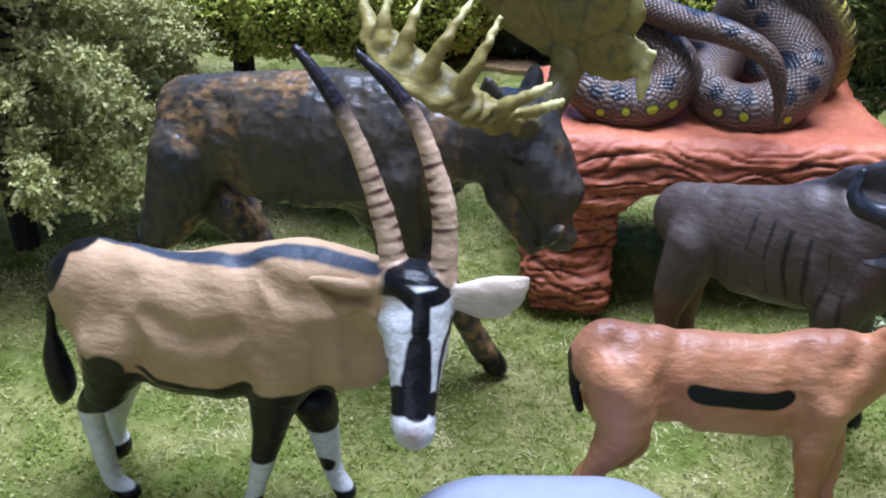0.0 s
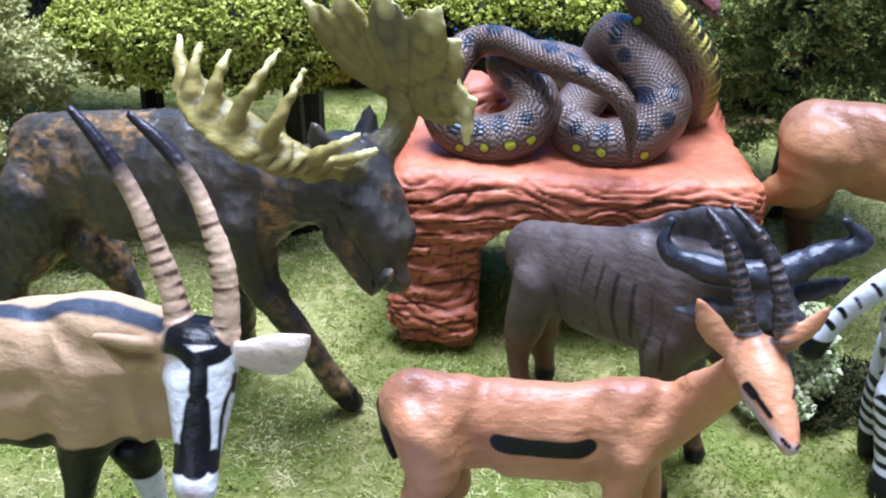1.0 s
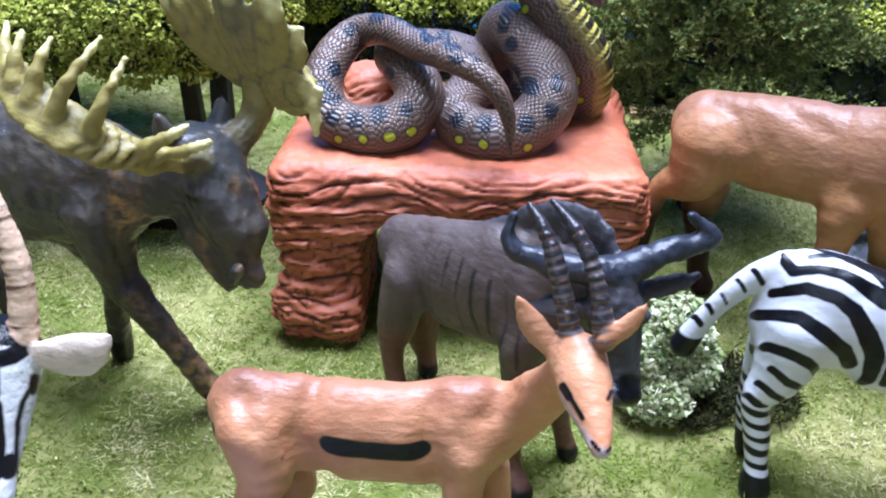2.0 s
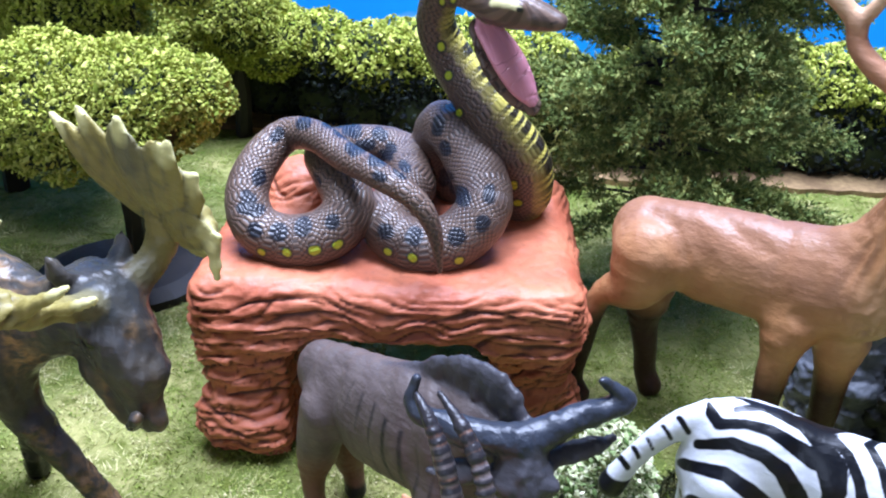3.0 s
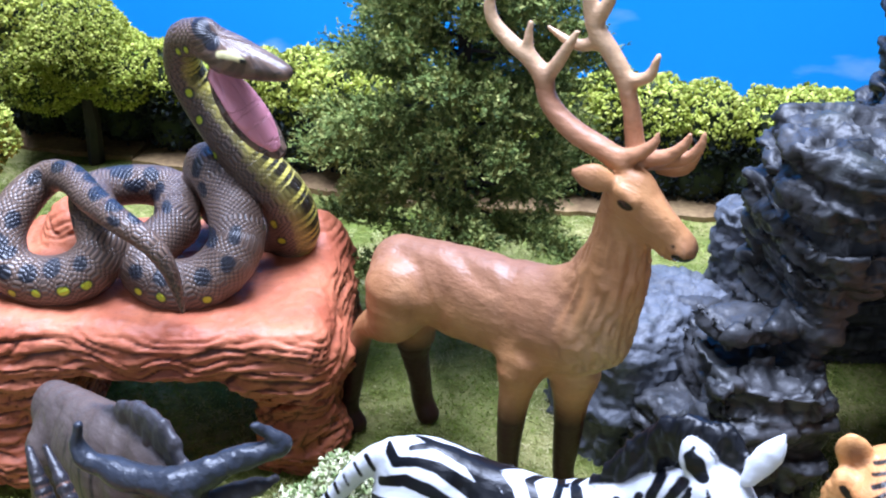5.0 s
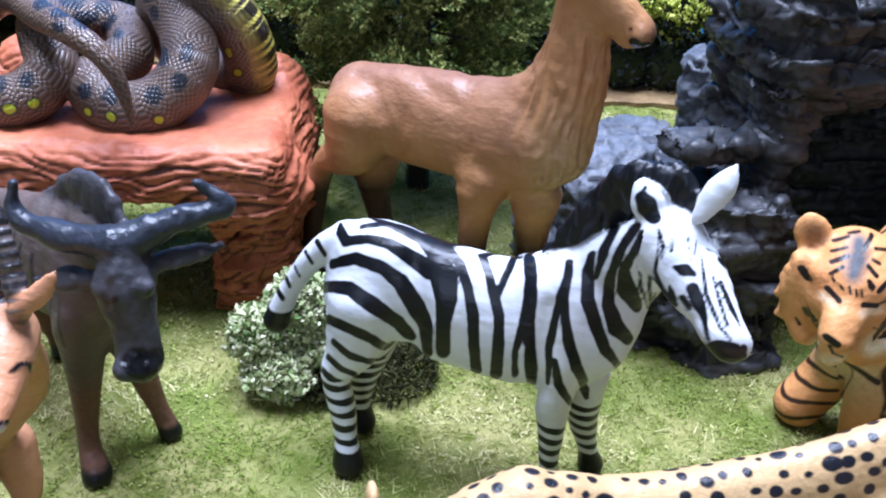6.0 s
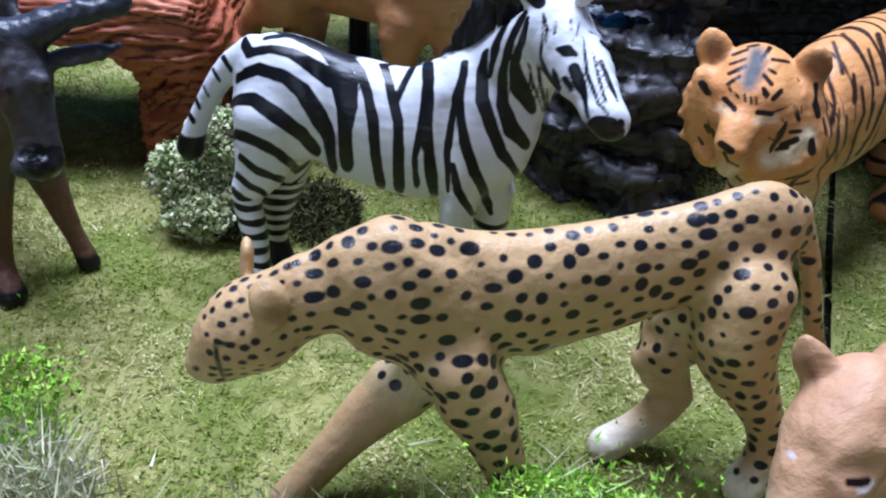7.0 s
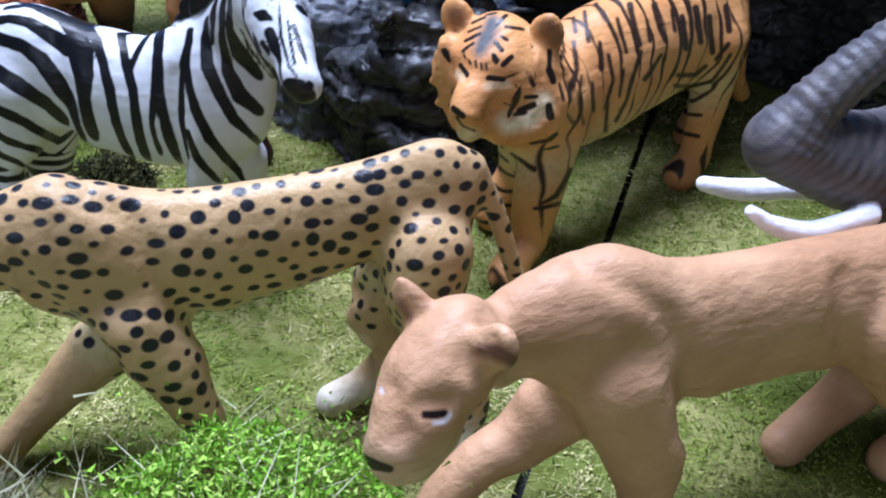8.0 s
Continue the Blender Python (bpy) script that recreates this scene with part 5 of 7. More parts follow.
        foot = (z + 0.12 * x + 0.7 * vnoise(v, 0.2)) / 4.6
        foot = np.abs(foot - np.round(foot)) * 4.6 - 1.15 - 0.4 * vnoise(v, 0.15)
        body = np.where((z < 30) & (legs < 3), foot, body)
        p = v
        face = low([
            drawn(p, SIDE, (0.5, 0.5, 0.7, 0.7), (85.7, -15.6, 98.6), (86.3, -18.0, 90.6), (88.5, -18.2, 86.4), (92.3, -19.9, 83.5)),
            drawn(p, SIDE, (0.5, 0.7, 0.4), (85.2, -14.8, 100.4), (87.0, -16.1, 96.0), (87.2, -17.5, 94.1)),
            drawn(p, SIDE, (0.7, 1.6, 0.7), (90.7, -20.1, 94.1), (93.0, -20.7, 94.1), (95.1, -21.2, 93.8)),
            drawn(p, SIDE, (0.5, 0.9), (90.4, -20.5, 89.1), (91.9, -21.0, 85.4)),
            drawn(p, SIDE, (1.5, 1.5, 0.7, 0.5), (95.4, -22.9, 90.9), (97.3, -24.9, 88.0), (99.6, -27.1, 84.4), (102.1, -29.4, 81.0)),
            drawn(p, SIDE, (0.8, 0.7), (93.7, -22.8, 88.1), (95.7, -24.4, 86.1)),
            drawn(p, SIDE, (0.5, 0.7, 0.7, 0.5), (96.3, -18.0, 97.3), (98.6, -23.9, 90.8), (103.1, -28.6, 85.5), (105.7, -30.4, 84.2)),
            drawn(p, SIDE, (0.5, 0.7, 0.7), (99.2, -20.0, 94.8), (102.2, -25.3, 89.4), (104.6, -28.5, 86.1)),
            drawn(p, SIDE, (0.7, 0.8, 0.5), (101.3, -21.2, 92.9), (104.0, -24.6, 89.4), (107.0, -27.9, 86.3)),
            drawn(p, SIDE, 0.5, (88.9, -16.2, 98.9), (88.9, -16.9, 96.0)),
            drawn(p, SIDE, 0.4, (91.9, -15.1, 100.9), (93.0, -17.9, 98.4)),
            drawn(p, SIDE, 0.4, (94.5, -17.4, 98.4), (94.0, -19.4, 96.4)),
            drawn(p, SIDE, 0.4, (96.2, -11.9, 99.6), (96.2, -11.9, 99.6)),
            drawn(p, SIDE, 0.4, (97.2, -13.0, 98.8), (97.2, -13.0, 98.8)),
            drawn(p, SIDE, 0.4, (97.4, -15.3, 98.2), (100.1, -13.5, 95.6)),
            drawn(p, SIDE, 1.0, (100.4, -15.7, 95.7), (101.6, -16.0, 94.3)),
            drawn(p, SIDE, (2.9, 2.2), (103.8, -30.7, 80.4), (106.6, -31.3, 81.6)),
            drawn(p, SIDE, (1.5, 1.4), (106.3, -30.7, 78.4), (108.8, -30.7, 82.3)),
            drawn(p, SIDE, (1.7, 1.6), (105.4, -30.1, 77.7), (108.9, -30.7, 80.2)),
            drawn(p, SIDE, 0.4, (89.3, -16.5, 98.3), (89.3, -17.3, 96.3)),
            drawn(p, SIDE, 0.4, (92.6, -15.8, 100.2), (92.8, -18.0, 98.3)),
            drawn(p, SIDE, 0.4, (94.4, -15.5, 99.7), (94.5, -18.5, 97.3)),
            drawn(p, SIDE, 0.3, (95.6, -11.3, 100.1), (95.6, -11.3, 100.1)),
            drawn(p, SIDE, 0.3, (96.7, -12.3, 99.2), (96.7, -12.3, 99.2)),
            drawn(p, SIDE, 0.3, (96.6, -14.8, 98.9), (99.6, -14.0, 96.3)),
            drawn(p, SIDE, (0.7, 0.6), (78.9, -9.4, 104.9), (80.1, -7.9, 106.7)),
            drawn(p, SIDE, (1.8, 2.5, 1.7), (83.8, -13.0, 102.3), (82.0, -13.0, 105.4), (80.5, -13.0, 107.7)),
            drawn(p, SIDE, 1.0, (-9.2, -2.5, 69.9), (-6.1, -4.0, 67.0)),
            drawn(p, SIDE, 0.8, (-13.2, -2.2, 65.4), (-10.6, -3.7, 63.0)),
            drawn(p, SIDE, 0.7, (-16.9, -2.3, 59.4), (-15.0, -3.4, 57.2)),
            drawn(p, SIDE, 0.9, (-20.2, -1.8, 54.3), (-18.5, -3.1, 52.4)),
            drawn(p, SIDE, 1.1, (-23.5, -1.4, 48.7), (-21.1, -3.2, 47.5))])
        wave = np.where(x > 82, both([body, 1.5 - head]), body)
        wave = low([np.where((tail < 1.2) & (x < -3), 99.0, wave), face + 0.2])
        black = low([b.tag("mane", v) - 0.8, both([z - 4, legs - 3]), both([tail - 1.5, z - 42]), both([z - 2.5, legs - 3])])
        return {"m_stripe": wave, "m_black": black}

    coat = painted("zebra_paint", srgb(210, 212, 216), srgb(196, 198, 204),
                   [("m_stripe", srgb(11, 13, 18), 0.22, 0.7, 0.34), ("m_black", srgb(11, 13, 18), 0.4, 0.5, 0.4)], 0.4, relief=0.4)
    figure("toy_zebra", b, pose(0.2, 0.236, 0, 0, 0, -22), coat, marks, "glossy black and white striped zebra figurine", 0.75, folds=folds,
           relief=lambda v: flesh(v) + 2.0 * (b.tag("mane", v) < 1.5) * vnoise(v * np.array((1.0, 0.8, 0.35)), 0.4, 2))


def tiger():
    b = Body()
    b.limb("body", (-58.8, 0.0, 61.1, 21.1), (-28.9, 0.0, 58.4, 22.5), (1.0, 0.0, 54.5, 23.9), (18.6, 0.0, 50.6, 19.6), w=0.7)
    b.limb("body", (24.9, 0.0, 48.2, 16.6), (42.3, 0.0, 60.2, 15.3), w=0.85)
    b.limb("body", (30, 2, 54, 16), (46, -3, 64, 13))
    b.limb("head", (45.0, -4.0, 69.5, 12.4), (52.4, 0.5, 67.4, 10.4))
    b.limb("head", (57.0, 3.0, 68.0, 5.2), (62.5, 5.0, 63.8, 5.3), (65.8, 6.0, 60.0, 5.0), k=3)
    b.limb("head", (57.1, 4.0, 54.5, 6.4), (62.8, 5.4, 53.4, 4.4), k=4)
    b.limb("head", (57.6, -6.0, 71.0, 2.8), (53.0, -1.0, 73.0, 2.0), (51.4, 6.0, 71.0, 2.8), k=3)
    b.limb("ear", (50.7, -13.0, 74.7, 4.7), (51.5, -15.0, 78.6, 5.4), (52.5, -16.0, 81.9, 3.3), flat=(0.8, 0.5, 0.0, 0.5))
    b.limb("ear", (37.4, 8.0, 75.4, 4.6), (37.9, 9.0, 78.7, 5.2), (38.5, 10.0, 81.4, 3.6), flat=(0.8, 0.5, 0.0, 0.5))
    b.limb("ruff", (55.4, -13.0, 71.0, 3.9), (55.6, -14.0, 62.4, 4.3), (52.5, -13.0, 53.4, 4.4), (52.1, -8.0, 47.3, 3.9), k=3)
    b.limb("ruff", (38.4, 7.0, 68.2, 7.0), (36.5, 11.0, 59.9, 7.4), (41.6, 11.0, 52.9, 7.0), (50.5, 7.0, 50.7, 5.5), k=4)
    b.limb("ruff", (57.1, -16.0, 67.0, 2.0), (58.5, -17.6, 64.9, 0.9), k=1.5)
    b.limb("ruff", (56.5, -16.0, 60.4, 2.0), (58.5, -17.6, 58.8, 0.9), k=1.5)
    b.limb("ruff", (54.1, -15.0, 53.7, 2.0), (56.2, -16.6, 51.2, 0.9), k=1.5)
    b.limb("leg", (-56.4, 7.0, 57.8, 13.5), (-63.2, 8.0, 38.2, 8.4), (-62.7, 8.0, 18.4, 6.3), (-62.4, 8.0, 7.2, 6.2), (-57.4, 7.0, 0.4, 7.0))
    b.limb("leg", (26.7, 6.3, 42.2, 10.1), (32.1, 9.4, 25.7, 8.6), (37.6, 12.0, 8.7, 6.8), (43.7, 13.5, 4.4, 6.2), (49.7, 15.0, 0.2, 6.5))
    b.limb("leg", (27.2, -3.9, 35.9, 9.2), (20.9, -9.2, 18.5, 8.6), (24.7, -15.0, 1.9, 8.6))
    b.limb("leg", (-66, -10, 52, 14), (-84, -11, 34, 9), (-96, -12, 18, 7), (-90, -12, 1, 7.5))
    b.limb("tail", (-78, 0, 66, 5), (-92, -2, 50, 4.5), (-100, -4, 30, 4.2), (-112, -5, 18, 4))

    SEEN = (0.768, 0.528, 0.362)

    def folds(v):
        p = v
        return low([
            stroke(p, (0.6, 0.5, 0.5), (18.5, 2.2, 72.5), (35.1, 14.1, 63.6), (30.7, 16.7, 46.4)),
            stroke(p, 0.6, (-14.1, 15.7, 60.6), (-24.1, 13.7, 47.3)),
            drawn(v, SEEN, 0.98, (60.3, -2.9, 69.0), (59.0, -0.3, 67.3)),
            drawn(v, SEEN, 0.98, (54.4, 4.5, 66.5), (51.0, 7.7, 66.2)),
            drawn(v, SEEN, 0.65, (57.5, 2.5, 65.6), (60.2, 4.9, 60.1)),
            drawn(v, SEEN, 0.49, (65.4, 3.3, 56.7), (65.1, 5.7, 54.3), (62.8, 8.7, 53.1))])

    def marks(v):
        x, y, z = v.T
        head, legs = b.tag("head ruff ear", v), b.tag("leg", v)
        wob = 3.6 * vnoise(v, 0.045) + 1.6 * vnoise(v, 0.13)
        wave = np.abs((x + wob) / 7.5 - np.round((x + wob) / 7.5)) * 7.5 - (0.85 + 1.25 * vnoise(v + 50, 0.085))
        ring = np.abs((z + wob) / 7.0 - np.round((z + wob) / 7.0)) * 7.0 - 0.9
        stripe = np.where((z < 40) & (legs < 2.5), both([ring, -2.5 - y * 0]), wave)
        p = v
        stripe = np.where(y > -3, low([
            drawn(p, SEEN, (0.8, 1.0), (40.5, 8.7, 73.3), (42.7, 13.2, 66.7)),
            drawn(p, SEEN, (0.6, 0.7, 0.5), (26.4, 1.3, 72.4), (36.8, 13.4, 66.4), (37.5, 16.0, 59.8)),
            drawn(p, SEEN, (0.5, 0.6, 0.5), (31.5, 12.1, 67.0), (35.1, 15.8, 60.2), (36.9, 16.9, 55.4)),
            drawn(p, SEEN, (0.6, 0.7, 0.7), (19.9, 5.1, 71.2), (26.5, 13.0, 66.2), (32.7, 17.0, 58.9)),
            drawn(p, SEEN, (0.6, 0.7), (8.4, -6.6, 75.1), (17.1, 2.9, 73.4)),
            drawn(p, SEEN, (0.6, 0.7), (9.1, -1.1, 76.9), (16.7, 8.0, 71.5)),
            drawn(p, SEEN, (0.7, 0.8), (13.3, 9.8, 70.8), (15.4, 13.6, 63.9)),
            drawn(p, SEEN, (0.6, 0.6, 0.5), (11.6, 12.6, 67.4), (10.8, 15.4, 60.0), (13.1, 15.8, 51.1)),
            drawn(p, SEEN, 0.7, (2.0, -3.1, 78.1), (6.7, 6.5, 75.8)),
            drawn(p, SEEN, (0.6, 0.7), (2.6, 7.3, 75.9), (4.1, 14.0, 67.4)),
            drawn(p, SEEN, (1.0, 0.9, 0.7), (-5.6, 5.2, 78.4), (-2.4, 11.0, 73.2), (-2.7, 14.0, 68.3)),
            drawn(p, SEEN, (0.7, 0.7, 0.6, 0.6), (-2.6, 14.8, 66.3), (1.4, 16.4, 59.4), (3.0, 16.6, 51.3), (4.0, 14.7, 43.4)),
            drawn(p, SEEN, 0.6, (12.1, 15.9, 52.2), (6.0, 12.8, 39.3)),
            drawn(p, SEEN, (1.0, 1.0, 0.7), (-15.1, 7.9, 77.5), (-13.8, 13.3, 70.6), (-15.1, 14.9, 67.3)),
            drawn(p, SEEN, (0.7, 0.8), (-12.8, 15.9, 63.2), (-4.6, 16.8, 56.9)),
            drawn(p, SEEN, 1.0, (-26.1, 12.2, 72.7), (-27.2, 15.7, 62.6)),
            drawn(p, SEEN, (1.3, 1.1), (-34.5, 11.5, 74.0), (-35.2, 15.9, 63.5)),
            drawn(p, SEEN, (1.2, 1.0), (-41.3, 13.5, 70.3), (-40.8, 18.5, 59.4)),
            drawn(p, SEEN, (1.2, 1.1), (-52.7, 12.6, 71.7), (-54.0, 14.8, 63.2)),
            drawn(p, SEEN, 0.8, (-25.9, 15.8, 53.2), (-36.3, 16.1, 51.2), (-38.9, 18.1, 54.6)),
            drawn(p, SEEN, (0.6, 0.8, 0.7, 0.7), (-26.8, 14.7, 48.9), (-38.8, 14.4, 45.4), (-45.8, 18.1, 47.1), (-59.5, 13.6, 52.5)),
            drawn(p, SEEN, (0.7, 0.8, 0.7), (-42.6, 7.7, 36.5), (-44.6, 13.8, 37.5), (-47.5, 17.1, 41.6)),
            drawn(p, SEEN, (0.6, 0.7), (-49.4, 4.1, 27.7), (-50.2, 14.7, 30.8)),
            drawn(p, SEEN, 0.8, (-67.5, -5.4, 12.2), (-54.0, 13.2, 20.4)),
            drawn(p, SEEN, 0.8, (-43.7, 18.8, 56.3), (-54.5, 15.1, 58.0)),
            drawn(p, SEEN, (0.6, 0.9, 0.9), (38.5, 15.9, 23.7), (33.1, 17.8, 25.9), (26.0, 16.6, 32.7)),
            drawn(p, SEEN, (0.6, 0.8), (40.0, 14.9, 22.1), (30.5, 17.7, 22.1)),
            drawn(p, SEEN, (0.7, 0.9), (38.2, 0.9, 35.3), (38.3, 11.4, 34.3)),
            drawn(p, SEEN, 0.4, (43.4, 9.4, 44.5), (41.9, 13.1, 49.4)),
            drawn(p, SEEN, (0.5, 0.6), (-8.8, 10.7, 74.2), (-7.5, 14.2, 68.6)),
            drawn(p, SEEN, 0.6, (-21.9, 10.4, 75.3), (-20.6, 14.0, 69.5)),
            drawn(p, SEEN, 0.5, (6.4, 15.5, 62.5), (6.7, 16.3, 53.4)),
            drawn(p, SEEN, (0.4, 0.4, 0.3), (25.7, 14.4, 64.3), (29.6, 18.1, 57.4), (25.5, 17.8, 49.2)),
            drawn(p, SEEN, 0.4, (33.8, 17.7, 54.9), (29.9, 17.9, 50.4)),
            drawn(p, SEEN, 0.5, (20.7, 14.9, 61.0), (19.5, 16.5, 51.8)),
            drawn(p, SEEN, (0.5, 0.4), (20.0, -0.9, 72.7), (26.1, 7.3, 69.8)),
            drawn(p, SEEN, 0.5, (44.5, 11.1, 86.3), (44.5, 11.1, 86.3)),
            wave + 0.35]) - 0.05, stripe)
        ink = both([low([
            drawn(v, SEEN, 0.49, (55.5, -6.3, 77.8), (51.9, -4.3, 79.1)),
            drawn(v, SEEN, 0.65, (56.7, -5.3, 75.4), (52.6, -3.3, 77.3)),
            drawn(v, SEEN, 0.49, (58.1, -4.4, 72.9), (54.7, -3.1, 74.9)),
            drawn(v, SEEN, 0.49, (54.0, -7.0, 80.1), (50.4, -5.0, 81.4)),
            drawn(v, SEEN, 0.65, (45.5, -1.2, 82.0), (48.9, -1.5, 78.9)),
            drawn(v, SEEN, 0.36, (50.1, -5.4, 82.1), (47.5, -3.5, 82.7)),
            drawn(v, SEEN, 0.49, (46.3, 0.5, 79.3), (42.7, 3.9, 79.0)),
            drawn(v, SEEN, 0.49, (48.0, 1.0, 76.9), (46.9, 2.8, 76.1)),
            drawn(v, SEEN, 0.65, (49.5, 0.9, 75.5), (48.8, 3.3, 73.5)),
            drawn(v, SEEN, 0.65, (51.0, 2.4, 72.3), (50.6, 3.9, 71.0)),
            drawn(v, SEEN, 0.41, (58.1, -3.8, 72.2), (58.1, -3.0, 71.3)),
            drawn(v, SEEN, 0.41, (57.4, -2.0, 71.0), (57.1, -1.0, 70.0)),
            drawn(v, SEEN, 0.41, (55.6, -0.3, 70.7), (55.9, 0.7, 69.3)),
            drawn(v, SEEN, 0.41, (54.5, 1.2, 70.2), (54.8, 2.0, 68.9)),
            drawn(v, SEEN, 0.41, (53.4, 2.2, 70.2), (53.6, 3.1, 68.8)),
            drawn(v, SEEN, 0.41, (51.4, 2.8, 71.4), (51.1, 4.0, 70.3)),
            drawn(v, SEEN, 0.82, (49.7, 5.4, 70.2), (47.4, 5.8, 72.0)),
            drawn(v, SEEN, 0.82, (60.4, -3.4, 69.4), (59.1, -0.5, 67.5)),
            drawn(v, SEEN, 0.82, (54.0, 4.5, 66.8), (51.1, 7.4, 66.5)),
            drawn(v, SEEN, 0.29, (51.0, 7.3, 66.7), (47.3, 9.1, 68.3)),
            drawn(v, SEEN, 1.15, (65.0, 1.8, 58.9), (63.5, 4.5, 57.4)),
            drawn(v, SEEN, 0.49, (65.4, 3.3, 56.7), (65.1, 5.7, 54.3)),
            drawn(v, SEEN, 0.33, (65.1, 5.7, 54.3), (62.8, 8.6, 53.3)),
            drawn(v, SEEN, 0.98, (51.4, 13.6, 59.0), (47.7, 15.5, 60.6)),
            drawn(v, SEEN, 0.57, (53.0, 13.1, 57.9), (50.3, 15.0, 58.5)),
            drawn(v, SEEN, 1.15, (44.3, 18.5, 60.5), (45.1, 20.2, 57.8)),
            drawn(v, SEEN, 0.98, (40.7, 13.9, 69.4), (40.7, 16.2, 66.8)),
            drawn(v, SEEN, 0.65, (38.7, 11.5, 74.2), (40.5, 13.6, 70.1)),
            drawn(v, SEEN, 0.49, (36.4, 13.4, 74.4), (37.7, 15.8, 70.3)),
            drawn(v, SEEN, 0.49, (39.5, 17.8, 66.2), (40.6, 20.4, 62.1)),
            drawn(v, SEEN, 0.82, (45.4, 10.7, 68.5), (45.6, 13.0, 65.5)),
            drawn(v, SEEN, 0.65, (48.6, 13.0, 62.5), (46.1, 15.1, 62.7)),
            drawn(v, SEEN, 0.33, (49.3, 9.8, 65.5), (49.0, 11.0, 64.5)),
            drawn(v, SEEN, 0.33, (53.8, 9.9, 60.8), (52.8, 11.3, 60.2)),
            drawn(v, SEEN, 0.65, (52.8, 19.9, 50.4), (48.6, 22.5, 51.6), (46.1, 23.1, 53.5)),
            drawn(v, SEEN, 0.65, (51.0, 23.1, 48.5), (47.5, 25.2, 49.7)),
            drawn(v, SEEN, 0.98, (63.5, -9.0, 72.8), (63.1, -6.7, 70.6)),
            drawn(v, SEEN, 0.65, (66.2, -2.3, 62.4), (66.0, -1.0, 61.0)),
            drawn(v, SEEN, 0.49, (68.7, -2.0, 59.5), (68.6, -0.2, 57.5)),
            drawn(v, SEEN, 0.28, (58.8, 7.2, 58.9), (58.8, 7.2, 58.9)),
            drawn(v, SEEN, 0.28, (59.5, 8.2, 57.1), (59.5, 8.2, 57.1)),
            drawn(v, SEEN, 0.28, (61.0, 7.4, 56.5), (61.0, 7.4, 56.5)),
            drawn(v, SEEN, 0.28, (60.0, 9.2, 55.3), (60.0, 9.2, 55.3)),
            drawn(v, SEEN, 0.28, (57.9, 8.8, 58.0), (57.9, 8.8, 58.0)),
            ]), b.tag("head ruff ear body", v) - 2.0])
        return {"m_stripe": np.where((head < 1.5) & (x > 36), 99.0, stripe), "m_ink": ink, "m_crown": both([low([
            drawn(v, SEEN, (2.3, 2.8, 2.1), (49.0, -2.7, 80.2), (51.2, -1.6, 76.7), (53.6, -0.9, 73.5)),
            ]), b.tag("head", v) - 2.0]), "m_pale": both([z - 42 + 0.1 * x, b.tag("body", v) - 10]), "m_cheek": both([low([
            drawn(v, SEEN, (3.3, 4.3, 3.3), (55.1, 13.2, 55.8), (50.6, 15.4, 57.7), (45.7, 16.8, 61.1)),
            drawn(v, SEEN, 1.64, (66.9, 6.0, 52.1), (63.8, 8.6, 52.3)),
            drawn(v, SEEN, 0.49, (55.0, 5.4, 64.9), (50.8, 8.5, 65.4)),
            drawn(v, SEEN, 0.49, (61.8, -2.8, 67.3), (60.9, -1.3, 66.6)),
            ]), b.tag("head ruff", v) - 2.0]), "m_ear": both([low([
            # brown inner ears, with the shadow of the cup mixed into the colour
            drawn(v, SEEN, 2.45, (57.3, -11.3, 81.6), (57.5, -9.1, 78.9)),
            drawn(v, SEEN, 2.95, (36.7, 8.7, 79.4), (36.1, 10.7, 77.7)),
            ]), b.tag("ear", v) - 1.0])}

    # the crown's grey coat paints in the sheen over its black streaks
    coat = painted("tiger_paint", srgb(212, 154, 98), srgb(190, 126, 76),
                   [("m_pale", srgb(206, 186, 146), 8.0, 2.0, 0.5), ("m_cheek", srgb(222, 206, 172), 1.6, 1.0, 0.5), ("m_crown", srgb(66, 66, 68), 1.6, 1.6, 0.6), ("m_ear", srgb(112, 74, 48), 1.6, 0.5, 0.5), ("m_stripe", srgb(52, 34, 25), 0.35, 0.7, 0.42), ("m_ink", srgb(30, 24, 22), 0.22, 0.4, 0.3)], 0.45)
    figure("toy_tiger", b, pose(0.385, 0.243, 0, 0, 0, 214), coat, marks, "orange tiger figurine with thin black stripes by the cave", 0.75, folds=folds, deep=0.6,
           relief=lambda v: flesh(v) + 0.9 * (b.tag("ruff", v) < 1.2) * vnoise(v * np.array((1.0, 1.0, 0.6)), 0.3, 2))


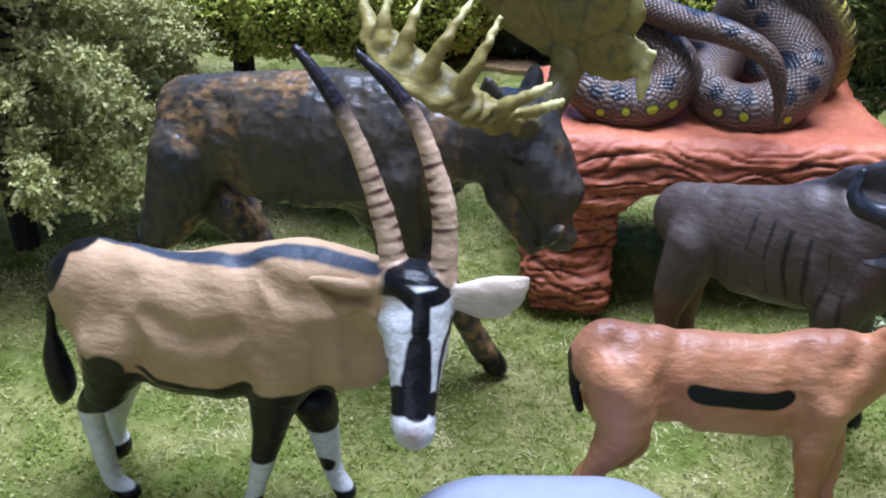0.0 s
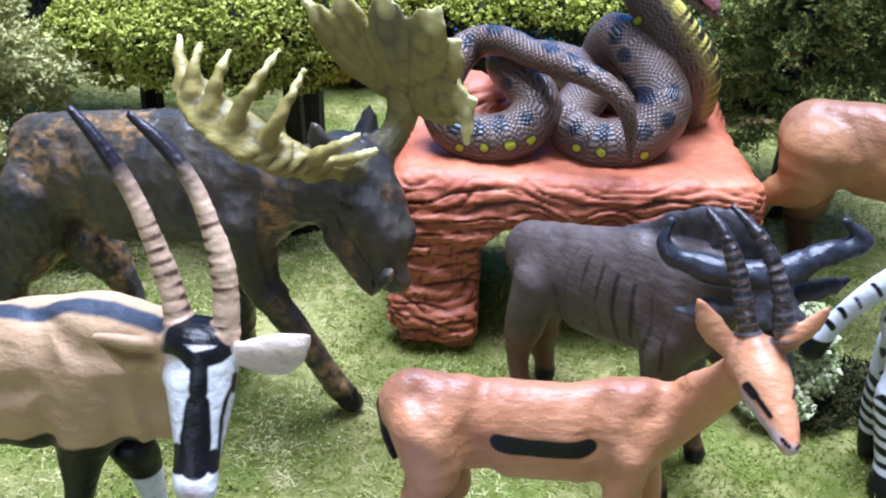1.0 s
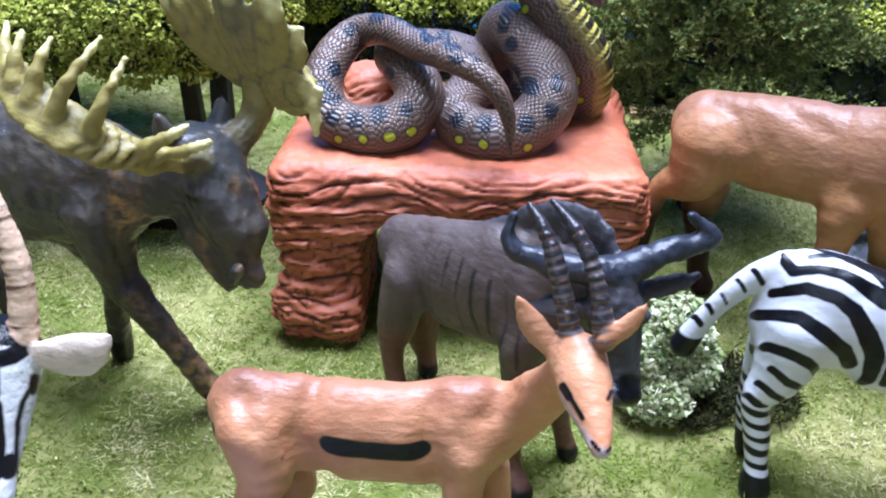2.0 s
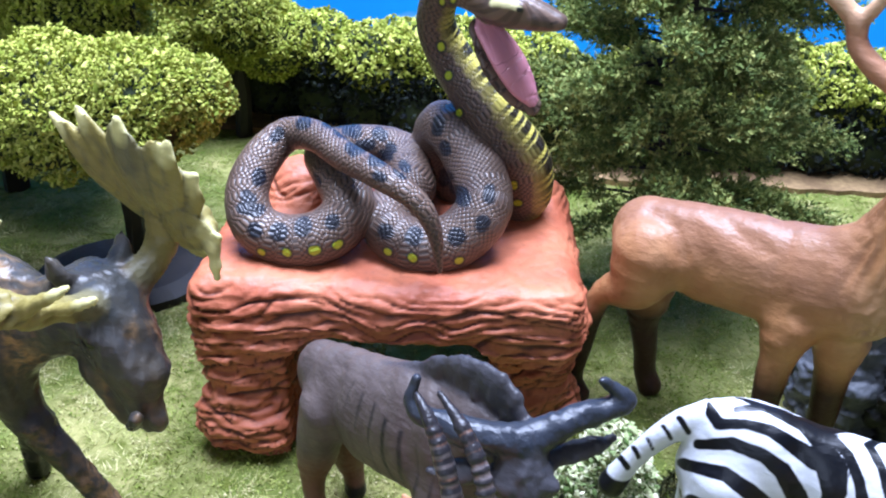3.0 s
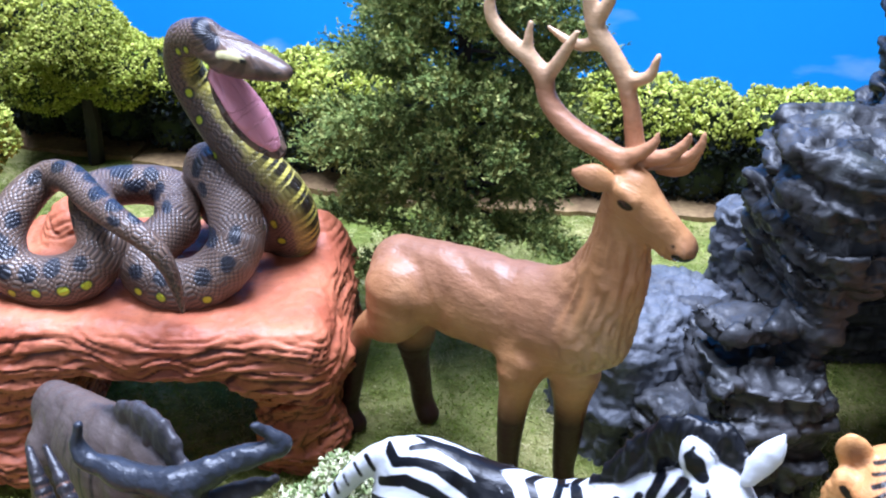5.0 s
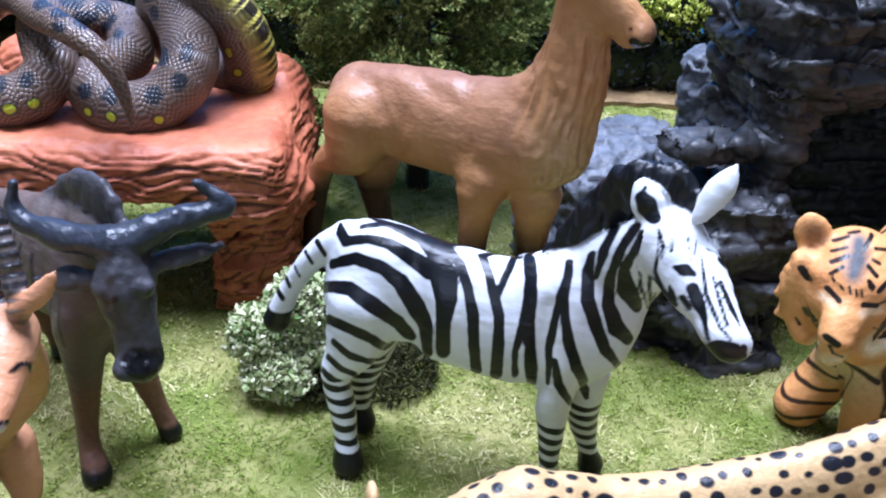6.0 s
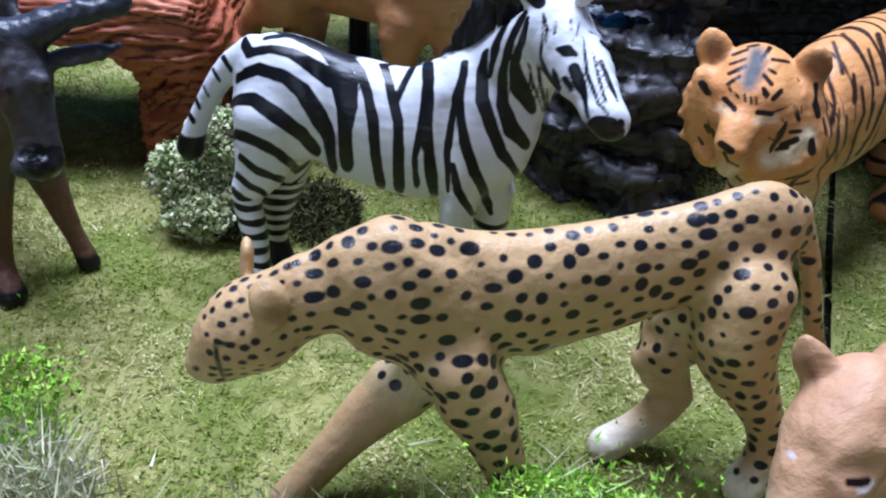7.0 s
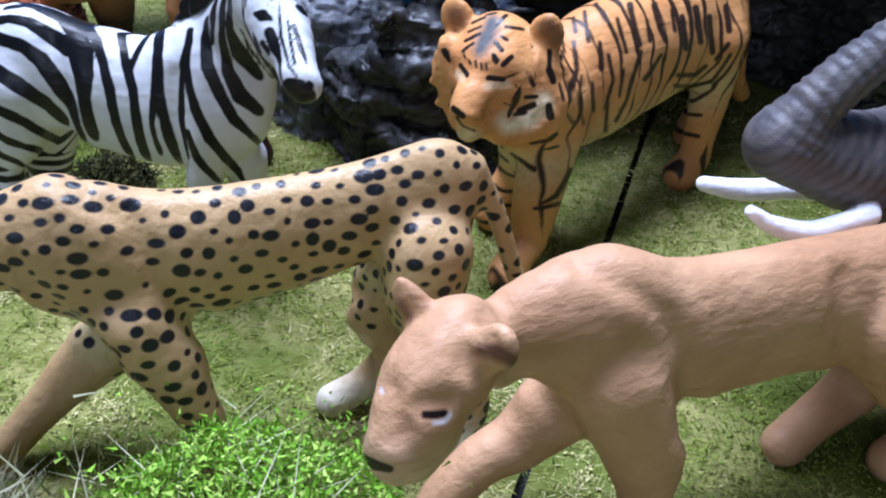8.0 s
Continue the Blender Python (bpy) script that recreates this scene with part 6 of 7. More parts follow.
def cheetah():
    b = Body()
    b.limb("body", (-52.8, -0.0, 65.2, 13.0), (-36.1, -0.0, 61.2, 12.4), (-14.8, 0.0, 55.8, 14.6), (5.0, -0.0, 52.8, 16.4), (19.0, 0.0, 52.1, 17.9), (27.9, 0.0, 58.8, 14.5), w=0.56)
    b.limb("body", (26.1, 0.0, 58.6, 13.6), (36.9, -0.0, 58.7, 11.6), (48.8, 0.0, 57.2, 9.2), (57.9, -0.0, 53.9, 8.7), w=0.68)
    b.limb("head", (57.4, 0.0, 51.4, 9.2), (62.5, 0.0, 49.6, 8.0), (66.6, 0.0, 45.4, 5.6), (69.2, 0.0, 42.4, 4.0), w=0.95)
    b.limb("head", (56.8, 0.0, 45.0, 5.4), (66.0, 0.0, 40.6, 3.4), w=0.95, k=3)
    b.limb("ear", (55.3, 6.0, 63.6, 3.7), (54.8, 8.0, 61.5, 4.1), (54.7, 8.0, 58.8, 3.2), w=0.5)
    b.limb("ear", (59.1, -10.0, 58.6, 3.2), (58.6, -11.0, 62.7, 3.5), flat=(1, 0, 0, 0.5))
    b.limb("leg", (16.2, 5.6, 40.4, 9.6), (10.1, 8.8, 29.6, 7.8), (5.6, 11.5, 18.3, 5.6), (0.9, 13.2, 4.4, 4.4), (2.3, 15.0, -1.2, 4.8))
    b.limb("leg", (21.8, -5.6, 28.7, 8.7), (33.4, -5.1, 17.7, 6.7), (40.2, -3.3, 11.3, 5.2), (47.1, -1.0, 4.9, 4.5), (53.9, 1.4, -1.4, 4.5))
    b.limb("leg", (-50.5, 5.6, 53.1, 11.5), (-50.2, 8.8, 38.1, 9.7), (-58.4, 11.5, 24.5, 5.6), (-63.3, 13.3, 10.4, 4.3), (-59.2, 15.0, -1.0, 5.1))
    b.limb("leg", (-46.7, -5.6, 39.5, 10.2), (-41.2, -6.4, 26.4, 7.6), (-46.3, -6.1, 14.3, 5.1), (-40.0, -5.2, 5.0, 4.6), (-29.6, -4.2, -1.1, 4.9))
    b.limb("tail", (-62.0, -0.0, 71.0, 3.1), (-68.3, -0.0, 59.3, 2.7), (-73.1, 0.0, 46.0, 2.4), (-77.7, -0.0, 33.4, 2.2), (-84.0, 0.0, 23.6, 1.9), (-95.1, -0.0, 18.5, 1.8))

    SIDE = (0.202, 0.780, 0.593)

    def folds(v):
        return low([
            drawn(v, SIDE, 0.49, (22.0, -8.1, 67.4), (11.7, -1.1, 60.7), (8.9, 6.4, 50.6), (2.5, 14.0, 41.7)),
            drawn(v, SIDE, 0.49, (-25.8, 16.1, 48.9), (-37.4, 17.1, 51.6), (-40.0, 11.1, 61.5)),
            drawn(v, SIDE, 0.37, (35.3, -0.5, 51.2), (28.9, 7.7, 41.3), (22.1, 12.6, 36.6)),
            drawn(v, SIDE, 0.37, (-36.8, 17.3, 51.0), (-38.6, 22.5, 43.9), (-45.5, 26.7, 40.2)),
            drawn(v, SIDE, 0.37, (41.9, -7.4, 59.1), (38.9, -1.3, 51.0), (41.9, 2.3, 44.7)),
        ])

    SEEN = (-0.114, 0.798, 0.592)

    def marks(v):
        x, y, z = v.T
        head, tail = b.tag("head", v), b.tag("tail", v)
        far = (b.tag("leg", v) < 2) & (((x > 24) & (z < 30)) | ((x < -22) & (y < 3) & (z < 28)))
        body = (head > 3) & ~far & (z > 3) & (b.tag("ear", v) > 2.5)
        big = dots(v, 3.5, 1.16, 3, body & (x < 50), 0.36)
        small = dots(v, 2.7, 0.78, 4, ((head < 3) | (x >= 50)) & (z > 34) & (x < 68) & (b.tag("ear", v) > 2), 0.25)
        p = v
        return {"m_spot": low([big, small]), "m_tear": both([low([
            drawn(v, SEEN, 0.45, (66.3, 3.8, 50.2), (66.2, 5.3, 48.1), (65.6, 6.7, 46.2), (64.6, 8.0, 44.5)),
            drawn(v, SEEN, 0.53, (65.8, 3.7, 50.5), (63.8, 4.4, 50.2)),
            drawn(v, SEEN, 0.47, (70.5, 5.8, 45.7), (70.1, 6.0, 45.5)),
            ]), b.tag("head", v) - 1.5]),
                "m_belly": both([z - 42, np.abs(y) - 9, b.tag("body", v) - 8]), "m_ear": low([
            stroke(p, (1.9, 2.4), (54.3, 9.1, 64.6), (53.8, 9.9, 61.0))]),
                "m_paw": both([z - 6, b.tag("leg", v) - 3, x + 20])}

    coat = painted("cheetah_paint", srgb(192, 158, 114), srgb(172, 138, 96),
                   [("m_belly", srgb(206, 188, 142), 5.0, 1.5, 0.5), ("m_ear", srgb(150, 116, 76), 1.5, 0.3, 0.5), ("m_paw", srgb(224, 212, 190), 3.0, 1.0, 0.5),
                    ("m_spot", srgb(26, 27, 33), 0.22, 0.5, 0.32), ("m_tear", INK, 0.3, 0.3, 0.3)], 0.45, stretch=(1, 1, 0.35))
    figure("toy_cheetah", b, pose(0.265, 0.14, 0, 0, 0, 186.5), coat, marks, "sand-coloured cheetah figurine with glossy black spots", 0.75, folds=folds)


def lioness():
    b = Body()
    b.limb("body", (14.5, 0.0, 57.4, 16.1), (-8.2, 0.0, 49.4, 18.2), (-39.5, 0.0, 49.1, 17.9), (-68.1, 0.0, 46.7, 19.5), w=0.6)
    b.limb("body", (13.8, 0.0, 60.8, 12.8), (26.9, 0.0, 61.8, 10.2), (35.0, -0.0, 57.5, 9.3), w=0.75)
    b.limb("head", (47.0, 4.5, 63.5, 9.6), (51.5, 6.5, 61.0, 9.6), (55.5, 8.8, 57.0, 8.4))
    b.limb("head", (56.0, 9.2, 56.5, 6.8), (60.0, 11.4, 51.8, 6.2), (62.4, 12.6, 48.6, 5.2), k=3)
    b.limb("head", (55.0, 9.5, 49.5, 6.4), (59.0, 11.6, 45.0, 5.0), k=4)
    b.limb("head", (52.6, 13.2, 59.8, 2.6), (56.0, 13.4, 58.4, 2.2), k=2)
    b.limb("head", (57.0, 3.4, 60.4, 2.6), (60.0, 5.6, 58.6, 2.2), k=2)
    b.limb("ear", (45.5, 12.0, 67.0, 4.6), (45.2, 14.2, 70.5, 5.0), (45.0, 15.8, 73.0, 3.2), flat=(0.75, 0.45, 0.2, 0.5))
    b.limb("ear", (52.0, -0.5, 67.5, 4.2), (54.6, -2.2, 71.4, 3.6), (56.0, -3.4, 75.2, 1.0), flat=(0.75, 0.45, 0.2, 0.5))
    b.limb("leg", (10.7, 5.6, 47.0, 10.7), (1.8, 8.8, 26.0, 9.2), (1.1, 11.5, 17.4, 6.5), (0.4, 13.2, 8.8, 5.8), (-0.3, 15.0, 0.1, 6.4))
    b.limb("leg", (12.4, -6.3, 32.9, 9.7), (22.7, -7.7, 20.6, 7.3), (32.6, -8.0, 16.2, 6.0), (40.6, -7.6, 7.4, 5.5), (44.6, -7.1, -0.3, 5.8))
    b.limb("leg", (-87.0, -5.6, 21.5, 11.6), (-78.2, -5.0, 7.7, 7.2), (-66.1, -3.0, 3.6, 5.9), (-54.1, -0.5, -0.4, 5.7))
    b.limb("leg", (-66, 9, 46, 15), (-74, 11, 28, 10), (-88, 12, 14, 6.5), (-86, 13, 4, 5.5), (-78, 14, 0, 6))
    b.limb("tail", (-84, 0, 58, 5), (-100, 2, 44, 4), (-112, 4, 26, 3.5))

    SEEN = (0.296, 0.669, 0.682)

    SIDE = (0.538, 0.572, 0.619)

    def folds(v):
        p = v
        return low([
            drawn(v, SIDE, 0.47, (-0.9, 3.4, 58.3), (-3.4, 10.0, 50.8), (-0.3, 17.7, 38.1)),
            drawn(v, SIDE, 0.47, (28.4, -8.0, 55.5), (27.5, 0.8, 44.0), (23.8, 6.5, 38.5)),
            drawn(v, SIDE, 0.35, (12.7, -7.8, 65.1), (4.8, -1.8, 61.8), (-0.9, 3.4, 58.3)),
            drawn(v, SIDE, 0.47, (-38.2, 24.2, 53.0), (-35.4, 17.5, 60.5), (-38.0, 13.0, 68.4)),
            drawn(v, SEEN, 0.41, (55.9, 9.6, 55.6), (51.5, 11.0, 56.5)),
            drawn(v, SEEN, 0.41, (60.5, 5.7, 58.0), (59.3, 10.5, 52.2)),
            drawn(v, SEEN, 0.31, (65.6, 11.9, 46.3), (63.1, 14.1, 44.8), (60.1, 16.3, 43.8)),
            drawn(v, SEEN, 0.41, (47.4, 8.1, 63.1), (44.9, 10.3, 61.5))])

    def marks(v):
        x, y, z = v.T
        p = v
        return {"m_dark": both([63 - z, b.tag("body", v) - 10, x + 30]), "m_ear": both([low([
            drawn(v, SEEN, (0.9, 1.7, 1.3), (45.3, 8.1, 64.3), (42.6, 9.6, 64.0), (39.7, 11.5, 63.1)),
            drawn(v, SEEN, 0.61, (56.3, -1.8, 71.1), (55.3, -0.1, 69.3)),
            ]), b.tag("ear head", v) - 1.0]), "m_eye": both([low([
            drawn(v, SEEN, 0.66, (55.5, 10.5, 54.6), (53.7, 11.3, 54.7), (52.0, 11.8, 55.0)),
            drawn(v, SEEN, (0.8, 1.2, 1.0), (67.5, 9.9, 47.9), (65.6, 11.8, 46.5), (62.9, 13.3, 46.1)),
            ]), b.tag("head", v) - 2.0]), "m_lid": both([low([
            drawn(v, SEEN, 0.36, (54.4, 11.7, 53.6), (52.5, 12.4, 53.9), (51.1, 12.2, 55.0)),
            drawn(v, SEEN, 0.25, (62.2, 4.9, 58.1), (62.1, 5.5, 57.4)),
            ]), b.tag("head", v) - 2.0]),
                "m_pale": both([z - 52 + (x - 50) * 0.1, b.tag("head", v) - 7])}

    coat = painted("lioness_paint", srgb(194, 151, 116), srgb(172, 128, 94),
                   [("m_dark", srgb(168, 122, 88), 8.0, 2.0, 0.5), ("m_pale", srgb(200, 170, 142), 6.0, 1.0, 0.5), ("m_ear", srgb(112, 74, 60), 0.8, 0.3, 0.5), ("m_lid", srgb(214, 208, 212), 0.3, 0.0, 0.4),
                    ("m_eye", srgb(30, 20, 20), 0.25, 0.0, 0.2)], 0.5)
    figure("toy_lioness", b, pose(0.36, 0.108, 0, 0, 0, 195), coat, marks, "plain light brown lioness figurine walking with lowered head", 0.75, folds=folds, deep=0.8, wide=1.9)


def elephant():
    b = Body()
    b.limb("trunk", (-9.8, 0.0, 64.1, 17.9), (8.2, 0.0, 66.8, 13.8), (25.9, 0.0, 71.0, 10.2), (37.0, 0.0, 74.0, 8.4), rings=(10, 0.035))
    b.limb("trunk", (34.9, 0.0, 74.6, 8.6), (29.9, 0.0, 83.5, 6.8), (21.0, -0.0, 93.4, 5.9), (11.8, 0.0, 101.6, 5.3), rings=(14, 0.05))
    b.limb("tusk", (5.3, -16.4, 49.7, 3.5), (19.9, -16.4, 50.7, 3.2), (34.0, -16.4, 51.6, 3.0), (44.0, -16.4, 54.0, 2.2))
    b.limb("tusk", (14.9, 13.4, 60.2, 2.5), (29.4, 13.4, 56.3, 2.7), (41.0, 13.4, 58.8, 2.5), (48.6, 13.4, 63.4, 1.7))
    b.limb("body", (-30, 0, 78, 26), (-70, 0, 76, 36), (-110, 0, 74, 36), w=0.8)
    for x, y in ((-56, 16), (-60, -16), (-118, 16), (-122, -16)):
        b.limb("leg", (x, y, 55, 15), (x, y, 25, 12), (x + 2, y, 4, 12))

    def marks(v):
        x, y, z = v.T
        return {"m_tusk": b.tag("tusk", v) - 0.7, "m_fold": np.sin(2 * np.pi * (x * 0.8 + z * 0.6 + 2 * vnoise(v, 0.1)) / 3.0) * 0.7 + 0.55}

    coat = painted("elephant_paint", srgb(98, 93, 93), srgb(74, 70, 70), [("m_fold", srgb(54, 54, 60), 0.7, 0.5, 0.5), ("m_tusk", srgb(236, 236, 244), 0.4, 0.0, 0.3)], 0.5, relief=0.6)
    figure("toy_elephant", b, pose(0.44, 0.155, 0, 0, 0, 185), coat, marks, "grey wrinkled elephant figurine with white tusks and raised trunk", 0.9,
           relief=lambda v: flesh(v) + 0.2 * np.sin(2 * np.pi * b.run("trunk", v) / 3.2 + 1.5 * vnoise(v, 0.1)) * (b.tag("trunk", v) < 1.5))


def snake():
    b = Body()
    b.limb("snake", (14.0, -22.0, 74.6, 1.0), (11.6, -22.0, 90.5, 2.9), (5.4, -20.0, 101.2, 4.0), (-7.0, -12.0, 106.3, 4.8), (-20.3, 4.0, 106.4, 5.5), (-31.1, 18.0, 107.7, 5.8), (-42.9, 27.0, 104.4, 6.4), (-51.9, 20.0, 97.6, 7.5), (-56.3, 9.0, 89.2, 7.9), (-52.6, 0.0, 80.2, 8.7), (-40.7, -3.0, 75.7, 9.5), (-26.3, -2.0, 78.1, 9.9), (-18.7, 4.0, 86.6, 9.5), (-24.3, 17.0, 93.5, 9.0), (-29.2, 34.0, 94.1, 8.4), (-17.1, 48.0, 91.5, 8.3), (-1.0, 46.0, 89.3, 8.8), (4.1, 24.0, 84.9, 9.2), k=0.6)
    b.limb("snake", (4.1, 24.0, 84.9, 9.2), (-6.0, 6.0, 79.3, 9.3), (4.7, -3.0, 74.1, 10.0), (20.2, -3.0, 76.7, 10.4), (30.5, 3.0, 87.8, 10.4), (26.7, 21.0, 96.8, 10.3), (15.9, 38.0, 105.1, 9.3), (14.0, 50.0, 86.2, 9.8), (29.7, 48.0, 70.0, 10.5), (47.6, 36.0, 73.7, 10.6), (47.4, 27.0, 93.9, 10.5), (36.1, 27.0, 109.6, 9.9), (25.1, 31.0, 122.8, 8.9), (16.0, 34.0, 136.1, 8.0), (11.7, 31.0, 148.1, 6.9), (14.8, 23.0, 160.6, 6.3), (23.3, 15.0, 164.6, 6.1), k=0.6)
    b.limb("upper", (19.2, 20.0, 162.0, 6.2), (25.9, 16.0, 161.0, 7.0), (33.8, 11.0, 158.6, 7.6), (42.0, 7.0, 157.2, 6.0), (48.2, 5.0, 156.0, 4.4), (51.4, 3.6, 155.6, 3.2), flat=(0.1, -0.45, 0.9, 0.9))
    b.limb("upper", (33.0, 5.5, 160.5, 2.6), (38.5, 3.0, 160.0, 2.0), k=2)
    b.limb("lower", (26.4, 18.0, 148.3, 4.4), (33.5, 16.5, 138.5, 8.2), (40.2, 15.0, 129.7, 7.6), (46.0, 13.5, 123.4, 4.6), flat=(0.5, -0.75, 0.45, 0.3))
    b.limb("mouth", (29.0, 13.0, 150.3, 5.5), (36.2, 10.5, 140.4, 7.0), (41.0, 10.5, 132.8, 6.3), (45.2, 10.5, 126.6, 3.6), flat=(0.5, -0.75, 0.45, 0.28))
    path = np.vstack([l[1] for l in b.limbs if l[0] == "snake"])
    reach = np.r_[0, np.cumsum(np.linalg.norm(np.diff(path[:, :3], axis=0), axis=1))]

    SEEN = (-0.027, -0.926, 0.378)

    def marks(v):
        u, side, best = np.zeros(len(v)), np.zeros(len(v)), np.full(len(v), 1e9)
        for i in range(len(path) - 1):
            a, ba = path[i, :3], path[i + 1, :3] - path[i, :3]
            size = np.linalg.norm(ba)
            if size < 1e-6:
                continue
            h = np.clip((v - a) @ ba / size**2, 0, 1)
            q = v - a - h[:, None] * ba
            d = np.linalg.norm(q, axis=1) - path[i, 3]
            up = np.array((0.0, -0.25, 1.0)) if reach[i] < reach[-1] * 0.78 else np.array((-0.93, 0.35, 0.1))
            up = up - ba * (up @ ba) / size**2
            up /= np.linalg.norm(up)
            ang = np.arctan2(q @ np.cross(ba / size, up), q @ up)
            hit = d < best
            best[hit], u[hit], side[hit] = d[hit], (reach[i] + h * size)[hit], ang[hit]
        rad = np.interp(u, reach, path[:, 3])
        arc = side * rad
        p = v
        spots = low([
            both([low([
            drawn(v, SEEN, 2.34, (22.9, 14.3, 167.9), (23.9, 13.3, 166.2)),
            drawn(v, SEEN, 2.14, (26.5, 11.7, 163.8), (27.2, 11.0, 162.6)),
            ]), b.tag("upper snake", v) - 1.5]),
            drawn(p, SEEN, 2.1, (-51.3, -8.6, 83.1), (-51.1, -8.8, 82.7)),
            drawn(p, SEEN, 2.7, (-42.9, -9.3, 82.7), (-42.7, -9.5, 82.6)),
            drawn(p, SEEN, 2.7, (-34.3, -8.5, 84.2), (-34.2, -8.1, 84.4)),
            drawn(p, SEEN, (2.2, 2.0), (-24.0, -8.2, 86.5), (-23.9, -8.1, 86.7)),
            drawn(p, SEEN, 2.3, (-5.4, -6.5, 81.9), (-5.2, -6.7, 81.8)),
            drawn(p, SEEN, (2.8, 2.6), (4.8, -9.8, 81.6), (5.0, -9.5, 81.9)),
            drawn(p, SEEN, (2.8, 2.6), (19.9, -11.4, 82.8), (19.7, -11.6, 82.5)),
            drawn(p, SEEN, (2.2, 1.8), (29.1, -9.0, 87.3), (28.8, -9.6, 86.0)),
            drawn(p, SEEN, 1.7, (-56.0, -4.1, 89.3), (-50.5, -3.8, 88.2)),
            drawn(p, SEEN, 1.5, (-55.2, -1.8, 93.0), (-53.3, -2.3, 91.5)),
            drawn(p, SEEN, 1.7, (-51.6, 1.4, 99.6), (-51.4, 1.0, 97.5)),
            drawn(p, SEEN, (1.6, 1.4), (-45.4, 6.7, 113.7), (-47.0, 6.0, 111.8)),
            drawn(p, SEEN, (1.8, 1.6), (-37.0, 2.9, 118.8), (-35.2, 1.6, 119.5)),
            drawn(p, SEEN, 1.4, (-27.7, -2.2, 121.5), (-26.1, -3.0, 121.5)),
            drawn(p, SEEN, (1.7, 1.5), (-21.5, -7.4, 120.4), (-19.5, -8.7, 119.7)),
            drawn(p, SEEN, (2.0, 1.8), (-21.1, 35.7, 103.2), (-18.6, 37.0, 102.6)),
            drawn(p, SEEN, (2.0, 1.8), (-9.9, 38.1, 100.9), (-8.1, 37.1, 100.2)),
            drawn(p, SEEN, 1.8, (-14.6, 34.2, 97.1), (-12.9, 34.9, 97.3)),
            drawn(p, SEEN, (1.8, 1.5), (-7.6, 33.9, 93.4), (-5.3, 31.6, 94.1)),
            drawn(p, SEEN, (1.7, 1.5), (-31.3, 9.5, 93.8), (-30.8, 8.4, 93.5)),
            drawn(p, SEEN, (1.5, 1.3), (-17.9, -14.5, 117.3), (-16.7, -15.8, 116.3)),
            drawn(p, SEEN, 1.1, (-8.0, -21.3, 110.5), (-6.1, -21.7, 109.9)),
            drawn(p, SEEN, (1.3, 1.1), (-0.7, -17.3, 110.9), (0.9, -18.7, 110.0)),
            drawn(p, SEEN, (1.8, 1.6), (13.5, 10.3, 117.5), (12.7, 9.3, 114.1)),
            drawn(p, SEEN, 1.6, (15.6, 6.5, 109.2), (16.0, 6.1, 107.6)),
            drawn(p, SEEN, (2.0, 1.8), (17.3, 30.8, 86.8), (17.0, 32.5, 82.7)),
            drawn(p, SEEN, (2.9, 2.4), (21.3, -0.0, 93.3), (22.1, -1.5, 92.8)),
            drawn(p, SEEN, (1.4, 1.6), (31.4, -3.8, 97.6), (31.2, -5.0, 95.0)),
            drawn(p, SEEN, (1.6, 1.3), (-4.9, 33.7, 97.0), (-3.8, 32.4, 96.7))])
        drops = low([
            drawn(p, SEEN, 1.2, (-49.5, -10.6, 75.3), (-49.0, -10.7, 75.1)),
            drawn(p, SEEN, 1.4, (-40.1, -12.5, 76.2), (-39.7, -12.6, 76.0)),
            drawn(p, SEEN, (1.8, 1.6), (-30.6, -12.7, 77.1), (-29.6, -12.6, 77.3)),
            drawn(p, SEEN, (1.4, 1.2), (-22.5, -11.1, 78.5), (-21.5, -10.7, 79.0)),
            drawn(p, SEEN, 1.2, (-4.7, -9.5, 75.4), (-4.3, -9.7, 75.1)),
            drawn(p, SEEN, 1.4, (4.1, -13.0, 75.0), (4.7, -13.2, 74.6)),
            drawn(p, SEEN, (1.4, 1.2), (20.9, -13.0, 73.7), (21.5, -13.0, 74.1)),
            drawn(p, SEEN, 0.8, (13.5, 17.1, 158.1), (13.5, 17.5, 157.6)),
            drawn(p, SEEN, 0.8, (17.0, 12.5, 160.2), (17.1, 13.1, 159.6)),
            drawn(p, SEEN, 1.2, (13.8, 26.0, 139.8), (14.0, 26.0, 139.2)),
            drawn(p, SEEN, 1.2, (16.8, 25.1, 129.5), (16.7, 25.2, 128.8)),
            drawn(p, SEEN, 1.0, (20.7, 11.9, 120.6), (20.9, 11.5, 120.3)),
            drawn(p, SEEN, (1.3, 1.1), (42.5, 19.2, 88.6), (43.0, 19.4, 87.5)),
            drawn(p, SEEN, (1.3, 1.1), (44.8, 21.9, 79.4), (45.6, 21.6, 79.4))])
        neck = reach[-1] * 0.79
        head = b.tag("upper lower", v)
        belly = both([2.5 - np.abs(side), neck - u, 2.5 - head])
        bands = np.sin(2 * np.pi * u / 3.5) * 1.3 - 0.1
        mouth = b.tag("mouth", v) - 0.6
        return {"u_len": u, "u_arc": arc, "m_spot": low([spots - 0.6, drops - 0.7]), "m_drop": drops, "m_belly": belly, "m_band": both([bands, belly]), "m_mouth": mouth, "m_skull": b.tag("upper", v) - 1.0, "m_eye": both([low([
            drawn(v, SEEN, 0.78, (37.8, 7.5, 157.3), (38.6, 7.4, 157.2)),
            drawn(v, SEEN, 0.39, (48.4, 5.0, 153.8), (50.7, 5.3, 154.5)),
            ]), b.tag("upper", v) - 1.5]), "m_brow": both([low([
            drawn(v, SEEN, (1.2, 1.4, 0.8), (29.8, 9.1, 159.3), (34.3, 8.6, 158.9), (38.2, 7.6, 157.5)),
            ]), b.tag("upper", v) - 1.5])}

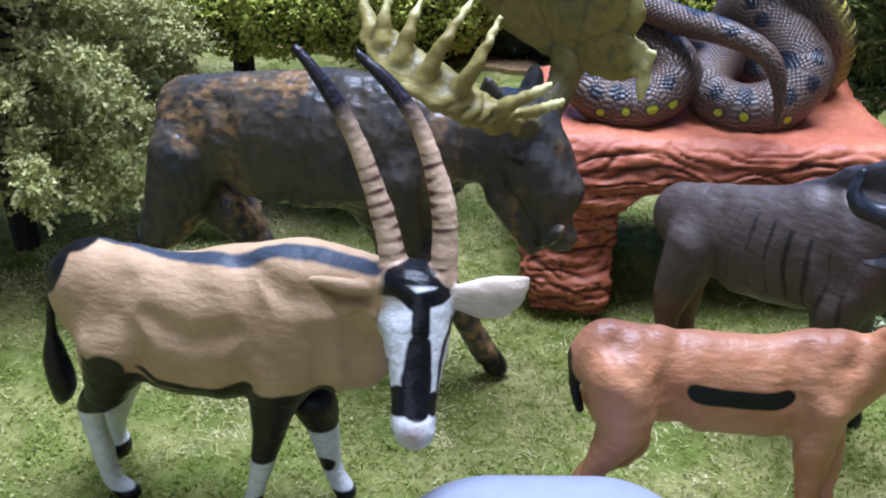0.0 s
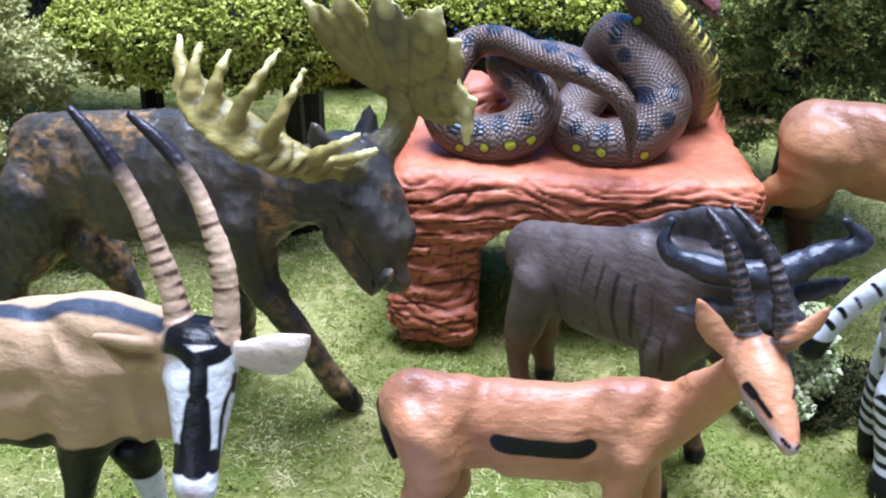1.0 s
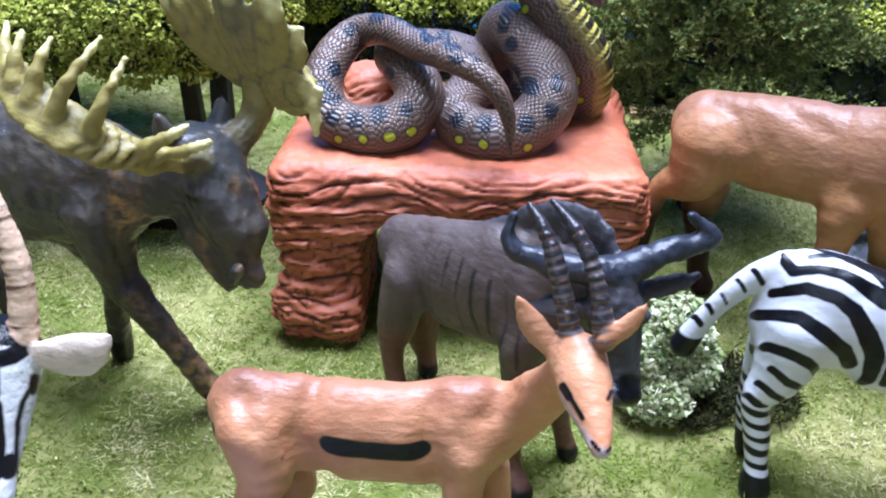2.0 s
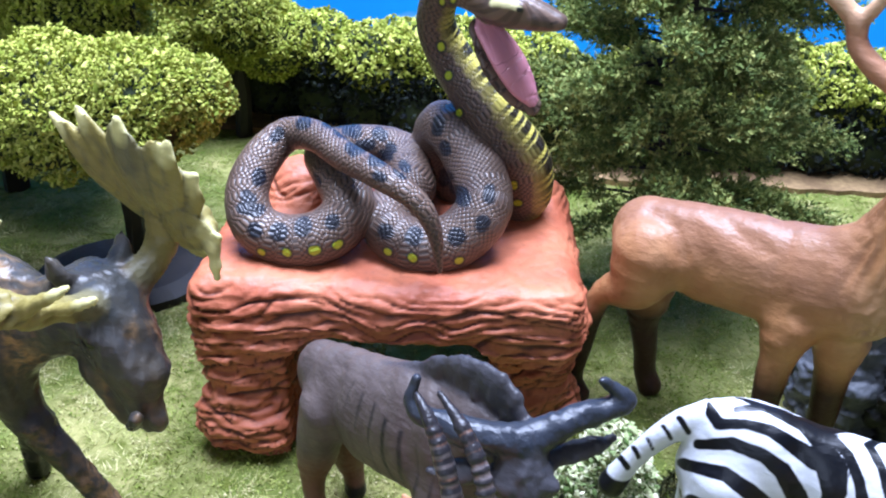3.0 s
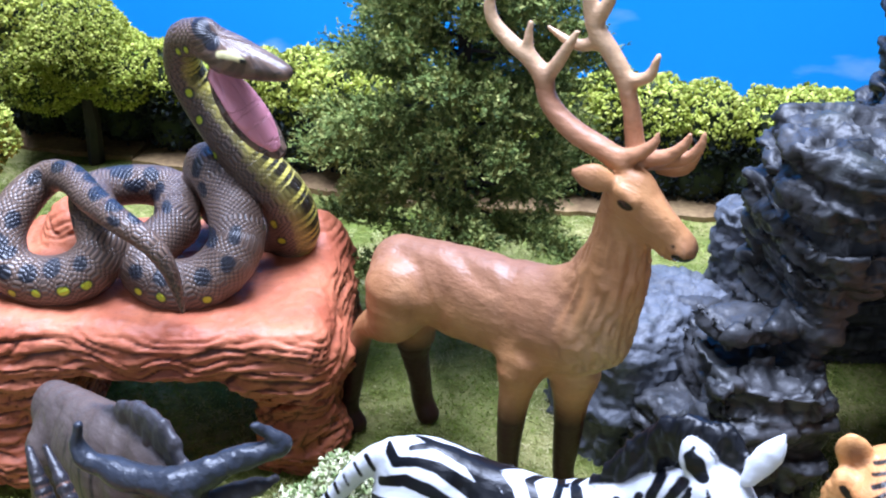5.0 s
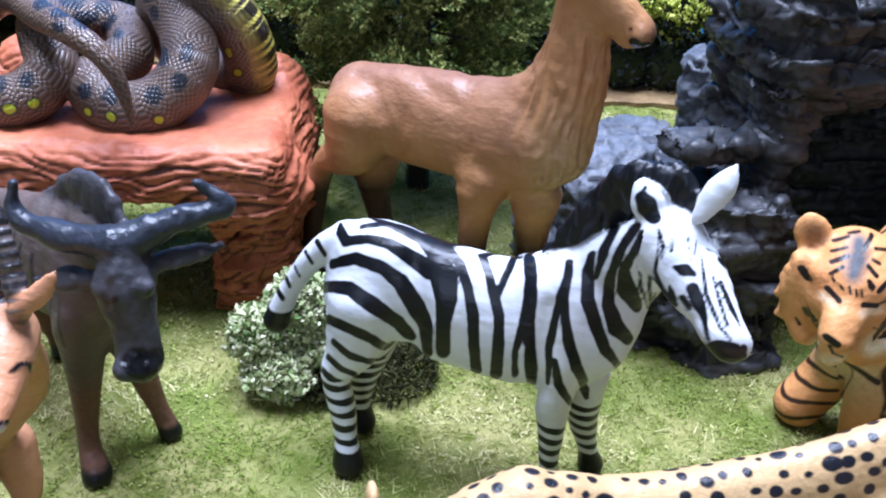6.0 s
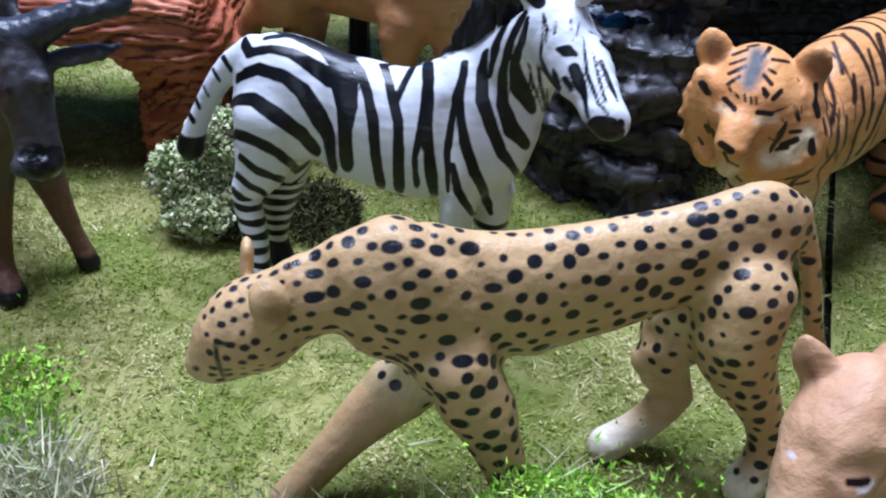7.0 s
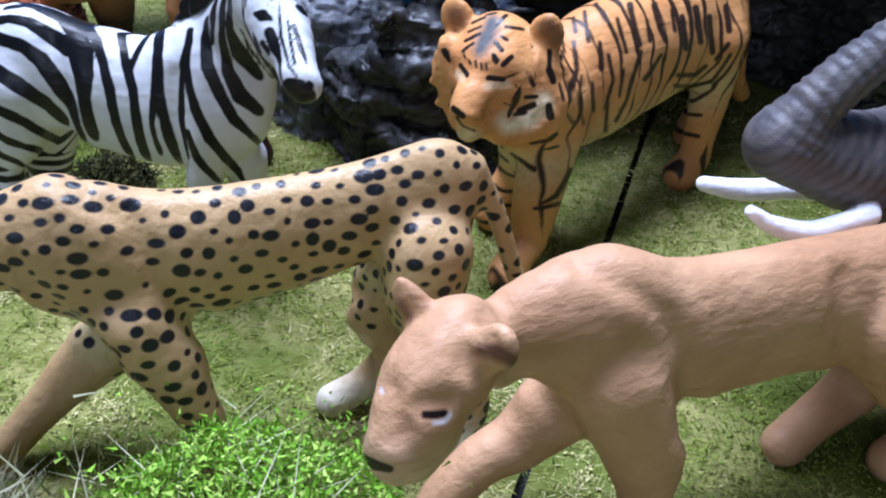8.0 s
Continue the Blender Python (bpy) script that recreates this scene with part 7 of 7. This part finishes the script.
    n = Nodes("snake_paint", 0.36, 0.5)
    grid = [n.math("SINE", n.math("MULTIPLY", n.math(op, n.attr("u_len"), n.attr("u_arc")), 1.4)) for op in ("ADD", "SUBTRACT")]
    scale = n.math("MULTIPLY", n.math("ABSOLUTE", grid[0]), n.math("ABSOLUTE", grid[1]))
    scale = n.math("MAXIMUM", scale, n.span(n.attr("m_skull"), -0.5, 3.0, 0.22, 0.0))
    c = n.mix(n.span(n.noise(60, 4), 0.35, 0.65), srgb(116, 94, 80), srgb(92, 73, 63))
    c = n.mix(n.span(scale, 0.05, 0.45, 0.9, 0.0), c, srgb(38, 29, 26))
    r = 0.36
    for key, coat, soft in (("m_belly", srgb(214, 200, 96), 0.5), ("m_band", srgb(40, 34, 26), 0.35), ("m_spot", srgb(26, 28, 36), 0.4), ("m_drop", srgb(176, 190, 48), 0.3), ("m_mouth", srgb(206, 136, 148), 0.4), ("m_brow", srgb(214, 204, 150), 0.4), ("m_eye", INK, 0.3)):
        d = n.math("ADD", n.attr(key), n.math("MULTIPLY", n.math("SUBTRACT", n.noise(300, 3), 0.5), 0.8))
        c = n.mix(n.span(d, -soft, soft, 1.0, 0.0), c, coat)
    coat = n.done(c, r, n.bump(n.math("ADD", n.math("POWER", scale, 0.5), n.math("MULTIPLY", n.noise(700, 3), 0.5)), 0.6, 0.0005))
    figure("toy_snake", b, pose(0.11, 0.33, 0), coat, marks, "coiled brown python figurine with open pink mouth on the red rock", 0.75, rounds=1, relief=None)


def dome():
    # rounded top taken for the back of another toy; the rest is made up
    b = Body()
    b.limb("body", (-12, 0, 18, 28.5), (12, 0, 18, 28.5), w=0.75)
    b.limb("body", (-20, 0, 2, 24), (20, 0, 2, 24), w=0.9)
    coat = painted("pale_grey_paint", srgb(140, 145, 158), srgb(126, 131, 144), [], 0.6, grain=200, relief=0.1)
    ob = figure("pale_stone", b, pose(0.026, 0.150, 0), coat, None, "smooth pale blue-grey rounded stone on the grass", 1.2, relief=None)
    ob["category"] = "stone"


for cast in (oryx, moose, gazelle, wildebeest, stag, zebra, tiger, cheetah, lioness, elephant, snake, dome):
    cast()


# ---------------------------------------------------------------- trees, hedges and grass
BARK = mottled("black_bark", srgb(24, 22, 22), srgb(44, 38, 34), 60, 0.6)
FLOCK = leafy("flock_leaf", srgb(118, 132, 46), srgb(164, 170, 72), srgb(200, 200, 106))
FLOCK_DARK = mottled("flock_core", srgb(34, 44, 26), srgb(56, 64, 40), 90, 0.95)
NEEDLE = leafy("spruce_sprig", srgb(50, 68, 38), srgb(112, 128, 66), srgb(184, 182, 108), key="tone")
NEEDLE_PALE = leafy("pale_spruce_sprig", srgb(144, 152, 94), srgb(190, 188, 126), srgb(220, 212, 156), key="tone")
WOOD = mottled("plank_wood", srgb(158, 130, 90), srgb(112, 88, 60), 30, 0.8, fine=0.5)
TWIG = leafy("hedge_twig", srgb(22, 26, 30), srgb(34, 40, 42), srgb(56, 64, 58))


def crumbs(rng, centres, size):
    """Small uneven crumbs, eight faces each, at the centres."""
    n = len(centres)
    axes = np.array([(1, 0, 0), (0, 1, 0), (-1, 0, 0), (0, -1, 0), (0, 0, 1), (0, 0, -1)], float)
    turn = np.linalg.qr(rng.randn(n, 3, 3))[0]
    v = (axes[None] * (0.45 + 1.0 * rng.rand(n, 6, 1)) * (1.25, 0.9, 0.4)) @ turn
    v = v * (size * (0.6 + 0.8 * rng.rand(n, 1, 1))) + centres[:, None]
    tris = np.array([(0, 1, 4), (1, 2, 4), (2, 3, 4), (3, 0, 4), (1, 0, 5), (2, 1, 5), (3, 2, 5), (0, 3, 5)])
    f = tris[None] + 6 * np.arange(n)[:, None, None]
    return v.reshape(-1, 3), f.reshape(-1, 3)


def blades(rng, root, way, length, width, loose=None):
    """Thin pointed blades from the roots; with loose they lie nearly flat, face up."""
    side = np.cross(way, rng.randn(len(root), 3) if loose is None else rng.randn(len(root), 3) * loose + (0, 0, 1))
    side /= np.linalg.norm(side, axis=1)[:, None] + 1e-9
    v = np.stack([root - side * width[:, None], root + side * width[:, None], root + way * length[:, None]], 1)
    return v.reshape(-1, 3), np.arange(3 * len(root)).reshape(-1, 3)


def on_blobs(rng, blobs, n, under=0.35):
    """Points on the outside of a heap of flattened balls, fewer below."""
    out = []
    w = np.array([b[3] ** 2 for b in blobs])
    pick = rng.choice(len(blobs), n * 3, p=w / w.sum())
    way = rng.randn(n * 3, 3)
    way /= np.linalg.norm(way, axis=1)[:, None]
    b = np.array(blobs)[pick]
    p = b[:, :3] + way * b[:, 3:4] * np.stack([b[:, 4], b[:, 4], b[:, 5]], 1) * (0.9 + 0.16 * rng.rand(n * 3, 1))
    clump = vnoise(p, 210.0, 2)
    p += way * (0.0018 * clump + 0.17 * b[:, 3] * vnoise(p, 75.0, 2))[:, None]
    keep = ((way[:, 2] > -0.25) | (rng.rand(n * 3) < under)) & (clump > -0.22 - 0.2 * rng.rand(n * 3))
    for k, (x, y, z, r, sx, sz) in enumerate(blobs):
        q = (p - (x, y, z)) / (r * sx, r * sx, r * sz)
        keep &= (np.linalg.norm(q, axis=1) > 0.86) | (pick == k)
    return p[keep][:n]


def core(blobs):
    """Dark foam under the leaves."""
    verts, faces = [], []
    for x, y, z, r, sx, sz in blobs:
        bm = bmesh.new()
        bmesh.ops.create_icosphere(bm, subdivisions=2, radius=1)
        o = len(verts)
        for v in bm.verts:
            k = 0.9 * r * (1 + 0.08 * noise.noise(v.co * 2.5 + Vector((x, y, z)) * 40))
            verts.append((x + v.co.x * k * sx, y + v.co.y * k * sx, z + v.co.z * k * sz))
        faces += [tuple(v.index + o for v in f.verts) for f in bm.faces]
        bm.free()
    return verts, faces


def tube(path, n=7):
    """A tapering round bar along (x, y, z, r)."""
    verts, faces = [], []
    for x, y, z, r in path:
        for i in range(n):
            a = 2 * math.pi * i / n
            k = r * (1 + 0.12 * math.sin(3 * a + z * 90))
            verts.append((x + k * math.cos(a), y + k * math.sin(a), z))
    for s in range(len(path) - 1):
        for i in range(n):
            j = (i + 1) % n
            faces.append((s * n + i, s * n + j, s * n + n + j, s * n + n + i))
    faces.append(tuple(range(n))[::-1])
    faces.append(tuple((len(path) - 1) * n + i for i in range(n)))
    return verts, faces


def flock_tree(x, y, blobs, trunk, seed, label, count=5000, base=True):
    """A bought model tree: black stem on an oval foot, dark foam and pale leaf crumbs."""
    rng = np.random.RandomState(seed)
    tree = tagged(new("model_tree"), label, "tree", "leafy model trees")
    tree.matrix_basis = pose(x, y, GROUND)
    part("trunk", *tube(trunk), BARK, tree, "black plastic stem")
    if base:
        rim = [(0.043 * math.cos(a) * s, 0.035 * math.sin(a) * s, z) for s, z in ((1, -0.003), (1, 0.004), (0.8, 0.008), (0.2, 0.010)) for a in np.linspace(0, 2 * math.pi, 25)[:-1]]
        fs = [(k * 24 + i, k * 24 + (i + 1) % 24, k * 24 + 24 + (i + 1) % 24, k * 24 + 24 + i) for k in range(3) for i in range(24)]
        part("foot", rim, fs + [tuple(72 + i for i in range(24))], BARK, tree, "black oval foot")
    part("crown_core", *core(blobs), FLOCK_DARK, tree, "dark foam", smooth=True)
    v, f = crumbs(rng, on_blobs(rng, blobs, int(4.4 * count)), 0.00098)
    part("crown", v.tolist(), f.tolist(), FLOCK, tree, "yellow-green leaf crumbs")
    return tree


def spruce(x, y, height, radius, seed, leaf, label, sprigs=6500, foot=0.02, taper=0.7, broad=1.0):
    """A model fir: stem, drooping limbs and a crown of fine sprigs with gaps."""
    rng = np.random.RandomState(seed)
    tree = tagged(new("model_fir_tree"), label, "tree", "model fir trees")
    tree.matrix_basis = pose(x, y, GROUND)
    part("trunk", *tube([(0, 0, -0.003, 0.006), (0, 0, 0.05, 0.005), (0, 0, height, 0.0008)]), BARK, tree, "dark stem")
    limbs = 190
    root, tip = [], []
    for i in range(limbs):
        h = foot + (height - foot) * (i / limbs) ** 0.9
        a = i * 2.39996 + rng.rand() * 0.6
        reach = radius * (1 - (h - foot) / (height - foot)) ** taper * (0.5 + 0.65 * rng.rand()) + 0.008
        root.append((0, 0, h))
        tip.append((reach * math.cos(a), reach * math.sin(a), h - 0.1 * reach + 0.016 * rng.rand()))
    root, tip = np.array(root), np.array(tip)
    lv, lf = [], []
    for a, b in zip(root, tip):
        s = np.cross(b - a, (0, 0, 1))
        s = s / np.linalg.norm(s) * 0.0009
        o = len(lv)
        lv += [tuple(a - s), tuple(a + s), tuple(b), tuple(a + (0, 0, 0.0016))]
        lf += [(o, o + 1, o + 2), (o + 1, o + 3, o + 2), (o + 3, o, o + 2)]
    part("branchwork", lv, lf, BARK, tree, "thin dark limbs")
    reach = np.linalg.norm(tip[:, :2], axis=1)
    pick = rng.choice(limbs, sprigs, p=reach / reach.sum())
    u = 0.3 + 0.72 * rng.rand(sprigs) ** 0.8
    p = root[pick] + (tip[pick] - root[pick]) * u[:, None] + rng.randn(sprigs, 3) * 0.0026
    out = tip[pick] - root[pick]
    out /= np.linalg.norm(out, axis=1)[:, None]
    spray = out * 0.8 + rng.randn(sprigs, 3) * 0.55 + (0, 0, 0.2)
    spray /= np.linalg.norm(spray, axis=1)[:, None]
    many = 13
    along = np.tile(np.linspace(0, 1, many), sprigs)
    axis = np.repeat(spray, many, 0)
    p = np.repeat(p, many, 0) + axis * (along * np.repeat(0.005 + 0.005 * rng.rand(sprigs), many))[:, None] + rng.randn(sprigs * many, 3) * 0.0004
    way = axis * 0.8 + rng.randn(sprigs * many, 3) * 0.5
    way /= np.linalg.norm(way, axis=1)[:, None]
    v, f = blades(rng, p, way, (0.0016 + 0.0018 * rng.rand(len(p))) * (1.15 - 0.5 * along), (0.0003 + 0.0003 * rng.rand(len(p))) * broad)
    crown = part("crown", v.tolist(), f.tolist(), leaf, tree, "fine uneven sprigs")
    crown.data.attributes.new("tone", "FLOAT", "POINT").data.foreach_set("value", np.repeat(np.clip(np.repeat(rng.rand(sprigs), many) * 0.75 + 0.25 * along, 0, 1), 3).astype(np.float32))
    return tree


flock_tree(-0.028, 0.430, [(0.024, -0.034, 0.104, 0.031, 1.0, 0.82), (-0.004, -0.038, 0.105, 0.033, 1.0, 0.84), (0.046, -0.03, 0.107, 0.020, 1.0, 0.85), (-0.035, -0.03, 0.102, 0.031, 1.0, 0.8), (-0.066, -0.024, 0.098, 0.027, 1.0, 0.8)],
           [(0.008, 0.004, 0.0, 0.008), (0.012, -0.008, 0.04, 0.005), (0.014, -0.026, 0.10, 0.004)], 1, "yellow-green flat-crowned model tree on a black foot", 6500)
flock_tree(-0.015, 0.47, [(-0.006, -0.004, 0.160, 0.035, 1.0, 0.8), (-0.044, 0.0, 0.166, 0.038, 1.0, 0.8), (0.020, 0.0, 0.145, 0.025, 1.0, 0.85), (-0.08, 0.006, 0.158, 0.034, 1.0, 0.75), (-0.035, 0.012, 0.118, 0.034, 1.0, 0.8)],
           [(0, 0, 0.0, 0.008), (0.002, 0, 0.06, 0.006), (-0.01, 0, 0.15, 0.004)], 2, "tall leafy yellow-green model tree by the hedge", 7000, base=False)
flock_tree(0.0, 0.615, [(0.0, 0.0, 0.084, 0.034, 1.0, 0.95), (0.022, 0.006, 0.066, 0.027, 1.0, 1.0), (-0.026, 0.0, 0.068, 0.030, 1.0, 1.0)],
           [(0, 0, 0.0, 0.006), (0.002, 0, 0.03, 0.005), (0, 0, 0.06, 0.003)], 4, "tall rounded yellow-green bush in the hedge line", 4200, base=False)
flock_tree(-0.12, 0.53, [(0.0, 0.0, 0.115, 0.06, 1.0, 0.6), (-0.07, 0.02, 0.11, 0.055, 1.0, 0.6), (0.06, 0.0, 0.10, 0.04, 1.0, 0.7)],
           [(0, 0, 0.0, 0.008), (0.002, 0, 0.06, 0.006), (0, 0, 0.11, 0.004)], 3, "broad yellow-green model tree near the hedge", 5000, base=False)
spruce(0.232, 0.422, 0.31, 0.074, 11, NEEDLE, "dense dark green model fir behind the stag", 22000, foot=0.05, taper=0.95, broad=1.15)
spruce(-0.186, 0.355, 0.26, 0.090, 12, NEEDLE_PALE, "pale sage green model fir by the moose", 27000, foot=0.03, broad=1.5)


def hedge(x0, y0, x1, y1, seed, height=0.078, plank=True):
    """A clipped model hedge on a wooden strip."""
    rng = np.random.RandomState(seed)
    length = math.hypot(x1 - x0, y1 - y0)
    thing = tagged(new("model_hedge"), "leafy yellow-green model hedge with a dark foot on a wooden strip", "hedge", "hedges before the sky")
    thing.matrix_basis = pose((x0 + x1) / 2, (y0 + y1) / 2, GROUND, 0, 0, math.degrees(math.atan2(y1 - y0, x1 - x0)))
    n = max(3, int(length / 0.03))
    blobs = [((i + 0.5) / n * length - length / 2 + 0.006 * rng.randn(), 0.006 * rng.randn(), height * (0.70 + 0.08 * rng.rand()), 0.022 + 0.005 * rng.rand(), 1.0, 0.95) for i in range(n)]
    low = [((i + 0.5) / n * length - length / 2, 0.008, height * 0.25, 0.024, 1.0, 1.0) for i in range(n)]
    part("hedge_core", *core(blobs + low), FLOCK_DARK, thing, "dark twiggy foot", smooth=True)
    # blue-black crumbs over the lower half of the hedge
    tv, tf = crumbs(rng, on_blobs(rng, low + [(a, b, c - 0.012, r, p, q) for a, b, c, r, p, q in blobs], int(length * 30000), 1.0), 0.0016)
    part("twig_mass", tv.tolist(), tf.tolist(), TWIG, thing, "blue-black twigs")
    v, f = crumbs(rng, on_blobs(rng, blobs, int(length * 46000), 0.15), 0.0014)
    part("leaves", v.tolist(), f.tolist(), FLOCK, thing, "yellow-green leaf crumbs")
    if plank:
        h, t = 0.5 * length, 0.0035
        rows = 24
        pv, pf = [], []
        for i in range(rows + 1):
            x = -h + length * i / rows
            j = 0.0012 * math.sin(i * 2.3 + seed)
            pv += [(x, -0.030 + j, -0.003), (x, -0.030 + j, t), (x, 0.03, t + 0.001), (x, 0.03, -0.003)]
        for i in range(rows):
            a = i * 4
            pf += [(a, a + 4, a + 5, a + 1), (a + 1, a + 5, a + 6, a + 2), (a + 2, a + 6, a + 7, a + 3)]
        pf += [(0, 1, 2, 3), (rows * 4 + 3, rows * 4 + 2, rows * 4 + 1, rows * 4)]
        part("plank", pv, pf, WOOD, thing, "weathered wooden strip")
    return thing


hedge(-0.50, 0.745, -0.22, 0.70, 21)
hedge(-0.215, 0.70, 0.03, 0.645, 22)
hedge(0.035, 0.640, 0.225, 0.575, 23)
hedge(0.23, 0.575, 0.42, 0.56, 24)
hedge(0.425, 0.555, 0.70, 0.56, 25)


def tuft(x, y, blobs, n, leaf, seed, label, length=0.006, width=0.0004, name="grass_tuft", up=0.6, foot=GROUND):
    """A loose cushion of curled stalks and leaves."""
    rng = np.random.RandomState(seed)
    p = on_blobs(rng, blobs, n, 1.0)
    p = np.vstack([p, np.array([b[:3] for b in blobs])[rng.choice(len(blobs), n // 2)] + rng.randn(n // 2, 3) * blobs[0][3] * 0.5])
    p[:, 2] = np.maximum(p[:, 2], 0.0)
    way = rng.randn(len(p), 3) * 0.8 + (0, 0, up)
    way /= np.linalg.norm(way, axis=1)[:, None]
    v, f = blades(rng, p, way, length * (0.5 + rng.rand(len(p))), width * (0.6 + 0.9 * rng.rand(len(p))))
    ob = part(name, v.tolist(), f.tolist(), leaf)
    ob.matrix_basis = pose(x, y, foot)
    return tagged(ob, label, "grass tuft")


MOSS = leafy("moss_leaf", srgb(92, 146, 38), srgb(138, 186, 62), srgb(192, 212, 112))
STRAW = leafy("straw", srgb(160, 166, 126), srgb(194, 192, 154), srgb(216, 210, 180))
LICHEN = leafy("lichen", srgb(86, 112, 58), srgb(166, 174, 124), srgb(222, 218, 184))
tuft(0.270, 0.098, [(0, 0, 0.012, 0.022, 1.2, 0.9), (0.018, 0.004, 0.010, 0.016, 1.2, 0.9), (-0.016, -0.004, 0.008, 0.014, 1.2, 0.9)], 11000, MOSS, 31, "bright green mossy tuft in front of the cheetah", 0.0019, 0.00038)
tuft(0.209, 0.100, [(0, 0, 0.005, 0.016, 1.2, 0.7), (-0.022, 0.002, 0.004, 0.014, 1.2, 0.7)], 4200, STRAW, 32, "dry beige grass tuft", 0.010, 0.0003, up=1.2)
tuft(0.146, 0.134, [(0, 0, 0.016, 0.014, 1.1, 1.3), (-0.014, -0.004, 0.010, 0.013, 1.2, 1.0), (0.006, 0.008, 0.030, 0.008, 1.0, 1.2)], 2600, MOSS, 33, "tall leafy green tuft mixed with straw", 0.002, 0.0005, up=0.9)
tuft(0.150, 0.118, [(0, 0, 0.012, 0.018, 1.2, 0.9)], 2200, STRAW, 34, "dry straw at the foot of a green tuft", 0.012, 0.00025, up=1.2)
tuft(0.372, 0.030, [(0, 0, 0.008, 0.014, 1.3, 0.8), (0.016, 0.002, 0.006, 0.010, 1.3, 0.8)], 5000, MOSS, 37, "small green mossy tuft by the lioness", 0.0019, 0.00038)
tuft(0.268, 0.092, [(0, 0, 0.012, 0.024, 1.3, 0.8), (-0.024, -0.002, 0.008, 0.016, 1.3, 0.8)], 350, STRAW, 38, "long straw stalks over a mossy tuft", 0.012, 0.0002, up=0.5)
tuft(0.214, 0.268, [(0, 0, 0.004, 0.012, 1.4, 0.5), (-0.024, -0.004, 0.003, 0.010, 1.4, 0.5)], 2600, leafy("dry_moss", srgb(26, 32, 14), srgb(46, 50, 22), srgb(70, 66, 34)), 36, "dark brownish green moss behind the zebra", 0.004, 0.0004, "moss_patch", 0.3)


BUSH_CORE = mottled("lichen_core", srgb(86, 100, 70), srgb(120, 126, 98), 120, 0.95)


def lichen(x, y, blobs, seed, label, n=9500):
    """A bought bush of pale crumbs."""
    rng = np.random.RandomState(seed)
    bush = tagged(new("lichen_bush"), label, "bush")
    bush.matrix_basis = pose(x, y, GROUND)
    part("bush_core", *core([(a, b, c, r * 0.92, u, w) for a, b, c, r, u, w in blobs]), BUSH_CORE, bush, "grey-green core", smooth=True)
    v, f = crumbs(rng, on_blobs(rng, blobs, n, 0.8) + rng.randn(n, 3) * 0.0012, 0.0011)
    part("crumb_cover", v.tolist(), f.tolist(), LICHEN, bush, "pale grey-green crumbs")


lichen(0.179, 0.268, [(0.004, 0, 0.031, 0.010, 1.0, 1.1), (-0.010, -0.002, 0.021, 0.010, 1.0, 1.0), (0.008, 0.002, 0.016, 0.011, 1.1, 1.0), (-0.004, -0.006, 0.010, 0.010, 1.2, 0.9)], 35, "pale grey-green lichen bush beside the zebra")


def grass():
    rng = np.random.RandomState(77)
    n = 300000
    x = np.where(rng.rand(n) < 0.85, -0.20 + 0.72 * rng.rand(n), -0.5 + 1.3 * rng.rand(n))
    y = 0.07 + 0.55 * rng.rand(n) ** 1.3
    keep = np.abs(x - seam_x(y)) > 0.0024
    x, y = x[keep], y[keep]
    flat = np.stack([x, y, 0 * x], -1)
    patch, clump = vnoise(flat, 55.0), vnoise(flat + 3, 26.0, 3)
    root = np.stack([x, y, lie(x, y) - 0.0003], -1)
    way = rng.randn(len(x), 3) * (0.9, 0.9, 0.22) + (0, 0, 0.26)
    way[:, :2] += 0.6 * np.stack([np.cos(patch * 5), np.sin(patch * 5)], -1)
    way[:, 2] = np.abs(way[:, 2])
    way /= np.linalg.norm(way, axis=1)[:, None]
    size = 0.0022 + 0.0046 * rng.rand(len(x)) ** 1.6
    v, f = blades(rng, root, way, size, 0.00014 + 0.0002 * rng.rand(len(x)), 0.9)
    tone = np.clip(0.45 + 0.75 * clump + 0.45 * vnoise(flat + 5, 110.0, 2) + 0.12 * rng.randn(len(x)), 0.16, 0.84)
    m = 110000
    cx, cy = -0.18 + 0.68 * rng.rand(m), 0.06 + 0.40 * rng.rand(m) ** 1.2
    away = (np.abs(cx - seam_x(cy)) > 0.003) & (vnoise(np.stack([cx, cy, 0 * cx], -1) + 9, 60.0, 2) > -0.25)
    cx, cy = cx[away], cy[away]
    cv, cf = crumbs(rng, np.stack([cx, cy, lie(cx, cy) + 0.0004 + 0.0012 * rng.rand(len(cx))], -1), 0.00046)
    lump = np.clip(0.42 + 0.6 * vnoise(np.stack([cx, cy, 0 * cx], -1) + 3, 26.0, 3) + 0.5 * vnoise(np.stack([cx, cy, 0 * cx], -1) + 8, 140.0, 2) + 0.12 * rng.randn(len(cx)), 0.26, 0.9)
    ob = part("grass", np.vstack([v, cv]).tolist(), f.tolist() + (cf + len(v)).tolist(), GRASS_BLADE)
    ob.data.attributes.new("tone", "FLOAT", "POINT").data.foreach_set("value", np.r_[np.repeat(tone, 3), np.repeat(lump, 6)].astype(np.float32))
    tagged(ob, "short yellow-green flock fibres on the mat", "grass", kind="stuff")


grass()
